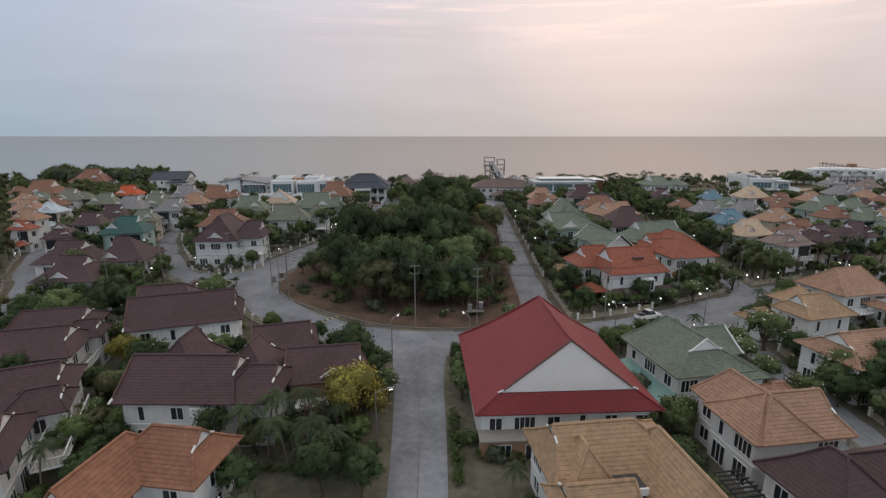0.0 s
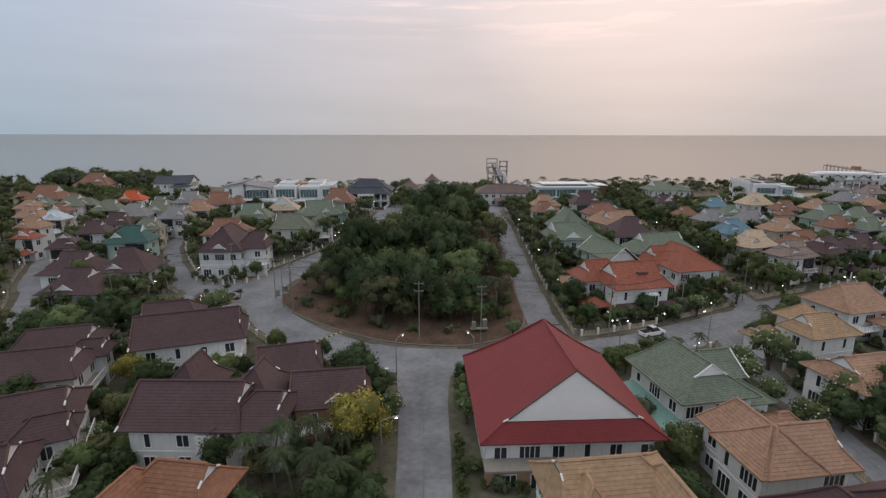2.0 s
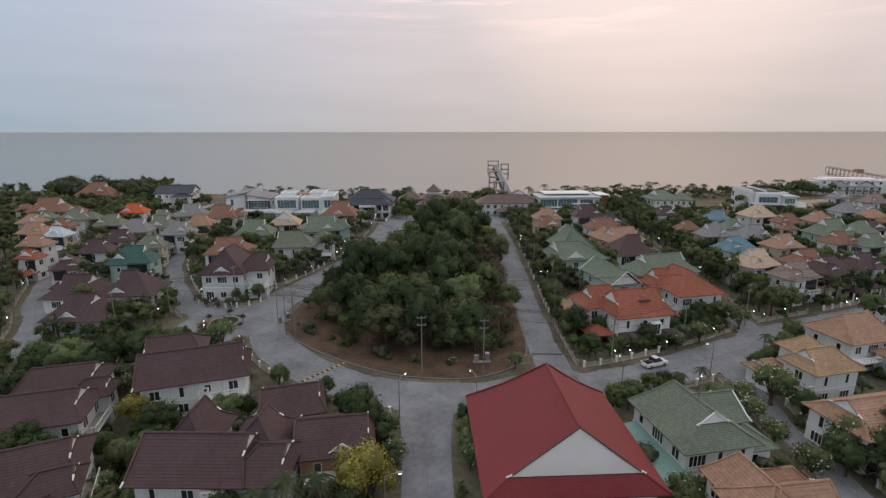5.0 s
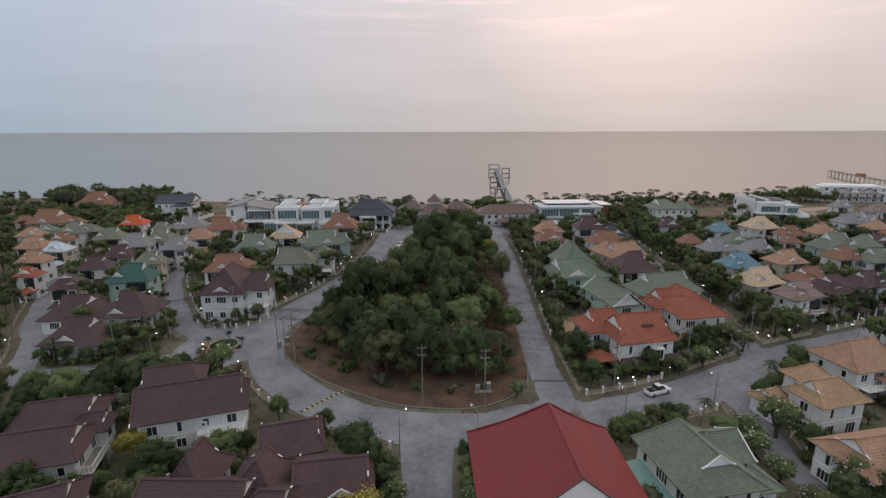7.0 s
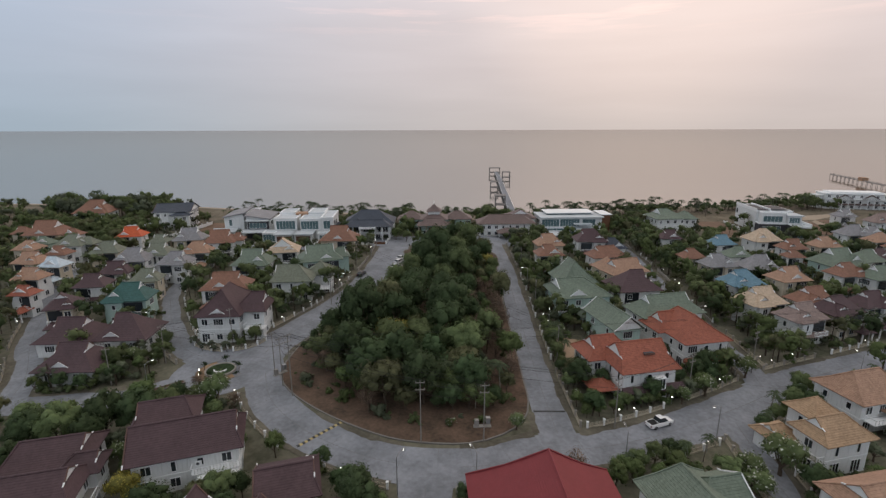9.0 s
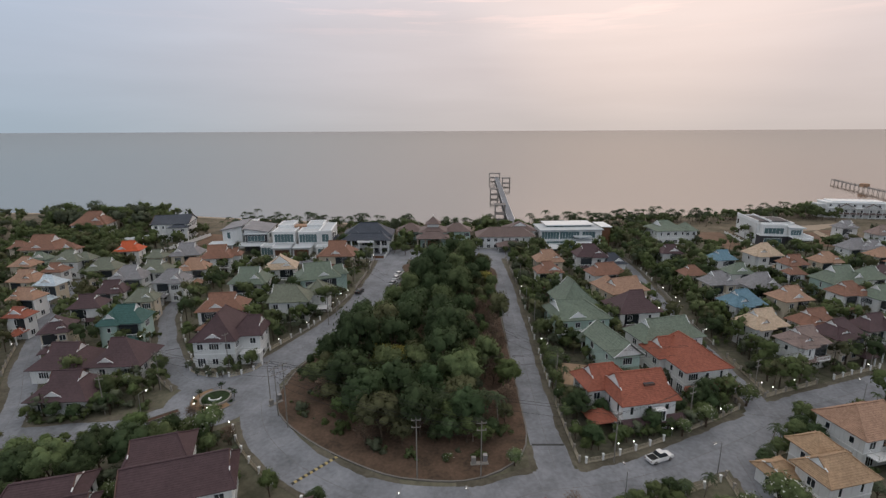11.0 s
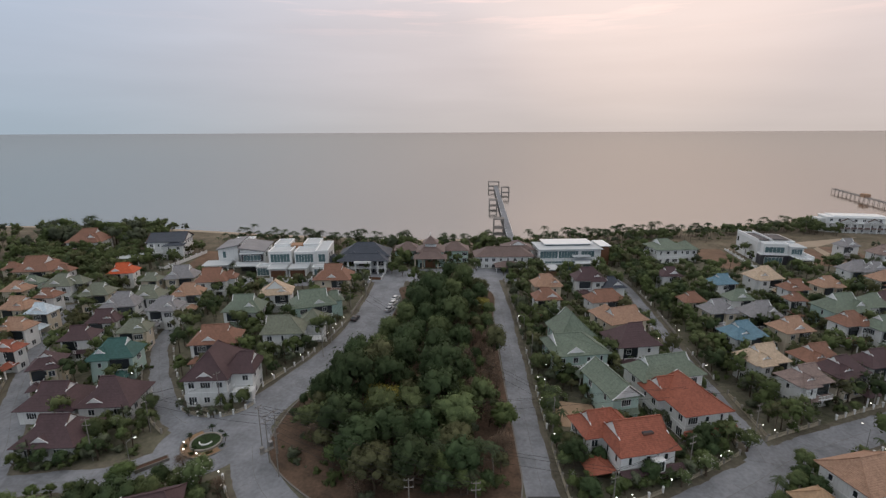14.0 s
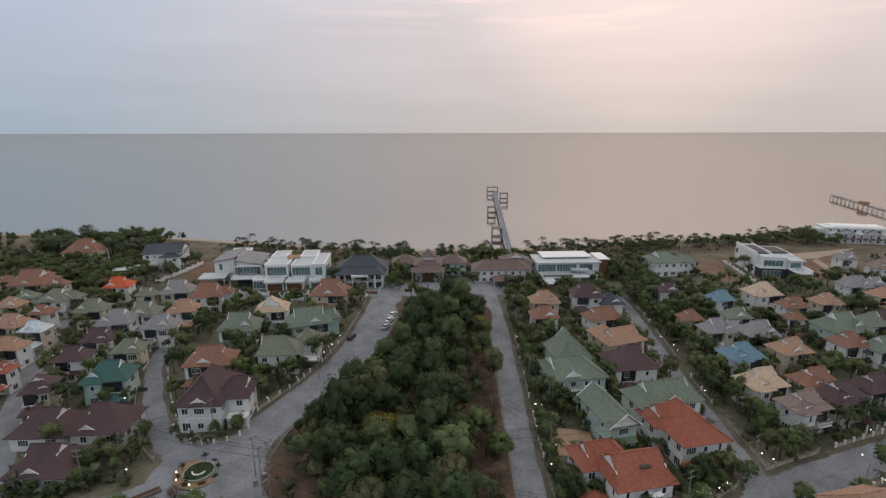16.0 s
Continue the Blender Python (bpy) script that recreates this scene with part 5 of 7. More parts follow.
    for kk in range(6):
        part("slat", Geo().box(gx0 + 0.7, gx1 - 0.7, -6.36, -6.32, -0.6 + 0.48 * kk, -0.54 + 0.48 * kk), WALL_D, door)
volume(v, -13.6, -8.6, -3.5, 2, -2, 3.0, front=((-11.1, 4.4, 0.1, 2.6, 4),), left=((-0.7, 4.4, 0.1, 2.6, 4),))
volume(v, 8.4, 13.4, -5.6, -2.1, -2, 2.8, front=((10.9, 3.6, 0.1, 2.3, 3),))

v = villa(57, 237, 3, "long white modern villa with thin flat roofs and wide glass", [(-16, 19, -20, 15)])
volume(v, -14, 14.6, -4, 10, -2, 7.6, roof="slab", front=((-9.5, 8, 3.9, 3.0, 6), (-0.5, 9, 3.9, 3.0, 7), (8.5, 6, 4.2, 2.6, 4)), left=((2, 5, 4.2, 2.2, 4),))
part("roof_slab", Geo().box(-10.5, 12.5, 1, 11.5, 8.6, 8.95), TRIM, v, "raised white roof slab")
part("clerestory", Geo().box(-9.5, 11.5, 2.2, 10.8, 7.95, 8.6), GLASS_T, v, "dark clerestory glass band")
volume(v, -13, 9.4, -10.5, -4.05, -2, 3.1, WALL, roof="slab", front=((-8, 7, 0.1, 2.6, 5), (0, 7, 0.1, 2.6, 5), (6.4, 4, 0.1, 2.6, 3)))
canopy(v, 1.0, 9.0, -7.6, -4.1, 5.0, False)
canopy(v, -16, -8.4, -20, -11, 2.9)
part("carport_wall", Geo().box(-15.4, -9, -19, -18.6, -2, 2.2), WALL_B, v, "brown carport wall")
part("side_tower", Geo().box(15.2, 19.2, -2, 9, -2, 8.3), DOOR, v, "dark brown clad side wing")
part("tower_edge", Geo().box(14.6, 19.9, -2.6, 9.4, 8.3, 8.6), TRIM, v)
part("balcony_rail", Geo().box(-13, 0.6, -10.9, -10.8, 3.5, 4.3), GLASS_T, v, "glass balcony rail")
for k in range(10):
    part("rail_post", Geo().box(-13 + 1.5 * k - 0.04, -13 + 1.5 * k + 0.04, -10.95, -10.75, 3.45, 4.35), TRIM, v)

v = villa(157, 241, -8, "white and charcoal modern villa beside a cleared plot", [(-10, 10, -16, 25)], 0.96, 1.25)
volume(v, -9, -1.5, 0.5, 24, -2, 8.2, left=((22, 2, 5, 2, 1), (20, 2.4, 1, 2, 1), (5, 4, 0.2, 2.4, 3)))
volume(v, -1.4, 9, 3, 20, -2, 8.0)
volume(v, -7.6, 3.4, -3.2, 0.4, 4.0, 8.0, front=((-2.6, 8.6, 4.8, 2.2, 5),))
volume(v, 3.5, 9.4, -5, 2.9, 4.2, 7.4, WALL, roof="slab", front=((6.4, 4.6, 4.7, 2.0, 4),), right=((-1, 4, 4.7, 2.0, 3),))
volume(v, -8.8, 3.4, -4, 0.4, -2, 3.9, WALL_D, front=((-3, 8, 0.2, 2.8, 5),))
volume(v, 3.5, 9.2, -13.5, 2.9, -2, 4.1, WALL_D, front=((6.3, 4, 0.2, 2.6, 3),))
part("parapet_wall", Geo().box(9.3, 9.9, -13.5, -4, -2, 5.6).box(2.6, 9.3, -14.0, -13.55, 4.1, 4.7), TRIM, v, "white side wall and edge")
part("solar_panel", Geo().box(-7.6, -2.5, 3, 20, 8.65, 8.8), WALL_D, v, "dark glossy solar panel")
part("solar_panel", Geo().box(0, 8, 6, 18, 8.45, 8.6), WALL_D, v, "dark glossy solar panel")
part("roof_fin", Geo().box(-9.1, -8.6, 0.5, 24, 8.6, 9.4).box(-2.2, -1.7, 2, 23, 8.6, 9.3), TRIM, v)


def white_wall(points, h, label, gates=()):
    """A rendered boundary wall with pillars; some bays are slatted gates."""
    w = thing("boundary_wall", Matrix.Identity(4), label, "wall", "boundary walls")
    for k, (a, b) in enumerate(zip(points, points[1:])):
        n = max(1, int(math.hypot(b[0] - a[0], b[1] - a[1]) / 4))
        for q in range(n):
            p0 = [a[c] + (b[c] - a[c]) * q / n for c in (0, 1)]
            p1 = [a[c] + (b[c] - a[c]) * (q + 1) / n for c in (0, 1)]
            ang = math.atan2(p1[1] - p0[1], p1[0] - p0[0])
            L = math.hypot(p1[0] - p0[0], p1[1] - p0[1])
            m = Matrix.Translation((p0[0], p0[1], gz(*p0))) @ Matrix.Rotation(ang, 4, "Z")
            if (k, q) in gates:
                gp = part("gate", Geo().box(0.3, L - 0.3, -0.04, 0.04, 0.1, h + 0.1), DOOR, w, "brown slatted gate", m)
            else:
                part("panel", Geo().box(0.2, L - 0.2, -0.08, 0.08, -1.0, h), WALL, w, m=m)
            part("pillar", Geo().box(-0.22, 0.22, -0.22, 0.22, -1.0, h + 0.35).box(-0.28, 0.28, -0.28, 0.28, h + 0.35, h + 0.45), TRIM, w, m=m)


white_wall([(-86, 214), (-60, 210.5), (-48, 214)], 1.5, "white boundary wall with brown gates before the villas", ((0, 1), (0, 3), (0, 5), (1, 1)))
white_wall([(-37, 211), (-26.4, 210), (-25.6, 229)], 1.1, "low white boundary wall of the colonial house", ((0, 1),))
white_wall([(-130.4, 229), (-128, 240), (-124.5, 262)], 1.6, "white boundary wall beside a cleared plot")
white_wall([(142.3, 231.4), (147.0, 266.8)], 1.0, "pale boundary wall beside the modern villa")
white_wall([(39, 222), (41.5, 252)], 1.6, "white boundary wall beside the long villa")


def shore_house(x, y, ang, blocks, col, label, wallm=WALL):
    h = thing("house", pose(x, y, gz(x, y), 0, 0, ang), label, "house", "houses on the shore")
    rnd = random.Random(int(x * 7 + y))
    for i, (bx, by, bw, bd, be, axis, lo, hi, rise) in enumerate(blocks):
        roof_block(h, bx, by, bw, bd, be, rise, axis, lo, hi, col, 0.5, True)
        wall_block(h, bx, by, bw, bd, be, wallm, [q for j, q in enumerate(blocks) if j != i], rnd, False)
        c, s = math.cos(radians(ang)), math.sin(radians(ang))
        FOOT.append((x + bx * c - by * s, y + bx * s + by * c, c, s, bw / 2, bd / 2))
    return h


corner_house = shore_house(-140.5, 258, 12, [(0, 0, 18, 17, 8.6, "x", "g", "g", 3.4), (4, -8, 10, 6, 7.2, "x", "h", "h", 1.2)], "navy", "large white house with a dark slate gabled roof and balcony")
balcony(corner_house, -8, -1.5, -10.4, -7.7, 3.8)
for cx_ in (-7.6, -4.7, -1.9):
    part("column", Geo().box(cx_ - 0.2, cx_ + 0.2, -10.3, -9.9, -1.5, 8.2), TRIM, corner_house, "white square column")
canopy(corner_house, -19.5, -9.5, -18, -8, 3.4)
blue_house = shore_house(-35.8, 230, 2, [(0, 0, 23, 15, 7.2, "x", "h", "h", 4.8), (-5, -5, 9, 9, 6.6, "y", "h", "h", 2.6), (6, -5, 9, 9, 6.6, "y", "h", "h", 2.6), (-15, 3, 8, 10, 3.4, "y", "h", "h", 2.4)], "navy", "white colonial house with a navy-grey hipped roof and balconies")
balcony(blue_house, -10, 10, -12.2, -7, 3.2)
roof_block(blue_house, 0, -8.6, 22, 8.6, 6.5, 2.4, "x", "h", "h", "navy", 0.5, True)
for cx_ in (-9.6, -6.4, -3.2, 3.2, 6.4, 9.6):
    part("column", Geo().box(cx_ - 0.3, cx_ + 0.3, -12.1, -11.5, -1.5, 6.4), TRIM, blue_house, "white square column")
part("portico", Geo().box(-3.6, 3.6, -13.4, -12.2, 5.6, 6.5), TRIM, blue_house, "white beam over the entrance")
for cx_ in (-6.5, 0, 6.5):
    glazing(blue_house, 4.4, 2.5, Matrix.Translation((cx_, -8.78, 3.4)), 4, GLASS)
club = shore_house(-6.5, 237, 0, [(0, -3, 13, 13, 7.4, "y", "h", "h", 3.0), (-11, 4, 13, 11, 6.0, "x", "h", "h", 3.2), (11, 4, 14, 11, 6.0, "x", "h", "h", 3.2)], "umber", "pale club house with greyish brown pavilion roofs", WALL_T)
roof_block(club, 0, -3, 7, 7, 10.6, 3.0, "x", "h", "h", "umber", 0.5, True)
part("lantern", Geo().box(-2.6, 2.6, -5.6, -0.4, 8.6, 10.5), TRIM, club, "white roof lantern")
part("finial", Geo().tube([(0, -3, 13.4), (0, -3, 14.4), (0, -3, 15.4)], [0.16, 0.1, 0.03], 6), TRIM, club)
for px_ in (-6.8, -3.4, 3.4, 6.8):
    part("column", Geo().box(px_ - 0.28, px_ + 0.28, -11.1, -10.66, -1, 5.0), WALL_C, club)
roof_block(club, 0, -9.5, 15, 8.5, 5.4, 2.6, "x", "h", "h", "umber", 0.5, True)
part("entrance_door", Geo().box(-2.4, 2.4, -9.5, -8.9, -1, 3.6), DOOR, club, "wide brown entrance door")
part("portal", Geo().box(-7.2, 7.2, -11.3, -10.5, 5.0, 5.4), WALL_C, club)
gatehouse = shore_house(26.5, 232, 2, [(0, 0, 27, 12, 5.8, "x", "h", "h", 3.4), (8, 9, 15, 12, 6.6, "y", "d", "h", 3.6)], "umber", "cream house with a long greyish brown hipped roof over the gateway")
porch(gatehouse, 1, -9.5, 12, 7, 3.0, "umber", True, 1.8)
shore_house(108.5, 247, 8, [(-2, 0, 16, 14, 6.8, "x", "d", "h", 4.0), (8, -1, 8, 11, 6.4, "y", "h", "h", 3.0)], "green", "white house with a pale green gabled roof near the beach")


FOOT.append((108.5, 233.5, 1.0, 0.0, 12, 6.5))


def row_house(x, y, ang):
    """White seaside terrace with brown false gables."""
    t = thing("terrace", pose(x, y, gz(x, y), 0, 0, ang), "white three-storey seaside terrace with small brown roofs", "terrace", "seaside terraces")
    b = part("wall", Geo().box(-17, 17, -5, 7, -2, 9), WALL, t)
    part("roof_slab", Geo().box(-17.4, 17.4, -5.4, 7.4, 9, 9.4), TRIM, b)
    part("parapet", Geo().box(-14, 14, -4, 6, 9.4, 10.2), TRIM, b)
    for k in range(2):
        roof_block(t, -7 + k * 14, -4.5, 9, 4, 6.4, 2.4, "y", "g", "h", "umber", 0.5, True)
    skirt(t, -15, 15, -5, 1.6, 2.6, "umber")
    for k in range(10):
        part("column", Geo().box(-15.2 + 3.4 * k, -14.9 + 3.4 * k, -6.6, -6.3, -2, 6.2), TRIM, t)
    part("balcony", Geo().box(-16, 16, -6.7, -5, 5.9, 6.2).box(-16, 16, -6.7, -6.6, 6.8, 6.95), TRIM, t, "white balcony along the terrace")
    for k in range(8):
        for z in (1.4, 4.2, 7.6):
            put_window(b, "mid", Matrix.Translation((-15 + k * 4.3, -5.0, z)), True)
    part("end_block", Geo().box(-21, -17, -3, 5, -2, 8), WALL, t)
    FOOT.append((x, y, math.cos(radians(ang)), math.sin(radians(ang)), 19, 8))


row_house(250, 312, -12)
row_house(288, 304, -12)


# ---- pier, breakwater, cleared plots ----
def build_pier():
    a, b = Vector((36.5, 276, 0)), Vector((52.5, 545, 0))
    p = thing("pier", Matrix.Translation((a.x, a.y, 0)), "long grey concrete pier with open shelters on piles", "pier")
    d = (b - a).normalized()
    n = Vector((-d.y, d.x, 0))
    rot = Matrix(((n.x, d.x, 0, 0), (n.y, d.y, 0, 0), (0, 0, 1, 0), (0, 0, 0, 1)))
    L = (b - a).length
    part("deck", Geo().box(-2.0, 2.0, 0, L, 1.6, 2.1, m=rot), CONC, p)
    for s in (-1, 1):
        part("rail", Geo().box(s * 1.95 - 0.05, s * 1.95 + 0.05, 0, L, 2.8, 2.95, m=rot), TRIM, p)
        for i in range(30):
            y = 6 + i * (L - 8) / 29
            part("post", Geo().tube([rot @ Vector((s * 1.6, y, -6)), rot @ Vector((s * 1.6, y, 1.7))], [0.28, 0.28], 6), PIER, p)
    for off, y, w, dep, h in ((2, L - 3, 12, 8, 4.2), (-7.5, L * 0.80, 8, 8, 4.6), (6.5, L * 0.50, 7, 8, 4.2), (5.6, L * 0.17, 7, 8, 5.2)):
        sh = part("shelter", Geo().box(off - w / 2, off + w / 2, y - dep / 2, y + dep / 2, 1.4, 1.95, m=rot), PIER, p, "open concrete shelter")
        part("roof", Geo().box(off - w / 2, off + w / 2, y - dep / 2, y + dep / 2, 1.95 + h, 2.5 + h, m=rot), PIER, sh)
        for sx in (-1, 1):
            for sy in (-1, 1):
                part("column", Geo().box(off + sx * (w / 2 - 0.5) - 0.3, off + sx * (w / 2 - 0.5) + 0.3, y + sy * (dep / 2 - 0.5) - 0.3, y + sy * (dep / 2 - 0.5) + 0.3, -5, 1.95 + h, m=rot), PIER, sh)


build_pier()


def build_far_jetty():
    p = thing("jetty", pose(381, 502, 0, 0, 0, -16), "far wooden jetty on thin piles in the sea", "jetty")
    part("deck", Geo().box(-1.5, 1.5, -190, 0, 2.4, 2.8), PIER, p)
    for s in (-1, 1):
        part("rail", Geo().box(s * 1.4 - 0.06, s * 1.4 + 0.06, -190, 0, 3.6, 3.75), PIER, p)
    for i in range(24):
        for s in (-1, 1):
            part("post", Geo().tube([(s * 1.3, -i * 8, -5), (s * 1.3, -i * 8, 3.7)], [0.2, 0.2], 5), PIER, p)
    part("hut", Geo().box(-2.4, 2.4, -64, -57, 2.8, 5.6), WALL_B, p)


build_far_jetty()


def rock_mound(x, y, w, d, h, seed):
    rnd = random.Random(seed)
    g = Geo()
    for i in range(160):
        a, r = rnd.uniform(0, 6.283), math.sqrt(rnd.random())
        px_, py_, sz = math.cos(a) * r * w / 2, math.sin(a) * r * d / 2, rnd.uniform(0.8, 1.8)
        m = Matrix.Translation((px_, py_, h * (1 - r * r) - 0.6)) @ Euler((rnd.random() * 3, rnd.random() * 3, rnd.random() * 3)).to_matrix().to_4x4()
        g.box(-sz / 2, sz / 2, -sz / 2, sz / 2, -sz / 2.6, sz / 2.6, m=m)
    single("breakwater", g, mat("rock_dark", (0.12, 0.10, 0.09), 0.9, 0.3, 2, island=0.3), "dark heaped rock breakwater at the water's edge", "breakwater", Matrix.Translation((x, y, 0)), kind="stuff")


rock_mound(222, 336, 22, 7, 1.6, 3)


def plot(name, pts, material, label, lift=0.05):
    g = Geo()
    (x0, y0), (x1, y1), (x2, y2), (x3, y3) = pts
    n = 6
    for i in range(n):
        for j in range(n):
            q = []
            for u, v in ((i, j), (i + 1, j), (i + 1, j + 1), (i, j + 1)):
                u, v = u / n, v / n
                x = (x0 * (1 - u) + x1 * u) * (1 - v) + (x3 * (1 - u) + x2 * u) * v
                y = (y0 * (1 - u) + y1 * u) * (1 - v) + (y3 * (1 - u) + y2 * u) * v
                q.append((x, y, gz(x, y) + lift))
            g.poly(q)
    single(name, g, material, label, "ground", kind="structure")
    PLOTS.append(pts)


PLOTS = []
plot("ground_plot_1", [(124, 232), (139, 230), (145, 268), (128, 268)], DIRT, "cleared plot of bare brown earth")
plot("ground_plot_2", [(170, 236), (184, 235), (194, 268), (172, 268)], DIRT, "cleared plot of bare brown earth")
plot("ground_plot_4", [(191, 236), (203, 238), (218, 274), (200, 272)], DIRT, "cleared plot of bare brown earth")
plot("ground_track_1", [(184.5, 235), (190.5, 236), (199.5, 272), (194.5, 268)], SAND, "pale sandy track between cleared plots")
plot("ground_track_2", [(172, 268.5), (200, 272.5), (240, 296), (172, 276)], SAND, "pale sandy track between cleared plots")
plot("pavement_villas", [(-86, 205), (-47, 205), (-47, 215), (-86, 217)], CONC, "concrete lane before the shore villas", 0.06)
plot("ground_plot_3", [(-122, 228), (-108, 224), (-110, 262), (-126, 266)], DIRT, "cleared plot of bare brown earth behind a white wall")
plot("pavement_club", [(-32, 206), (30, 206), (30, 226), (-32, 224)], CONC, "concrete forecourt of the club house", 0.07)
plot("pavement_court", [(25.5, 111), (35, 110), (36, 119.5), (26, 121)], COURT, "terracotta paved yard between houses", 0.06)
plot("ground_beach_1", [(-20, 272), (34, 274), (36, 286), (-20, 284)], SAND, "pale sand between the club house and the sea", 0.05)
plot("pavement_drive", [(40.8, 46.0), (46.6, 46.7), (46.8, 53.3), (44.0, 51.8)], CONC, "grey concrete driveway beside a house", 0.06)


# ---- trees and shrubs ----
def ico(level):
    """Corners and faces of a unit icosphere."""
    bm = bmesh.new()
    bmesh.ops.create_icosphere(bm, subdivisions=level, radius=1.0)
    verts, faces = np.array([tuple(v.co) for v in bm.verts]), [tuple(v.index for v in f.verts) for f in bm.faces]
    bm.free()
    return verts, faces


BALL = ico(1)


def leaf_cloud(g, centres, radii, per, size, rng, k=0, flat=0.75, k2=None, share2=0.0, core=0.68):
    """A lumpy dense core in each clump, shingled with many small leaves that fray its outline."""
    mid = np.mean(np.array(centres), axis=0)
    nrms = g.n if g.n is not None else [(0, 0, 1)] * len(g.v)
    squash = np.array((1, 1, flat))
    for c, r in zip(centres, radii):
        c = np.array(c)
        if core:
            bv, bf = BALL
            q = bv * (1 + rng.normal(size=(len(bv), 1)) * 0.14) * r * core * squash
            base = len(g.v)
            g.v += [tuple(p) for p in c + q]
            nn = 0.55 * bv + 0.9 * (c + q - mid) / (np.linalg.norm(c + q - mid, axis=1)[:, None] + 1e-6) + rng.normal(size=q.shape) * 0.3
            nrms += [tuple(p) for p in nn / np.linalg.norm(nn, axis=1)[:, None]]
            for f in bf:
                g.f.append(tuple(base + i for i in f))
                g.k.append(k)
        n = max(5, int(per * rng.uniform(0.8, 1.2)))
        d = rng.normal(size=(n, 3))
        d /= np.linalg.norm(d, axis=1)[:, None]
        reach = (0.66 if core else 0.35) + (0.5 if core else 0.8) * rng.random((n, 1)) ** (1.1 if core else 0.6)
        p = c + d * r * reach * squash
        nrm = d + np.array((0, 0, 0.25)) + rng.normal(size=(n, 3)) * 0.55
        nrm /= np.linalg.norm(nrm, axis=1)[:, None]
        u = np.cross(nrm, rng.normal(size=(n, 3)))
        u /= np.linalg.norm(u, axis=1)[:, None] + 1e-9
        v = np.cross(nrm, u)
        s = size * rng.uniform(0.6, 1.3, (n, 1))
        tri = np.stack((p + u * s, p - u * s * 0.6 + v * s * 0.75, p - u * s * 0.6 - v * s * 0.75), 1)
        base = len(g.v)
        g.v += [tuple(q) for q in tri.reshape(-1, 3)]
        soft = d * 0.45 + 0.85 * (p - mid) / (np.linalg.norm(p - mid, axis=1)[:, None] + 1e-6) + nrm * 0.5
        soft /= np.linalg.norm(soft, axis=1)[:, None]
        nrms += [tuple(q) for q in np.repeat(soft, 3, axis=0)]
        for i in range(n):
            g.f.append((base + 3 * i, base + 3 * i + 1, base + 3 * i + 2))
            g.k.append(k2 if k2 is not None and rng.random() < share2 else k)
    g.n = nrms


def tree_meshes(seed, h, r, clumps, per, size, mats, k2=None, share2=0.0, trunk=0.2, low=0.22, bark=None, core=0.62):
    """Trunk with limbs, and a crown of leaf clumps round the limbs' ends."""
    rng = np.random.default_rng(seed)
    t = Geo()
    lean = rng.normal(size=2) * 0.06 * h
    fork = h * low
    top = np.array((lean[0], lean[1], h * 0.72))
    t.tube([(0, 0, -0.6), (lean[0] * 0.2, lean[1] * 0.2, fork * 0.5), (lean[0] * 0.4, lean[1] * 0.4, fork), tuple(top)], [trunk * 1.25, trunk, trunk * 0.8, trunk * 0.25], 6)
    centres, radii = [], []
    half = h * (1 - low) * 0.5
    hub = np.array((lean[0] * 0.6, lean[1] * 0.6, h * low + half))
    lobes = rng.uniform(0.78, 1.12, 5)
    for j in range(clumps + clumps // 4):
        d = rng.normal(size=3)
        d /= np.linalg.norm(d)
        d[2] = d[2] if d[2] > -0.5 else -d[2]
        k = lobes[int((math.atan2(d[1], d[0]) + math.pi) / 6.2832 * 4.999)] * rng.uniform(0.45, 0.8)
        centres.append(hub + d * np.array((r, r, half)) * k)
        radii.append(r * rng.uniform(0.27, 0.46))
    for i in range(6):
        end = centres[(i * 3) % len(centres)]
        start = np.array((lean[0] * 0.4, lean[1] * 0.4, fork * rng.uniform(0.85, 1.2)))
        mid = (start + end) / 2 + np.array((0, 0, -0.05 * h))
        t.tube([tuple(start), tuple(mid), tuple(end)], [trunk * 0.55, trunk * 0.35, trunk * 0.12], 5, cap=False)
    c = Geo()
    leaf_cloud(c, centres, radii, per, size, rng, 0, 0.9, k2, share2, core)
    return t.mesh("trunk", bark or BARK), c.mesh("crown", mats)


def palm_meshes(seed, h, n=15, length=2.6):
    rng = np.random.default_rng(seed)
    t = Geo()
    bend = rng.normal(size=2) * 0.08 * h
    pts = [(bend[0] * s * s, bend[1] * s * s, h * s - 0.4 * (1 - s)) for s in (0, 0.25, 0.5, 0.75, 1.0)]
    t.tube(pts, [0.2, 0.15, 0.13, 0.12, 0.13], 6)
    c = Geo()
    top = np.array(pts[-1])
    for i in range(n):
        a = 6.283 * i / n + rng.uniform(-0.2, 0.2)
        lift = rng.uniform(-0.1, 0.9)
        d = np.array((math.cos(a), math.sin(a), 0))
        side = np.array((-math.sin(a), math.cos(a), 0))
        prev = None
        m = 7
        for j in range(m + 1):
            s = j / m
            p = top + d * length * s * (0.75 + 0.25 * (1 - lift)) + np.array((0, 0, length * (lift * s - (0.55 + 0.5 * lift) * s * s)))
            if prev is not None:
                w = 0.5 * math.sin(math.pi * min(0.97, s * 0.92 + 0.06)) + 0.05
                for sg in (-1, 1):
                    e = (p - prev) * 0.9 + side * sg * w - np.array((0, 0, 0.22))
                    c.poly([prev, prev + (p - prev) * 0.5, prev + e])
                    q0 = prev + (p - prev) * 0.5
                    c.poly([q0, p, q0 + e])
            prev = p
    return t.mesh("trunk", PALM_BARK), c.mesh("crown", LEAF_P)


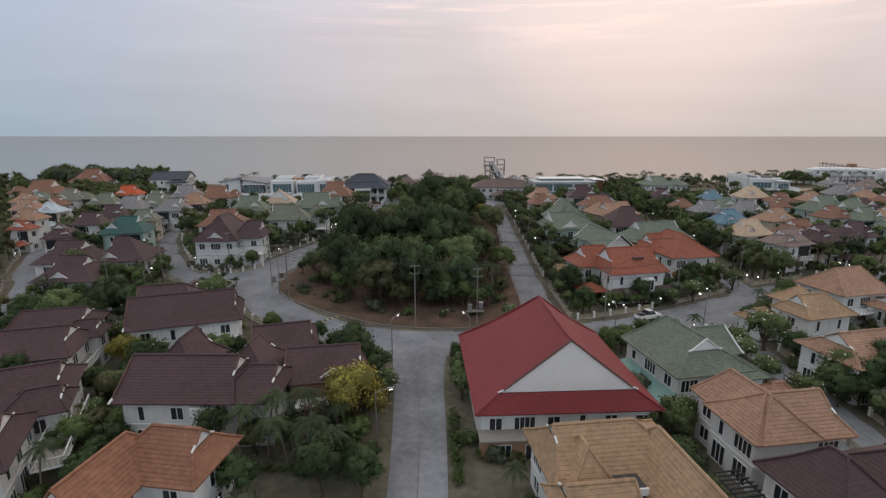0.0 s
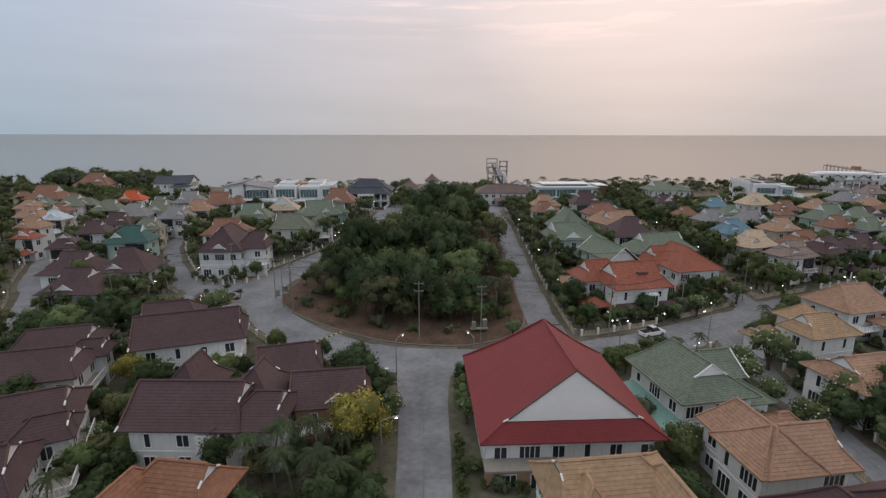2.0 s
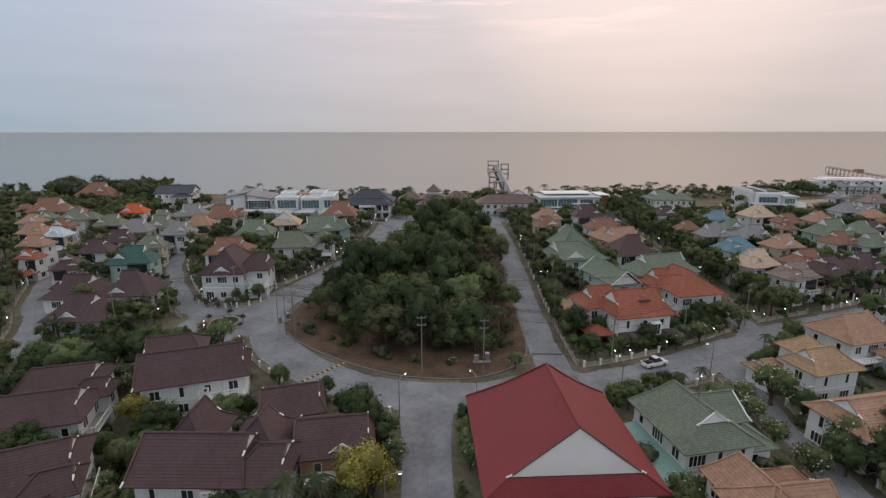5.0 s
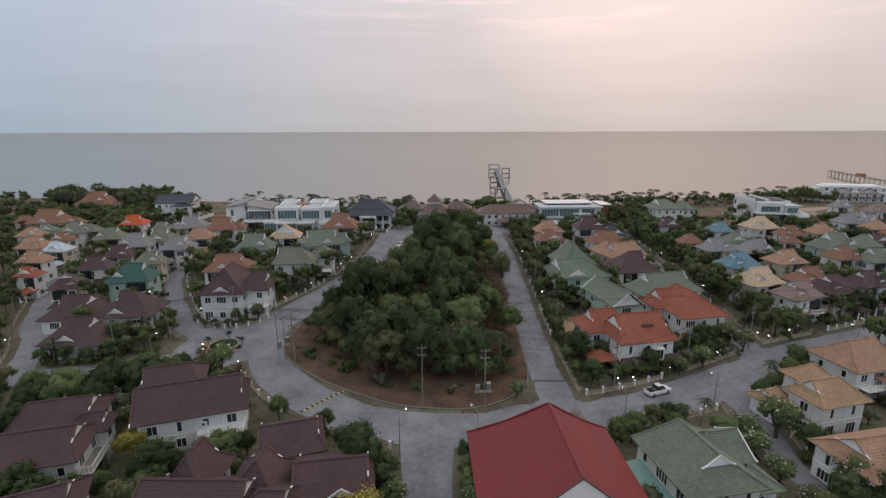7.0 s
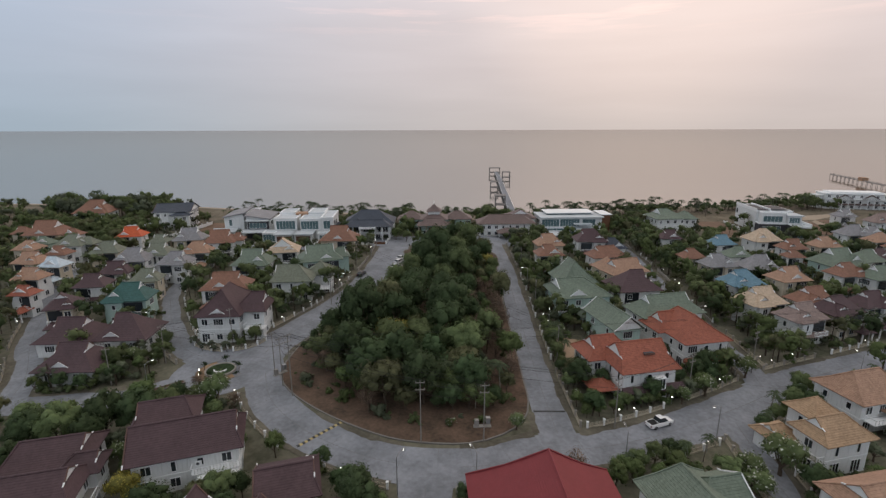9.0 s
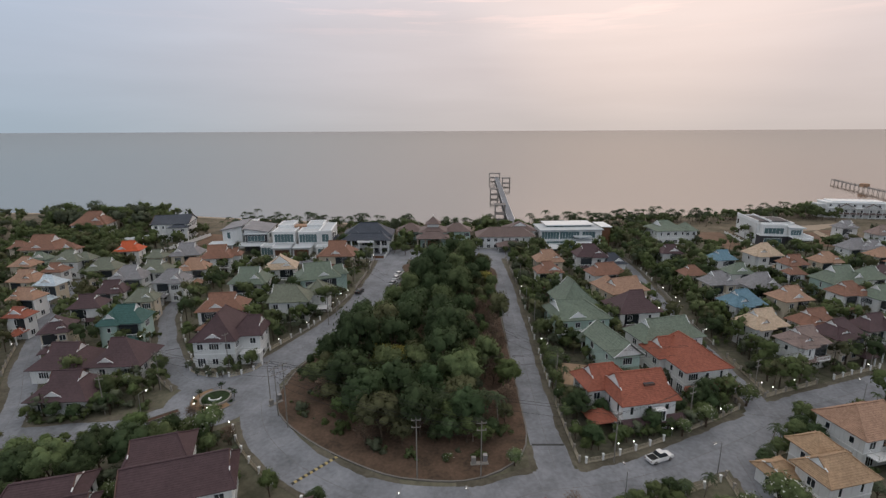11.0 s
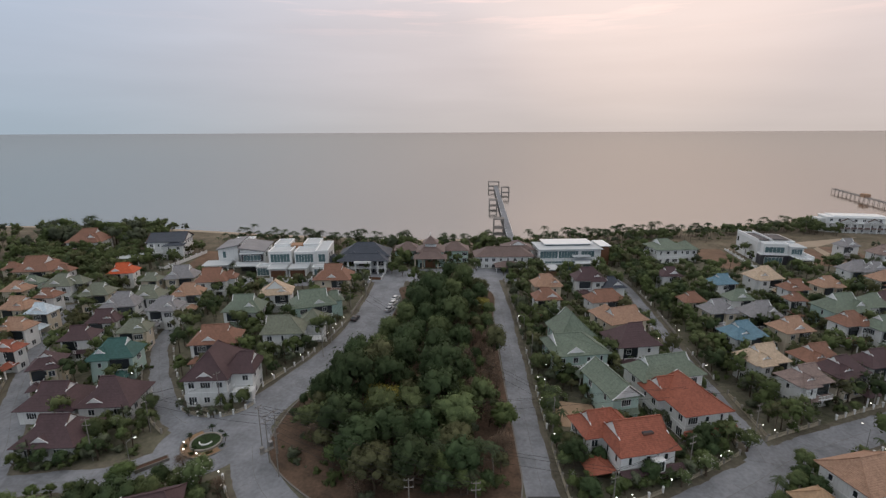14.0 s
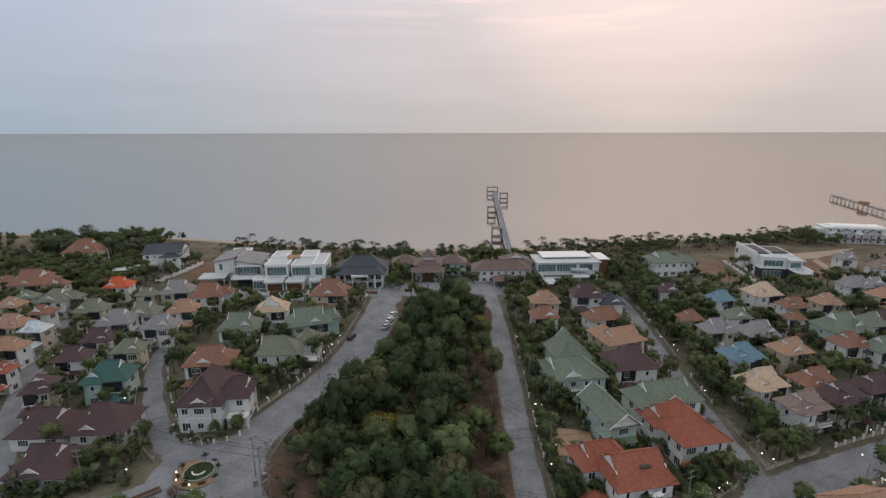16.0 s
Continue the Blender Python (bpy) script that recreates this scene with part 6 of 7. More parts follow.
def shrub_mesh(seed, r, h, clumps, per, size, mats, k2=None, share2=0.0):
    rng = np.random.default_rng(seed)
    g = Geo()
    centres = [np.array((rng.normal() * r * 0.4, rng.normal() * r * 0.4, h * rng.uniform(0.2, 0.8))) for _ in range(clumps)]
    leaf_cloud(g, centres, [r * rng.uniform(0.3, 0.55) for _ in centres], per, size, rng, 0, 0.8, k2, share2)
    for i in range(4):
        a = i * 1.57 + rng.random()
        g.tube([(0, 0, -0.3), (math.cos(a) * r * 0.35, math.sin(a) * r * 0.35, h * 0.5)], [0.05, 0.02], 4, k=len(mats) - 1)
    g.n += [(0, 0, 1)] * (len(g.v) - len(g.n))
    return g.mesh("shrub", mats)


PROTO = {
    "broad": [tree_meshes(20 + i, 9.0, 3.6 + 0.4 * (i % 3), 28, 60, 0.205, [(LEAF_D, LEAF_D, LEAF, LEAF_D, LEAF_B)[i]], low=0.2) for i in range(5)],
    "light": [tree_meshes(40 + i, 7.0, 2.9, 24, 64, 0.16, [LEAF_L]) for i in range(3)],
    "grey": [tree_meshes(50 + i, 5.0, 2.4, 18, 40, 0.14, [LEAF_G], core=0.62) for i in range(3)],
    "near": [tree_meshes(60 + i, 8.0, 3.4, 28, 76, 0.16, [(LEAF_D, LEAF_D, LEAF)[i]]) for i in range(3)],
    "yellow": [tree_meshes(70, 7.0, 3.2, 36, 150, 0.15, [LEAF_Y, FLOWER_Y], 1, 0.5, core=0.7)],
    "frangipani": [tree_meshes(80 + i, 4.5, 2.4, 22, 56, 0.13, [LEAF, FLOWER_W], 1, 0.10, core=0.55) for i in range(2)],
    "dry": [tree_meshes(90 + i, 6.5, 2.6, 24, 60, 0.11, [DRY], core=0.0) for i in range(2)],
    "far_broad": [tree_meshes(140 + i, 9.0, 3.7 + 0.4 * (i % 3), 24, 54, 0.24, [(LEAF, LEAF_D, LEAF_B)[i % 3]], low=0.22) for i in range(5)],
    "far_light": [tree_meshes(150 + i, 7.0, 2.9, 24, 52, 0.19, [LEAF_L]) for i in range(3)],
    "far_grey": [tree_meshes(160 + i, 5.0, 2.4, 14, 34, 0.16, [LEAF_G]) for i in range(2)],
    "cone": [tree_meshes(95, 5.0, 1.3, 30, 50, 0.15, [LEAF], low=0.12)],
}
PALMS = [palm_meshes(100 + i, 6.0 + i, 20, 3.0) for i in range(4)]
FAR_PALMS = [palm_meshes(110 + i, 5.2 + 0.8 * i, 16, 2.9) for i in range(4)]
SHRUBS = [shrub_mesh(120 + i, 1.3, 1.7, 9, 44, 0.14, [m, BARK]) for i, m in enumerate((LEAF, LEAF, LEAF_L, LEAF_G))] + [shrub_mesh(130, 1.3, 1.7, 9, 44, 0.13, [LEAF, FLOWER_W, BARK], 1, 0.10)]
TREE_LABEL = {"broad": "dark green broad-crowned tree with uneven foliage", "light": "bright green leafy garden tree", "grey": "small grey-green garden tree", "near": "dense dark green garden tree beside the road", "yellow": "tree in full yellow blossom beside the road", "frangipani": "low frangipani tree with white flowers", "dry": "thin brown half-bare tree", "cone": "narrow clipped conical garden tree"}


LATE = []          # trees too far off to stand alone


def tree(kind, x, y, scale=1.0, rnd=random, name="tree", group="trees of the estate"):
    if y > 106 and kind in ("broad", "light", "grey", "near"):
        LATE.append(("broad" if kind == "near" else kind, x, y, scale))
        return None
    wide = 1.04 if scale < 0.75 else 1.0
    trunk, crown = rnd.choice(PROTO["far_" + kind if y > 135 and "far_" + kind in PROTO else kind])
    m = Matrix.Translation((x, y, gz(x, y))) @ Matrix.Rotation(rnd.uniform(0, 6.28), 4, "Z") @ Matrix.Diagonal((scale * wide * rnd.uniform(0.9, 1.15), scale * wide * rnd.uniform(0.9, 1.15), scale * rnd.uniform(0.95, 1.15), 1))
    t = single(name, trunk, None, TREE_LABEL[kind], "tree", m, group)
    part("crown", crown, None, t)
    return t


def palm(x, y, scale=1.0, rnd=random, group="palms of the estate"):
    trunk, crown = rnd.choice(PALMS)
    t = single("palm_tree", trunk, None, "slender palm with drooping dark fronds", "palm tree", Matrix.Translation((x, y, gz(x, y))) @ Matrix.Rotation(rnd.uniform(0, 6.28), 4, "Z") @ Matrix.Scale(scale, 4), group)
    part("crown", crown, None, t)


def shrub(x, y, scale=1.0, rnd=random, which=None):
    me = SHRUBS[which] if which is not None else rnd.choice(SHRUBS)
    single("shrub", me, None, "leafy green garden shrub with white blossom" if me is SHRUBS[4] else "leafy green garden shrub", "shrub", Matrix.Translation((x, y, gz(x, y))) @ Matrix.Rotation(rnd.uniform(0, 6.28), 4, "Z") @ Matrix.Diagonal((scale, scale, scale * rnd.uniform(0.7, 1.3), 1)), "garden shrubs")


veg = random.Random(5)
YARD = ((-78.1, 107.4, 0.6), (-74.7, 107.0, 0.65), (-73.5, 111.0, 0.5), (-70.4, 109.6, 0.6), (-69.5, 114.5, 0.5), (-69.0, 117.6, 0.5), (-74.5, 103.4, 0.5), (-76.9, 99.6, 0.45), (-81.5, 99.4, 0.45), (-86.5, 99.0, 0.5), (-71.5, 102.2, 0.5), (-68.5, 106.0, 0.55), (-62.4, 93.5, 0.5), (-72.5, 106.0, 0.4), (-67.0, 110.5, 0.45))
# the wood in the park
placed, WOOD = [], []
WEST = [(80, -31.0), (109, -37.0), (119, -35.6), (129, -31.5), (138.5, -26.2), (150, -21.8), (165, -18.3), (185, -15.6), (200, -15.4)]


def from_west(x, y):
    """Distance from the park's western kerb."""
    for (ya, xa), (yb, xb) in zip(WEST, WEST[1:]):
        if ya <= y <= yb:
            return x - xa - (xb - xa) * (y - ya) / (yb - ya)
    return 0.0


def in_wood(x, y, edge_gap=5.0):
    if not all(inside(x + a, y + c, ISLAND) for a, c in ((0, 0), (-edge_gap, 0), (-edge_gap * 0.7, edge_gap * 0.6), (2.0, 0))):
        return False
    edge = min(math.hypot(x - a, y - b) for a, b in ISLAND)
    if y < 112 and (edge < 4.5 or x < -32.5 + (112 - y) * 0.7):
        return False
    return y > 88.5


for tall, gap, count in ((True, 6.4, 2500), (False, 2.9, 7000)):
    for tries in range(count):
        x, y = veg.uniform(-38, 16), veg.uniform(80, 199)
        if not in_wood(x, y, 7.5 if tall else 2.4) or any(math.hypot(x - a, y - b) < (gap if tall or r > 1 else 2.8) for a, b, r in placed if abs(y - b) < 8):
            continue
        if not tall and noise.noise((x * 0.09, y * 0.09, 4.0)) < -0.28:
            continue
        kind = "dry" if (x > 6 and 95 < y < 150 and veg.random() < 0.5) else veg.choices(("broad", "light", "grey", "dry"), (8, 2.4, 0.6, 0.7) if not tall else (8, 1, 0, 0))[0]
        sc = veg.uniform(0.95, 1.3) if tall else {"broad": veg.uniform(0.45, 0.72), "light": veg.uniform(0.65, 1.0), "grey": 1.0, "dry": veg.uniform(0.8, 1.1)}[kind]
        if x > 5:
            sc *= 0.8
        if y > 191:
            continue
        if y > 160 and x < -9:
            sc *= 0.8
        elif 168 < y and x < 9:
            sc *= 1.15
        if y > 104:
            sc = min(sc, from_west(x, y) / {"broad": 9.4, "light": 7.6, "grey": 6.0, "dry": 7.0}[kind] * (1.35 if y > 165 else 1.0))
            if sc < 0.3:
                continue
        placed.append((x, y, sc))
        if y > 112:
            WOOD.append((kind, x, y, sc))
        else:
            tree(kind, x, y, sc, veg, group="trees of the park wood")
for x, y in ((2, 93), (5, 90), (7.5, 97), (10, 93), (-1, 96)):
    palm(x, y, 0.85, veg, "palms at the park's edge")
for x, y, w in ((-24, 96, 2), (-20, 93, 2), (-13, 88, 3), (-6, 86, 1), (0, 85, 4), (6, 86, 2), (11, 92, 1), (12, 100, 3), (13, 110, 2), (13.5, 122, 1), (-30, 101, 3), (-28, 106, 2), (13, 135, 2), (13.5, 150, 0)):
    shrub(x, y, veg.uniform(0.8, 1.5), veg, w)
for k in range(80):
    x, y = veg.uniform(-36, 13), veg.uniform(82, 114)
    if all(inside(x + a, y + c, ISLAND) for a, c in ((0, 0), (-2, 0), (2, 0), (0, -2))) and not in_wood(x, y):
        shrub(x, y, veg.uniform(0.3, 0.75), veg, veg.choice((0, 1, 1, 3)))
for x, y in ((24.6, 110), (25.2, 114), (24.4, 117.5)):
    palm(x, y, 0.7, veg, "garden palms")
tree("yellow", 13.6, 172, 0.85, veg)
for x, y in ((-14.8, 115.4), (-11.6, 114.2)):
    tree("yellow", x, y, 1.1, veg, group="trees of the park wood")
tree("frangipani", -29.6, 118.4, 1.05, veg)
tree("frangipani", -30.8, 121.6, 0.9, veg)

# hedge and shrubs before the low maroon houses
for x, y in ((-89.7, 99.0), (-86.6, 97.6), (-84.4, 97.2), (-83.5, 98.3), (-81.2, 98.6), (-79.6, 99.7), (-78.1, 100.8), (-76.3, 101.9), (-74.4, 103.4), (-72.0, 104.5), (-89.8, 100.5), (-85.8, 99.7)):
    if not taken(x, y, 0.4) and not on_road(x, y, 0.3):
        shrub(x, y, veg.uniform(0.95, 1.35), veg, veg.choice((0, 1, 3, 4)))

# trees that stand out near the roads
tree("yellow", -10.3, 50.0, 1.2, veg)
tree("light", -9.4, 47.0, 0.55, veg)
tree("frangipani", -7.6, 57.4, 0.95, veg)
tree("near", -7.3, 42.9, 0.42, veg)
tree("near", 26.5, 48.9, 0.55, veg)
tree("near", -12.4, 63.0, 1.0, veg)
tree("near", -9.0, 60.5, 0.7, veg)
tree("yellow", -47.0, 67.4, 0.8, veg)
for x, y, s in ((-60.5, 57.6, 0.8), (-56.5, 58.6, 0.78), (-64.5, 56.8, 0.8)):
    tree("near", x, y, s, veg)
tree("light", -28.5, 77.0, 0.62, veg)
tree("near", -9.2, 53, 0.5, veg)
tree("near", -7.6, 56, 0.55, veg)
for x, y, s in ((-18.4, 45.6, 0.85), (-13.4, 46.2, 0.8), (-21.2, 45.2, 0.7), (-10.9, 43.3, 0.75), (-13.9, 43.7, 0.85), (-16.0, 44.2, 0.8), (-11.8, 41.0, 0.7)):
    palm(x, y, s, veg, "garden palms")
tree("near", 2.6, 62, 0.55, veg)
tree("near", 2.3, 65.5, 0.5, veg)
tree("frangipani", 2.5, 57, 0.75, veg)
tree("near", 2.4, 59.5, 0.5, veg)
tree("cone", 22.7, 48.5, 0.95, veg)
for x, y, s in ((25, 70.5, 0.62), (28, 71.5, 0.6), (31.5, 71, 0.55), (35, 73, 0.7)):
    tree("light", x, y, s, veg)
for x, y, s in ((38, 75, 0.55), (41.5, 77, 0.5), (56.6, 86.0, 0.5), (60.6, 90.4, 0.55), (58.6, 88.2, 0.45), (63.2, 91.6, 0.42)):
    palm(x, y, s, veg, "garden palms")
for x, y, s in ((46.2, 73, 1.1), (45.2, 69.5, 1.0), (52.2, 74.2, 1.4), (45.6, 63.5, 0.9), (46.4, 57, 1.0), (54.4, 60.6, 1.5), (60, 60, 0.9)):
    tree("frangipani", x, y, s, veg)
for x, y, s in ((66.4, 92.6, 0.55), (68.6, 95.0, 0.5), (71.4, 97.6, 0.62), (64.4, 91.0, 0.4), (55.2, 84.4, 0.42), (54.2, 69.6, 0.6), (52.6, 60.6, 0.62), (55.4, 58.4, 0.75), (51.2, 57.4, 0.6), (49.6, 58.8, 0.45), (57.4, 56.8, 0.8), (58.4, 60.4, 0.95), (61, 56, 0.9), (64, 58, 0.9)):
    tree("near", x, y, s, veg)
for x, y, s in ((-33, 67, 0.6), (-36, 64, 0.55), (-31, 63.5, 0.5), (-27.5, 61.5, 0.5), (-39.5, 60, 0.65), (-36.6, 55.5, 0.5), (-35.8, 48.5, 0.45), (-35.6, 44, 0.45), (-61, 84, 1.05), (-55.5, 85, 1.1), (-51, 86.5, 0.95), (-66, 80, 1.0), (-60, 79, 0.9), (-68, 72, 0.9), (-71, 79, 1.0), (-75, 84, 0.9), (-79, 78, 0.9), (-47, 60.5, 0.5), (-43, 58, 0.5), (-38.5, 57, 0.6), (-40.5, 63.5, 0.6)):
    tree(veg.choice(("near", "broad")), x, y, s, veg)
for x, y, s in ((-53, 57.5, 0.7), (-57.5, 56.5, 0.75), (-49.5, 58.5, 0.65), (-62, 56, 0.8), (-36.4, 50.5, 0.5), (-35.2, 46.5, 0.5), (-35.4, 41.5, 0.5), (-36.8, 53.5, 0.5), (-39, 58, 0.6), (53.6, 53, 0.6), (56.5, 50.5, 0.55), (60, 51.5, 0.6), (53.4, 57, 0.55), (63, 52.5, 0.6), (66, 58, 0.6), (-13.5, 49.5, 0.5), (-16.5, 47, 0.5), (-11.5, 44.5, 0.5), (-9.2, 42.6, 0.42), (-9.6, 52.5, 0.42)):
    tree("near", x, y, s, veg)
tree("dry", -50.6, 96.4, 0.75, veg)
tree("frangipani", -45.0, 92.2, 1.35, veg)
tree("frangipani", -47.6, 94.0, 1.0, veg)
tree("light", -60.4, 93.8, 0.8, veg)
for x, y in ((-76.2, 91.0), (-73.0, 91.6), (-69.6, 91.8)):
    tree("light", x, y, 0.4, veg)

for x, y, s in ((-59.5, 116.0, 0.42), (-56.5, 115.4, 0.4), (-53.2, 115.2, 0.5), (-50.0, 116.6, 0.42), (-47.8, 119.0, 0.5), (-62.8, 118.6, 0.5), (-63.4, 123.5, 0.6), (-63.5, 129.0, 0.7), (-58.0, 117.2, 0.45), (-54.6, 117.0, 0.42), (-48.4, 121.4, 0.55)):
    tree(veg.choice(("grey", "light", "near")), x, y, s, veg)
for x, y, s in YARD:
    if not taken(x, y, 0.8):
        tree(veg.choice(("near", "near", "light")), x, y, s, veg)
for k in range(22):
    y = 128 + 4.4 * k
    tree(veg.choice(("broad", "light", "broad")), 26.5 + veg.uniform(-1.5, 1.5), y, veg.uniform(0.45, 0.7), veg, group="trees along the road")

for x, y, s in ((-46, 90, 0.5), (-43.5, 88, 0.5), (-49.5, 91.5, 0.5), (-53, 89.5, 0.55), (-41, 90.5, 0.4), (-38.5, 87.5, 0.4)):
    tree(veg.choice(("near", "light", "grey")), x, y, s, veg)
for x, y, s in ((64.2, 104.4, 1.0), (51.6, 96.6, 1.0), (45.5, 93.4, 0.8)):
    tree("frangipani", x, y, s, veg)
for x, y, s in ((73.4, 96.2, 0.5), (60.5, 88.4, 0.5), (57.0, 86.0, 0.42), (64.5, 91.0, 0.45), (68.5, 93.6, 0.45), (28, 93.5, 0.42), (33, 91.5, 0.4), (38.5, 92.5, 0.38), (25.5, 98, 0.42), (25.8, 103.5, 0.45), (47.5, 100.5, 0.45), (61, 106.5, 0.5), (63.5, 111.5, 0.5)):
    tree(veg.choice(("near", "light")), x, y, s, veg)

# planting inside the fences along the front road and the park's eastern road
for x, y, s in ((25.5, 88.0, 0.4), (28.0, 88.6, 0.45), (31.0, 89.6, 0.42), (34.0, 91.0, 0.45), (37.0, 92.0, 0.38), (40.0, 93.2, 0.45), (43.0, 94.6, 0.5), (46.0, 96.0, 0.48), (49.0, 97.6, 0.5), (52.0, 99.4, 0.55), (55.0, 101.4, 0.5), (58.0, 103.6, 0.55), (29.5, 74.2, 0.5), (32.7, 75.4, 0.52), (35.7, 76.4, 0.5), (38.4, 77.4, 0.45), (27.0, 73.0, 0.5)):
    tree(veg.choice(("near", "light", "light")), x, y, s, veg)
for k in range(5):
    tree(veg.choice(("near", "light", "frangipani")), 24.2 + veg.uniform(-0.3, 1.0), 91.5 + 3.0 * k, veg.uniform(0.36, 0.5), veg)
for k in range(9):
    tree(veg.choice(("near", "light")), 24.4 + veg.uniform(-0.3, 1.2), 106.5 + 2.6 * k, veg.uniform(0.38, 0.55), veg)

# clipped hedges and low walls beside the entry road
def hedge(x0, y0, x1, y1, w, h, rnd):
    n = int(math.hypot(x1 - x0, y1 - y0) * 120)
    g = Geo()
    rng = np.random.default_rng(int(abs(x0) * 10 + y0))
    dx, dy = x1 - x0, y1 - y0
    L = math.hypot(dx, dy)
    nx, ny = -dy / L, dx / L
    cs = []
    for i in range(n // 12):
        u, v = rnd.random(), rnd.uniform(-0.5, 0.5) * w
        x, y = x0 + dx * u + nx * v, y0 + dy * u + ny * v
        cs.append((x, y, gz(x, y) + rnd.uniform(0.1, h - 0.1)))
    leaf_cloud(g, cs, [0.25] * len(cs), 14, 0.1, rng)
    single("hedge", g, LEAF_L, "clipped light green garden hedge", "hedge", group="hedges")


hedge(1.6, 41, 1.3, 54, 1.2, 1.2, veg)
hedge(3.4, 45.2, 8.5, 44.4, 1.2, 1.1, veg)
hedge(-19.5, 43.6, -13.0, 43.2, 0.9, 0.9, veg)

# palms and trees along the beach
BEACH, BUSH = [], []
for i in range(300):
    x = -124 + 1.15 * i + veg.uniform(-1, 1)
    y = coast_y(x) - veg.uniform(6, 26)
    if -16 < x < -2 or 14 < x < 45 or taken(x, y, 1) or (x > 112 and veg.random() < 0.5):
        continue
    if veg.random() < 0.62:
        BEACH.append((x, y, veg.uniform(0.5, 0.9)))
    elif x < 0 or x > 75:
        BUSH.append((x, y, veg.uniform(0.3, 0.62)))
for x, y, sc in BEACH[::2]:
    palm(x, y, sc, veg, "palms along the beach")
for i in range(7):
    tree("broad", 15 + 2.6 * i + veg.uniform(-1, 1), 262 + veg.uniform(-4, 6), veg.uniform(0.75, 1.05), veg, group="trees along the beach")
for x, y, sc in ((-22, 262, 0.9), (-27, 260, 0.8), (-18, 264, 0.7), (37, 262, 0.9), (40, 258, 0.7), (-20, 222, 0.75), (-23, 218, 0.6), (-18, 214, 0.6), (14, 222, 0.6), (34, 222, 0.6), (30, 218, 0.55)):
    tree("broad", x, y, sc, veg, group="trees along the beach")
palm(-208, 300, 1.6, veg)

# gardens between the houses
spots, CELLS = [], {}


def keep(x, y):
    spots.append((x, y))
    CELLS.setdefault((int(x // 4), int(y // 4)), []).append((x, y))


def free(x, y, gap, margin=0.4):
    if on_road(x, y, 1.7) or taken(x, y, margin) or inside(x, y, ISLAND):
        return False
    if -36 < x < -21 and 69 < y < 80 or 1 < x < 11 and 38 < y < 47:
        return False
    if any(min(p[0] for p in q) < x < max(p[0] for p in q) and min(p[1] for p in q) < y < max(p[1] for p in q) for q in PLOTS):
        return False
    cx, cy = int(x // 4), int(y // 4)
    return all(abs(x - a) > gap or abs(y - b) > gap for i in (-1, 0, 1) for j in (-1, 0, 1) for a, b in CELLS.get((cx + i, cy + j), ()))


def scatter(kind, x, y):
    if kind == "shrub":
        shrub(x, y, veg.uniform(0.7, 1.5), veg)
    elif kind == "palm":
        palm(x, y, veg.uniform(0.4, 0.65), veg)
    else:
        tree(kind, x, y, {"broad": veg.uniform(0.4, 0.7), "light": veg.uniform(0.4, 0.75), "grey": veg.uniform(0.6, 1.0), "frangipani": veg.uniform(0.6, 1.0), "dry": veg.uniform(0.6, 0.9)}[kind], veg)


KINDS = ("shrub", "broad", "light", "grey", "frangipani", "palm", "dry")
for tries in range(2600):
    x, y = veg.uniform(-105, 105), veg.uniform(34, 128)
    if abs(x) > 22 + y * 0.95 or not free(x, y, 2.1):
        continue
    keep(x, y)
    scatter(veg.choices(KINDS, (6, 4.2, 1.6, 1.8, 1.6, 0.9, 0.6))[0], x, y)
    if len(spots) > 250:
        break


class Mass:
    """Greenery too far off to tell apart, gathered into one mesh."""

    def __init__(self):
        self.v, self.f, self.k, self.n, self.cache, self.nrm = [], [], [], 0, {}, []

    def add(self, meshes, kinds, x, y, scale, wide=1.04, tall=1.0):
        a, sz = veg.uniform(0, 6.28), scale * veg.uniform(0.9, 1.2) * tall
        scale *= wide
        c, s = math.cos(a), math.sin(a)
        for me, kk in zip(meshes, kinds):
            if me.name not in self.cache:
                co = np.empty(len(me.vertices) * 3)
                me.vertices.foreach_get("co", co)
                nn = np.zeros((len(me.vertices), 3))
                idx = np.empty(len(me.loops), int)
                me.loops.foreach_get("vertex_index", idx)
                cn = np.empty(len(me.loops) * 3)
                me.corner_normals.foreach_get("vector", cn)
                nn[idx] = cn.reshape(-1, 3)
                self.cache[me.name] = (co.reshape(-1, 3), [tuple(p.vertices) for p in me.polygons], nn)
            co, faces, nn = self.cache[me.name]
            self.nrm.append(np.stack((nn[:, 0] * c - nn[:, 1] * s, nn[:, 0] * s + nn[:, 1] * c, nn[:, 2]), 1))
            q = np.stack(((co[:, 0] * c - co[:, 1] * s) * scale + x, (co[:, 0] * s + co[:, 1] * c) * scale + y, co[:, 2] * sz + gz(x, y)), 1)
            base = self.n
            self.v.append(q)
            self.n += len(q)
            self.f += [tuple(i + base for i in f) for f in faces]
            self.k += [kk] * len(faces)


mass = Mass()
spots = []
MASS_MATS = [LEAF, LEAF_L, LEAF_G, BARK, LEAF_P, PALM_BARK, DRY, LEAF_D, LEAF_B]
LITE = {"broad": [tree_meshes(240 + i, 9.0, 4.1, 8, 20, 0.36, [LEAF]) for i in range(5)], "light": [tree_meshes(250 + i, 7.0, 3.3, 8, 18, 0.32, [LEAF_L]) for i in range(4)], "grey": [tree_meshes(260 + i, 5.0, 2.6, 7, 16, 0.23, [LEAF_G]) for i in range(4)]}
STEM = Geo().tube([(0, 0, -0.5), (0.1, 0.05, 5.5)], [0.2, 0.1], 4, cap=False).mesh("stem", BARK)
LITE = {k: [(STEM, c) for t, c in v] for k, v in LITE.items()}
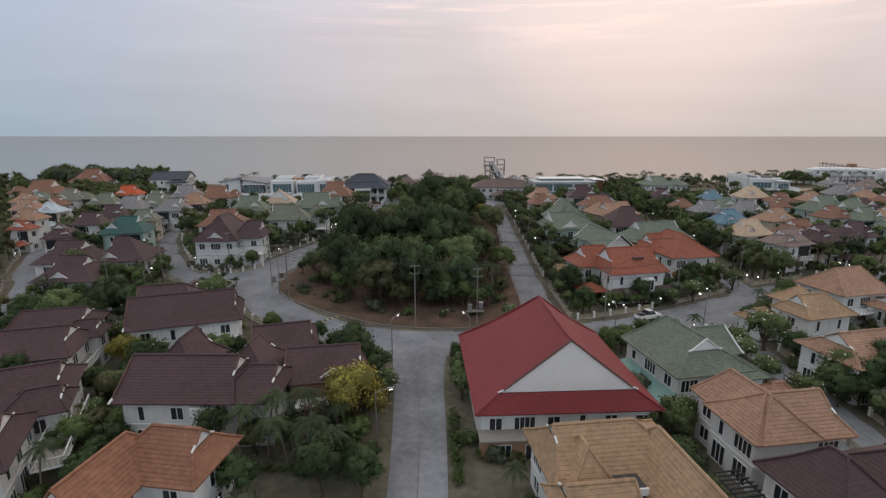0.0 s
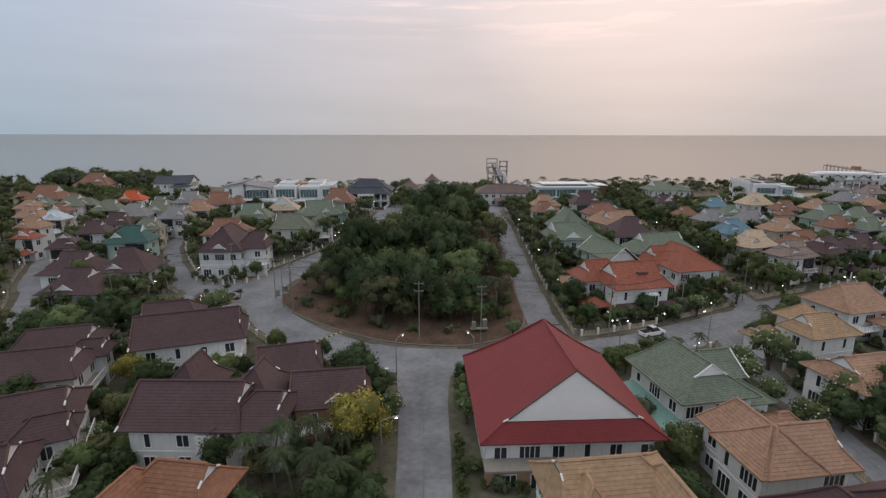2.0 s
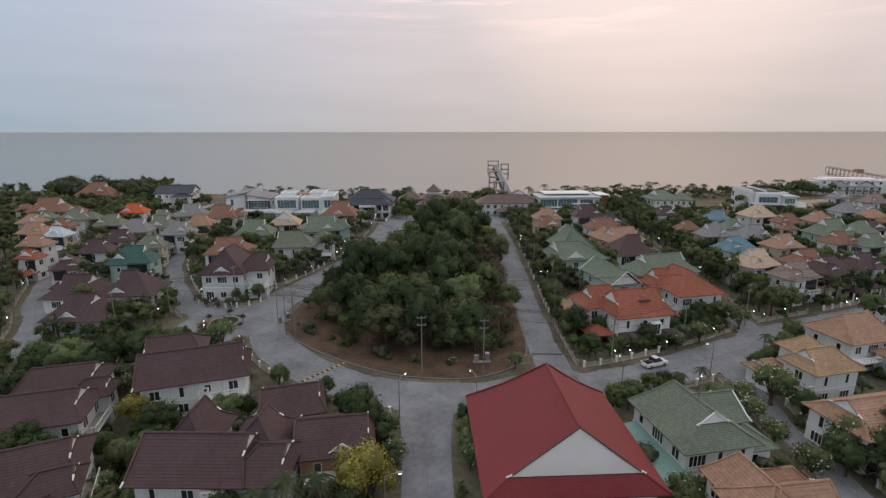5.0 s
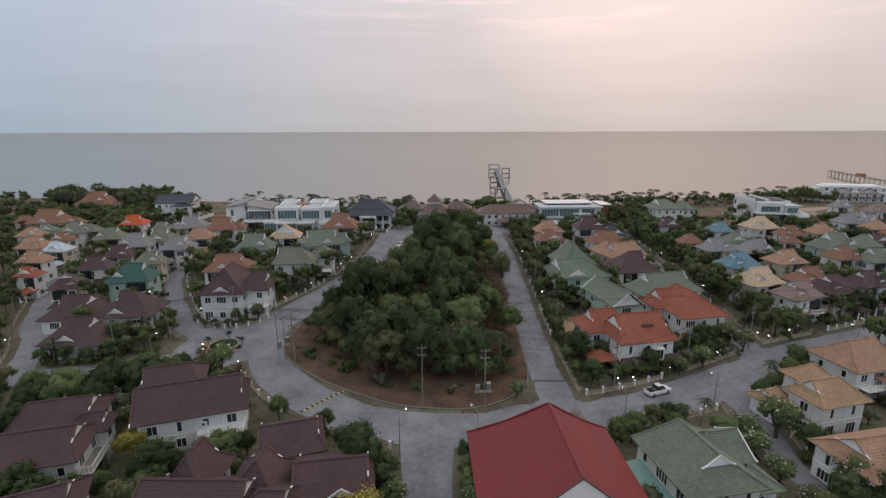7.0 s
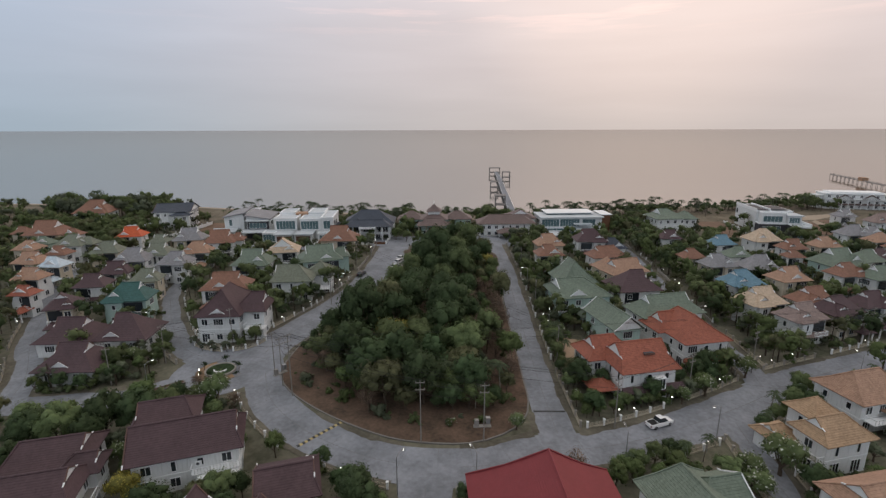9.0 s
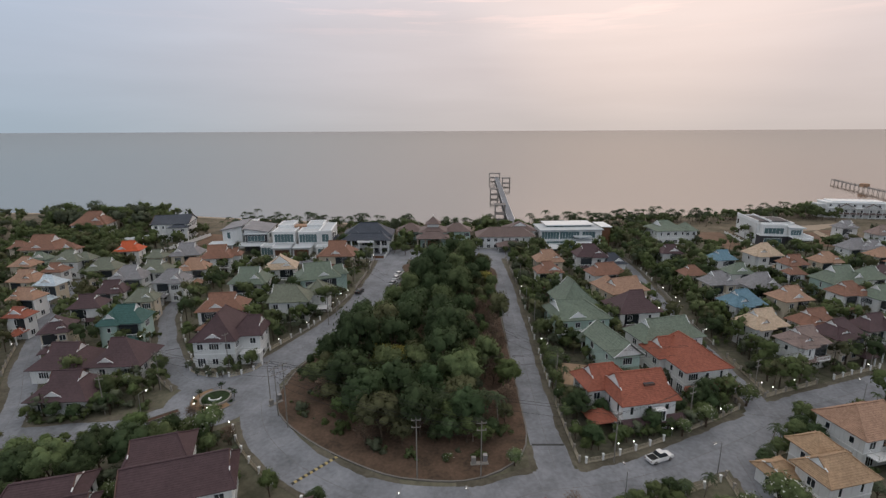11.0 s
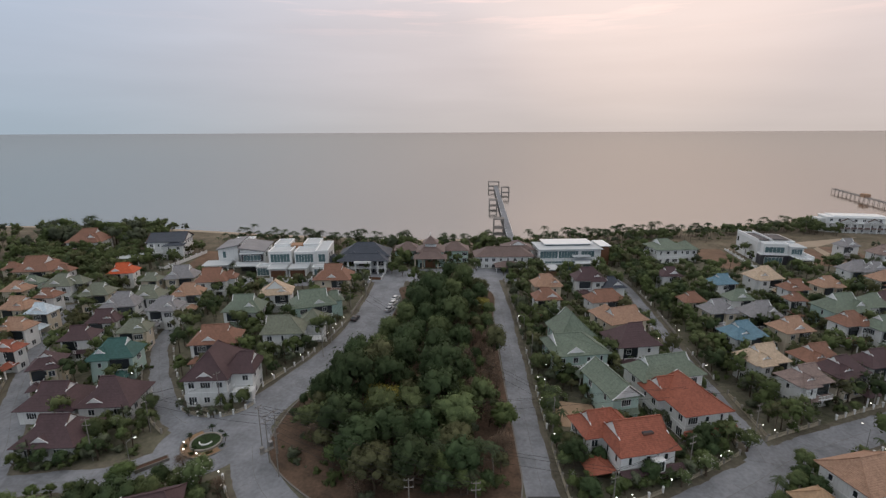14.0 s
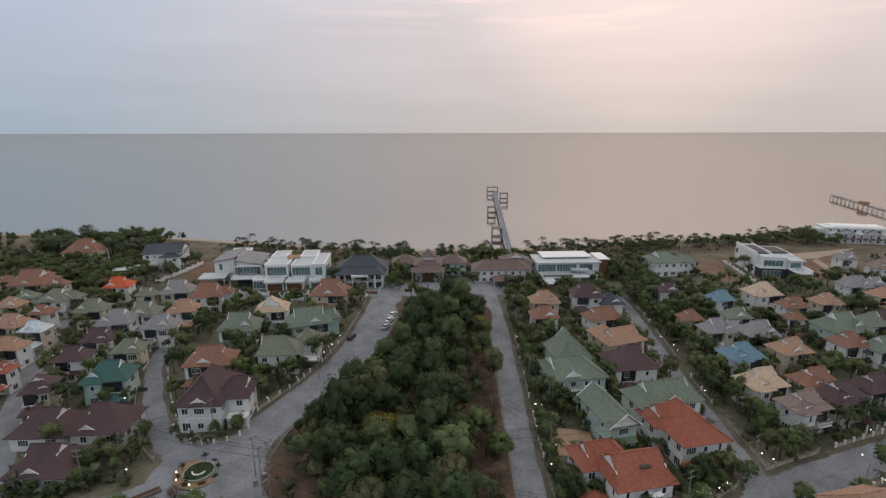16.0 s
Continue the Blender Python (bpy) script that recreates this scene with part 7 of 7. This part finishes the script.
LITE_SHRUB = [shrub_mesh(270 + i, 1.4, 1.8, 4, 16, 0.2, [LEAF, BARK]) for i in range(3)]
for tries in range(26000):
    y = 75 + 190 * veg.random() ** 0.85
    x = veg.uniform(-1, 1) * (22 + y * 0.92)
    if (abs(x) < 105 and y < 100) or not free(x, y, 2.0, -0.2):
        continue
    keep(x, y)
    kind = veg.choices(("shrub", "broad", "light", "grey", "palm"), (1.6, 4.6, 2.8, 1.8, 0.5))[0]
    if kind == "shrub":
        mass.add([veg.choice(LITE_SHRUB)], [veg.choice((0, 0, 1, 2))], x, y, veg.uniform(0.8, 1.6))
    elif kind == "palm":
        mass.add(veg.choice(FAR_PALMS), [5, 4], x, y, veg.uniform(0.4, 0.65))
    else:
        mass.add(veg.choice(LITE[kind]), [3, veg.choice({"broad": (0, 0, 7, 8), "light": (1, 1, 0), "grey": (2, 2, 8)}[kind])], x, y, veg.uniform(0.5, 0.95) * (1.0 if kind == "broad" else 1.2))
    if len(spots) > 1400:
        break
# shrubs and small trees close round the house walls
for fx, fy, c, sn, hw, hd in list(FOOT):
    if fy > 222 and hw > 8:
        continue
    for k in range(int((hw + hd) * 0.75)):
        side = veg.randrange(4)
        u = veg.uniform(-1, 1)
        dx, dy = ((hw + veg.uniform(-0.2, 1.4)) * (1 if side == 0 else -1), u * hd) if side < 2 else (u * hw, (hd + veg.uniform(-0.2, 1.6)) * (1 if side == 2 else -1))
        x, y = fx + dx * c - dy * sn, fy + dx * sn + dy * c
        if taken(x, y, -0.4) or on_road(x, y, 0.6):
            continue
        if fy < 100:
            if veg.random() < 0.45:
                shrub(x, y, veg.uniform(0.7, 1.4), veg)
        elif veg.random() < 0.72:
            mass.add([veg.choice(LITE_SHRUB)], [veg.choice((0, 0, 1, 2))], x, y, veg.uniform(0.8, 1.7))
        else:
            mass.add(veg.choice(LITE[veg.choice(("broad", "grey", "light"))]), [3, veg.choice((0, 0, 1, 2))], x, y, veg.uniform(0.35, 0.62))
# trees along the eastern lane, round the shore house in the west and behind the last houses
for k in range(34):
    y = 112 + 3.2 * k
    mass.add(veg.choice(LITE[veg.choice(("broad", "light", "light"))]), [3, veg.choice((0, 1, 1))], 75.5 + veg.uniform(-1.2, 2.2) + (y - 112) * 0.04, y, veg.uniform(0.6, 0.95))
for i in range(120):
    x, y = veg.uniform(-215, -150), veg.uniform(214, 264)
    if not taken(x, y, 1.5):
        mass.add(veg.choice(LITE["broad"]), [3, veg.choice((0, 0, 1))], x, y, veg.uniform(0.5, 0.95))
# the shore: trees behind the beach, western ones in paler leaf colours that imitate haze
for i in range(70):
    x, y = veg.uniform(-222, -160), veg.uniform(268, 300)
    if not taken(x, y, 1.5):
        mass.add(veg.choice(LITE["broad"]), [3, veg.choice((0, 2, 1, 2))], x, y, veg.uniform(0.9, 1.55))
for i in range(90):
    x, y = veg.uniform(-275, -160), veg.uniform(262, 314)
    if not taken(x, y, 1):
        mass.add(veg.choice(LITE["broad"]), [3, veg.choice((0, 2, 1, 2))], x, y, veg.uniform(0.5, 0.95))
for i in range(40):
    x, y = veg.uniform(212, 234), veg.uniform(298, 322)
    if not taken(x, y, 1):
        mass.add(veg.choice(LITE["broad"]), [3, 0], x, y, veg.uniform(0.5, 0.95))
for i in range(26):
    x, y = veg.uniform(76, 100), veg.uniform(205, 262)
    if not taken(x, y, 1) and not on_road(x, y, 1):
        mass.add(veg.choice(LITE[veg.choice(("broad", "light", "light"))]), [3, veg.choice((0, 7, 1, 8))], x, y, veg.uniform(0.7, 1.2))
for i in range(26):
    x, y = veg.uniform(75, 92), veg.uniform(172, 216)
    if not taken(x, y, 1) and not on_road(x, y, 1):
        mass.add(veg.choice(LITE["broad"]), [3, veg.choice((0, 7, 1))], x, y, veg.uniform(0.6, 1.0))
for i in range(150):
    x = veg.uniform(-122, 215)
    y = coast_y(x) - veg.uniform(3, 13)
    if not (-16 < x < -2 or 27 < x < 45 or taken(x, y, 1)):
        mass.add(veg.choice(FAR_PALMS), [5, 4], x, y, veg.uniform(0.6, 1.0), 1.1, 1.1)
for i in range(210):
    x = veg.uniform(-122, 215)
    y = coast_y(x) - veg.uniform(2, 12)
    if not (-14 < x < -4 or 30 < x < 44 or taken(x, y, 1)):
        mass.add(veg.choice(LITE["broad"]), [3, veg.choice((0, 7))], x, y, veg.uniform(0.3, 0.6))
for i in range(70):
    x = veg.uniform(100, 215)
    y = coast_y(x) - veg.uniform(8, 20)
    if not taken(x, y, 1):
        mass.add(veg.choice(LITE["broad"]), [3, 0], x, y, veg.uniform(0.35, 0.75))
for x, y, sc in BEACH[1::2]:
    mass.add(veg.choice(FAR_PALMS), [5, 4], x, y, sc, 1.0, 1.15)
for x, y, sc in BUSH:
    mass.add(veg.choice(LITE[veg.choice(("broad", "grey", "broad"))]), [3, veg.choice((0, 0, 2))], x, y, sc)
wood = Mass()
for kind, x, y, sc in LATE:
    # paler leaf mix for distant trees: haze put into their colour
    mass.add(veg.choice(PROTO["far_" + kind]), [3, veg.choice({"broad": (0, 0, 1, 2), "light": (1, 0), "grey": (2,)}[kind])], x, y, sc)
for kind, x, y, sc in WOOD:
    wood.add(veg.choice(PROTO.get("far_" + kind, PROTO[kind])), [3, veg.choice({"broad": (0, 7, 7, 7, 8), "light": (1, 0, 0), "grey": (2,), "dry": (6,)}[kind])], x, y, sc, 1.0, 1.2)
wood_mesh = bpy.data.meshes.new("park_wood")
wood_mesh.from_pydata(np.concatenate(wood.v).tolist(), [], wood.f)
for m_ in MASS_MATS:
    wood_mesh.materials.append(m_)
wood_mesh.polygons.foreach_set("material_index", wood.k)
wood_mesh.update()
wood_mesh.normals_split_custom_set_from_vertices(np.concatenate(wood.nrm).tolist())
tagged(new("park_wood", wood_mesh), "dense dark green wood in the far half of the park", "wood", kind="stuff")
mass_mesh = bpy.data.meshes.new("garden_greenery")
mass_mesh.from_pydata(np.concatenate(mass.v).tolist(), [], mass.f)
for m_ in MASS_MATS:
    mass_mesh.materials.append(m_)
mass_mesh.polygons.foreach_set("material_index", mass.k)
mass_mesh.update()
mass_mesh.normals_split_custom_set_from_vertices(np.concatenate(mass.nrm).tolist())
tagged(new("garden_greenery", mass_mesh), "dense green garden trees and shrubs between far houses", "garden greenery", kind="stuff")


# ---- garden walls along the roads ----
PICKET = mat("fence_cream_paint", (0.46, 0.41, 0.32), 0.75, 0.15, 2, 0.2, 20, stain=0.35)


def garden_wall(points, rnd):
    w = thing("garden_wall", Matrix.Identity(4), "cream picket fence with square pillars" if points[0][1] < 132 else "low pale garden wall with square pillars", "garden wall", "garden walls")
    white = rnd.random() < 0.5
    for a, b in zip(points, points[1:]):
        d = b - a
        L = np.linalg.norm(d)
        n = np.array((-d[1], d[0])) / L * 0.09
        za, zb = gz(*a), gz(*b)
        g = Geo()
        lo, hi = -0.2, (0.55 if white else 1.0)
        q = [(a - n, za), (a + n, za), (b + n, zb), (b - n, zb)]
        bot, top = [(p[0], p[1], z + lo) for p, z in q], [(p[0], p[1], z + hi) for p, z in q]
        if a[1] < 132:
            # cream pickets over a low plinth
            top = [(p[0], p[1], z + 0.3) for p, z in q]
            count = max(3, int(L / 0.28))
            u = d / L
            for i in range(count):
                c = a + d * (i + 0.5) / count
                zc = gz(*c)
                e = [c - u * 0.07 - n * 0.3, c + u * 0.07 - n * 0.3, c + u * 0.07 + n * 0.3, c - u * 0.07 + n * 0.3]
                lo4, hi4 = [(p[0], p[1], zc + 0.25) for p in e], [(p[0], p[1], zc + 1.0) for p in e]
                g.poly(hi4)
                for k in range(4):
                    g.poly([lo4[k], lo4[(k + 1) % 4], hi4[(k + 1) % 4], hi4[k]])
        g.poly(top)
        for i in range(4):
            g.poly([bot[i], bot[(i + 1) % 4], top[(i + 1) % 4], top[i]])
        part("panel", g, PICKET if a[1] < 132 else CONC_L, w)
    for p in (points if points[0][1] < 132 else points[::2]):
        z = gz(*p)
        part("pillar", Geo().box(p[0] - 0.17, p[0] + 0.17, p[1] - 0.17, p[1] + 0.17, z - 0.2, z + 1.25).box(p[0] - 0.22, p[0] + 0.22, p[1] - 0.22, p[1] + 0.22, z + 1.25, z + 1.35), TRIM if white else CONC_L, w)


wall_rnd = random.Random(8)
LAMP_SPOTS = []
for name, use in (("front", (1, -1)), ("left", (1,)), ("right", (-1,)), ("east_lane", (1, -1)), ("north_west", (1, -1)), ("far_west", (1, -1)), ("south_lane", (1, -1))):
    line = ROADS[name]
    nrm = sides(line)
    for sgn in use:
        run = []
        for i, (p, n) in enumerate(zip(line, nrm)):
            q = p[:2] + n * sgn * (p[2] + 1.3)
            ok = q[1] > 38 and not on_road(q[0], q[1], 0.5) and not any(inside(q[0] + ox, q[1] + oy, ISLAND) for ox in (-4, 0, 4) for oy in (-4, 0, 4)) and not taken(q[0], q[1], -0.2) and abs(q[0]) < 130
            if ok and not (len(run) >= 6 and wall_rnd.random() < 0.7):
                run.append(q)
                if wall_rnd.random() < 0.2:
                    LAMP_SPOTS.append((q + n * sgn * 0.6, wall_rnd.random()))
            else:
                if len(run) >= 3:
                    garden_wall(run, wall_rnd)
                run = []
        if len(run) >= 3:
            garden_wall(run, wall_rnd)


garden_wall([np.array(p) for p in ((-64.4, 121.4), (-62.6, 118.6), (-60.0, 116.9), (-57.2, 115.8), (-54.4, 115.2))], wall_rnd)
garden_wall([np.array(p) for p in ((-51.6, 115.2), (-49.0, 116.2), (-46.8, 118.0), (-45.6, 120.4))], wall_rnd)


# ---- lamps, poles and cables ----
def globe(r, n=8):
    g = Geo()
    for j in range(4):
        for i in range(n):
            q = []
            for jj, ii in ((j, i), (j, i + 1), (j + 1, i + 1), (j + 1, i)):
                a, b = math.pi * jj / 4, 6.283185 * ii / n
                q.append((r * math.sin(a) * math.cos(b), r * math.sin(a) * math.sin(b), r * math.cos(a)))
            g.poly(q)
    return g.welded().mesh("globe", LAMP)


LAMP_SPOTS += [(np.array(p), 0.3) for p in ((24.4, 122.1), (26.2, 112.3), (24.1, 106.0), (24.6, 116.5), (27.9, 135.1), (32.2, 93.5), (24.3, 99.5), (26.0, 127.5), (43.5, 93.5), (47.0, 95.5))]
GLOBE = globe(0.11)
POST = Geo().tube([(0, 0, -0.4), (0, 0, 1.9)], [0.06, 0.05], 6).mesh("post", METAL)
for q, r in LAMP_SPOTS:
    t = thing("garden_lamp", Matrix.Translation((q[0], q[1], gz(*q))), "small garden lamp with a lit white globe", "garden lamp", "garden lamps")
    h = 0.6 + 0.6 * r
    part("post", POST, None, t, m=Matrix.Diagonal((1, 1, h, 1)))
    part("globe", GLOBE, None, t, "lit white globe", Matrix.Translation((0, 0, 1.9 * h + 0.14)))


def street_lamp(x, y, ang, h=6.5):
    t = thing("street_lamp", pose(x, y, gz(x, y), 0, 0, ang), "grey steel street lamp with a lit head", "street lamp", "street lamps")
    part("pole", Geo().tube([(0, 0, -0.4), (0, 0, h * 0.6), (0, 0, h)], [0.09, 0.07, 0.05], 6), METAL, t)
    part("arm", Geo().tube([(0, 0, h - 0.1), (0.7, 0, h + 0.25), (1.5, 0, h + 0.3)], [0.045, 0.04, 0.035], 5), METAL, t)
    hd = part("head", Geo().box(1.3, 2.0, -0.13, 0.13, h + 0.26, h + 0.38), METAL, t)
    part("lamp", Geo().box(1.5, 1.85, -0.1, 0.1, h + 0.17, h + 0.258), LAMP, hd, "lit white lamp")


def power_pole(x, y, ang, h=11.5, arms=2, boxes=False):
    t = thing("power_pole", pose(x, y, gz(x, y), 0, 0, ang), "pale concrete power pole with crossarms and insulators" + (" and metal boxes" if boxes else ""), "power pole", "power poles")
    part("shaft", Geo().tube([(0, 0, -0.5), (0, 0, h)], [0.12, 0.07], 8), POLE, t)
    for k in range(arms):
        z = h - 0.4 - 1.3 * k
        arm = part("crossarm", Geo().box(-0.8, 0.8, -0.05, 0.05, z - 0.06, z + 0.06), POLE, t)
        for u in (-0.7, 0.0, 0.7):
            part("insulator", Geo().tube([(u, 0, z + 0.07), (u, 0, z + 0.2), (u, 0, z + 0.32)], [0.05, 0.08, 0.04], 6), POLE, arm)
    if boxes:
        part("meter_box", Geo().box(-1.6, -0.9, -0.3, 0.3, 3.2, 4.3), POLE, t, "pale grey metal box")
        part("transformer", Geo().box(0.3, 1.0, -0.35, 0.35, 3.6, 4.7), METAL, t)
        part("platform", Geo().box(-1.8, 1.2, -0.4, 0.4, 3.0, 3.15), POLE, t)
    return t


POLES = [(-4.8, 80.6, 4, 11.5, 2, False), (5.9, 80.6, 4, 11.0, 2, True), (-31.3, 95.2, 40, 11.0, 2, False), (-34.5, 99.2, 50, 11.0, 2, True), (-33.6, 101.6, 50, 10.5, 2, False), (-38.0, 104.6, 60, 9.5, 1, False), (29.7, 85.2, 25, 10.0, 2, False), (47.5, 95.2, 25, 10.0, 2, False), (66.8, 106.5, 28, 10.0, 2, False), (103.6, 120.4, 20, 10.0, 2, False), (-72.0, 101.3, 10, 10.0, 2, False), (-65.4, 110.5, 60, 9.5, 1, False), (-53.3, 119.0, 50, 9.5, 1, False), (-34.2, 142.5, 60, 9.0, 1, False), (-33.0, 178, 85, 9.0, 1, False), (24.2, 108, 90, 9.0, 1, False), (24.4, 138, 90, 9.0, 1, False), (24.9, 170, 90, 9.0, 1, False)]
for p in POLES:
    power_pole(*p)


def cable(a, b, sag):
    pts = []
    for i in range(9):
        s = i / 8
        p = Vector(a).lerp(Vector(b), s)
        p.z -= sag * 4 * s * (1 - s)
        pts.append(p)
    single("cable", Geo().tube(pts, [0.025] * 9, 4), WIRE, "thin black overhead cable between poles", "cable", group="overhead cables")


for i, j in ((0, 1), (0, 2), (2, 3), (1, 4), (4, 5), (5, 6), (6, 7), (3, 9), (8, 9), (3, 11), (11, 12), (13, 14), (14, 15)):
    pa, pb = POLES[i], POLES[j]
    for off, dz in ((-0.9, -0.1), (0.9, -0.1), (0.0, -2.2)):
        cable((pa[0] + off * 0.5, pa[1] + off * 0.4, gz(pa[0], pa[1]) + pa[3] + dz), (pb[0] + off * 0.5, pb[1] + off * 0.4, gz(pb[0], pb[1]) + pb[3] + dz), 0.7)

for x, y, a in ((-7.6, 68.2, 60), (46.8, 83.0, 200), (-7.2, 47.5, 10), (88, 103.5, 100), (-62, 98, 60), (28, 75, 90), (-33.5, 150, 0), (-29.5, 190, 0), (24.6, 120, 180), (24.8, 155, 180), (65, 128, 0), (66.5, 158, 0), (-58.5, 126, 0), (-79, 124, 20), (4.0, 69.2, 120)):
    street_lamp(x, y, a)


# ---- speed bump and cars ----
def speed_bump():
    a, b = Vector((-25.8, 79.6)), Vector((-19.6, 86.2))
    t = thing("speed_bump", Matrix.Identity(4), "worn yellow and black striped speed bump across the road", "speed bump")
    d = (b - a).normalized()
    n = Vector((-d.y, d.x))
    k = 18
    for i in range(k):
        p, q = a.lerp(b, i / k), a.lerp(b, (i + 1) / k)
        pts = [p - n * 0.35, q - n * 0.35, q + n * 0.35, p + n * 0.35]
        g = Geo()
        mid = [(p.x, p.y, gz(p.x, p.y) + 0.19), (q.x, q.y, gz(q.x, q.y) + 0.19)]
        lo = [(c.x, c.y, gz(c.x, c.y) + 0.08) for c in pts]
        g.poly([lo[0], lo[1], mid[1], mid[0]]).poly([mid[0], mid[1], lo[2], lo[3]])
        part("stripe", g, STRIPE_Y if i % 2 else STRIPE_K, t)


speed_bump()


def road_hump(xa, ya, xb, yb):
    """A worn dark rubber hump across a road."""
    g = Geo()
    for i in range(8):
        p, q = Vector((xa + (xb - xa) * i / 8, ya + (yb - ya) * i / 8)), Vector((xa + (xb - xa) * (i + 1) / 8, ya + (yb - ya) * (i + 1) / 8))
        for y0, z0, y1, z1 in ((-0.3, 0.07, -0.1, 0.16), (-0.1, 0.16, 0.1, 0.16), (0.1, 0.16, 0.3, 0.07)):
            g.poly([(p.x, p.y + y0, gz(p.x, p.y) + z0), (q.x, q.y + y0, gz(q.x, q.y) + z0), (q.x, q.y + y1, gz(q.x, q.y) + z1), (p.x, p.y + y1, gz(p.x, p.y) + z1)])
    single("road_hump", g, STRIPE_K, "worn dark hump across the concrete road", "road hump")


road_hump(15.9, 89.6, 21.9, 89.8)


def wheel_mesh():
    g = Geo().tube([(-0.11, 0, 0), (0.11, 0, 0)], [0.34, 0.34], 14)
    return g.mesh("wheel", TYRE), Geo().tube([(-0.125, 0, 0), (0.125, 0, 0)], [0.19, 0.19], 10).mesh("rim", METAL)


WHEEL, RIM = wheel_mesh()


def loft(sections):
    """Skin over cross-sections along the car: (x, half width low, half width high, z low, z high)."""
    g = Geo()
    rings = [[(x, -w0, z0), (x, w0, z0), (x, w0, z0 + (z1 - z0) * 0.55), (x, w1, z1), (x, -w1, z1), (x, -w0, z0 + (z1 - z0) * 0.55)] for x, w0, w1, z0, z1 in sections]
    for a, b in zip(rings, rings[1:]):
        for i in range(6):
            g.poly([a[i], a[(i + 1) % 6], b[(i + 1) % 6], b[i]])
    g.poly(rings[0][::-1]).poly(rings[-1])
    return g.welded()


def car(x, y, ang, paint, kind, label):
    t = thing("pickup_truck" if kind == "pickup" else "car", pose(x, y, gz(x, y) + 0.1, 0, 0, ang), label, "pickup" if kind == "pickup" else "car", "parked cars")
    L = 5.2 if kind == "pickup" else 4.4
    h = L / 2
    part("body", loft([(-h, 0.82, 0.80, 0.42, 0.95), (-h + 0.1, 0.90, 0.86, 0.36, 1.02), (-0.2 * L, 0.92, 0.88, 0.32, 1.04), (0.22 * L, 0.92, 0.86, 0.32, 1.02), (h - 0.35, 0.88, 0.78, 0.36, 0.92), (h, 0.78, 0.68, 0.42, 0.74)]), paint, t)
    if kind == "pickup":
        cab = [(-0.75, 0.80, 0.78, 1.0, 1.04), (-0.55, 0.80, 0.64, 1.0, 1.74), (0.55, 0.80, 0.62, 1.0, 1.74), (1.25, 0.80, 0.76, 1.0, 1.04)]
        part("bed_liner", Geo().box(-h + 0.15, -0.85, -0.74, 0.74, 1.022, 1.045), TYRE, t, "dark open load bed")
    else:
        cab = [(-1.75, 0.78, 0.74, 0.98, 1.02), (-1.2, 0.78, 0.60, 0.98, 1.46), (0.25, 0.78, 0.60, 0.98, 1.46), (1.05, 0.78, 0.74, 0.98, 1.02)]
    glass = part("cabin_glass", loft(cab), GLASS, t, "dark window glass")
    x0, x1, zt = cab[1][0] + 0.03, cab[2][0] - 0.03, cab[1][4]
    part("roof", Geo().box(x0, x1, -0.61, 0.61, zt - 0.01, zt + 0.04), paint, glass)
    for sx in (-0.31, 0.31):
        for sy in (-1, 1):
            w = part("wheel", WHEEL, None, t, m=Matrix.Translation((sx * L, sy * 0.82, 0.34)) @ Matrix.Rotation(radians(90), 4, "Z"))
            part("rim", RIM, None, w)
    for sy in (-1, 1):
        part("headlight", Geo().box(h - 0.12, h - 0.02, sy * 0.58 - 0.14, sy * 0.58 + 0.14, 0.66, 0.8), TRIM, t)
        part("tail_light", Geo().box(-h - 0.01, -h + 0.04, sy * 0.70 - 0.09, sy * 0.70 + 0.09, 0.62, 0.9), ROOF["red"], t)


car(38.2, 86.4, 22, CAR_W, "pickup", "white double-cab pickup parked at the kerb")
car(-17.8, 185.4, 68, CAR_W, "car", "white car parked beside the park")
car(-18.2, 180.4, 68, CAR_W, "car", "white car parked beside the park")
car(-18.8, 174.8, 66, CAR_S, "car", "silver car parked beside the park")
car(-29.6, 167.6, 75, CAR_D, "car", "black car parked at the verge")
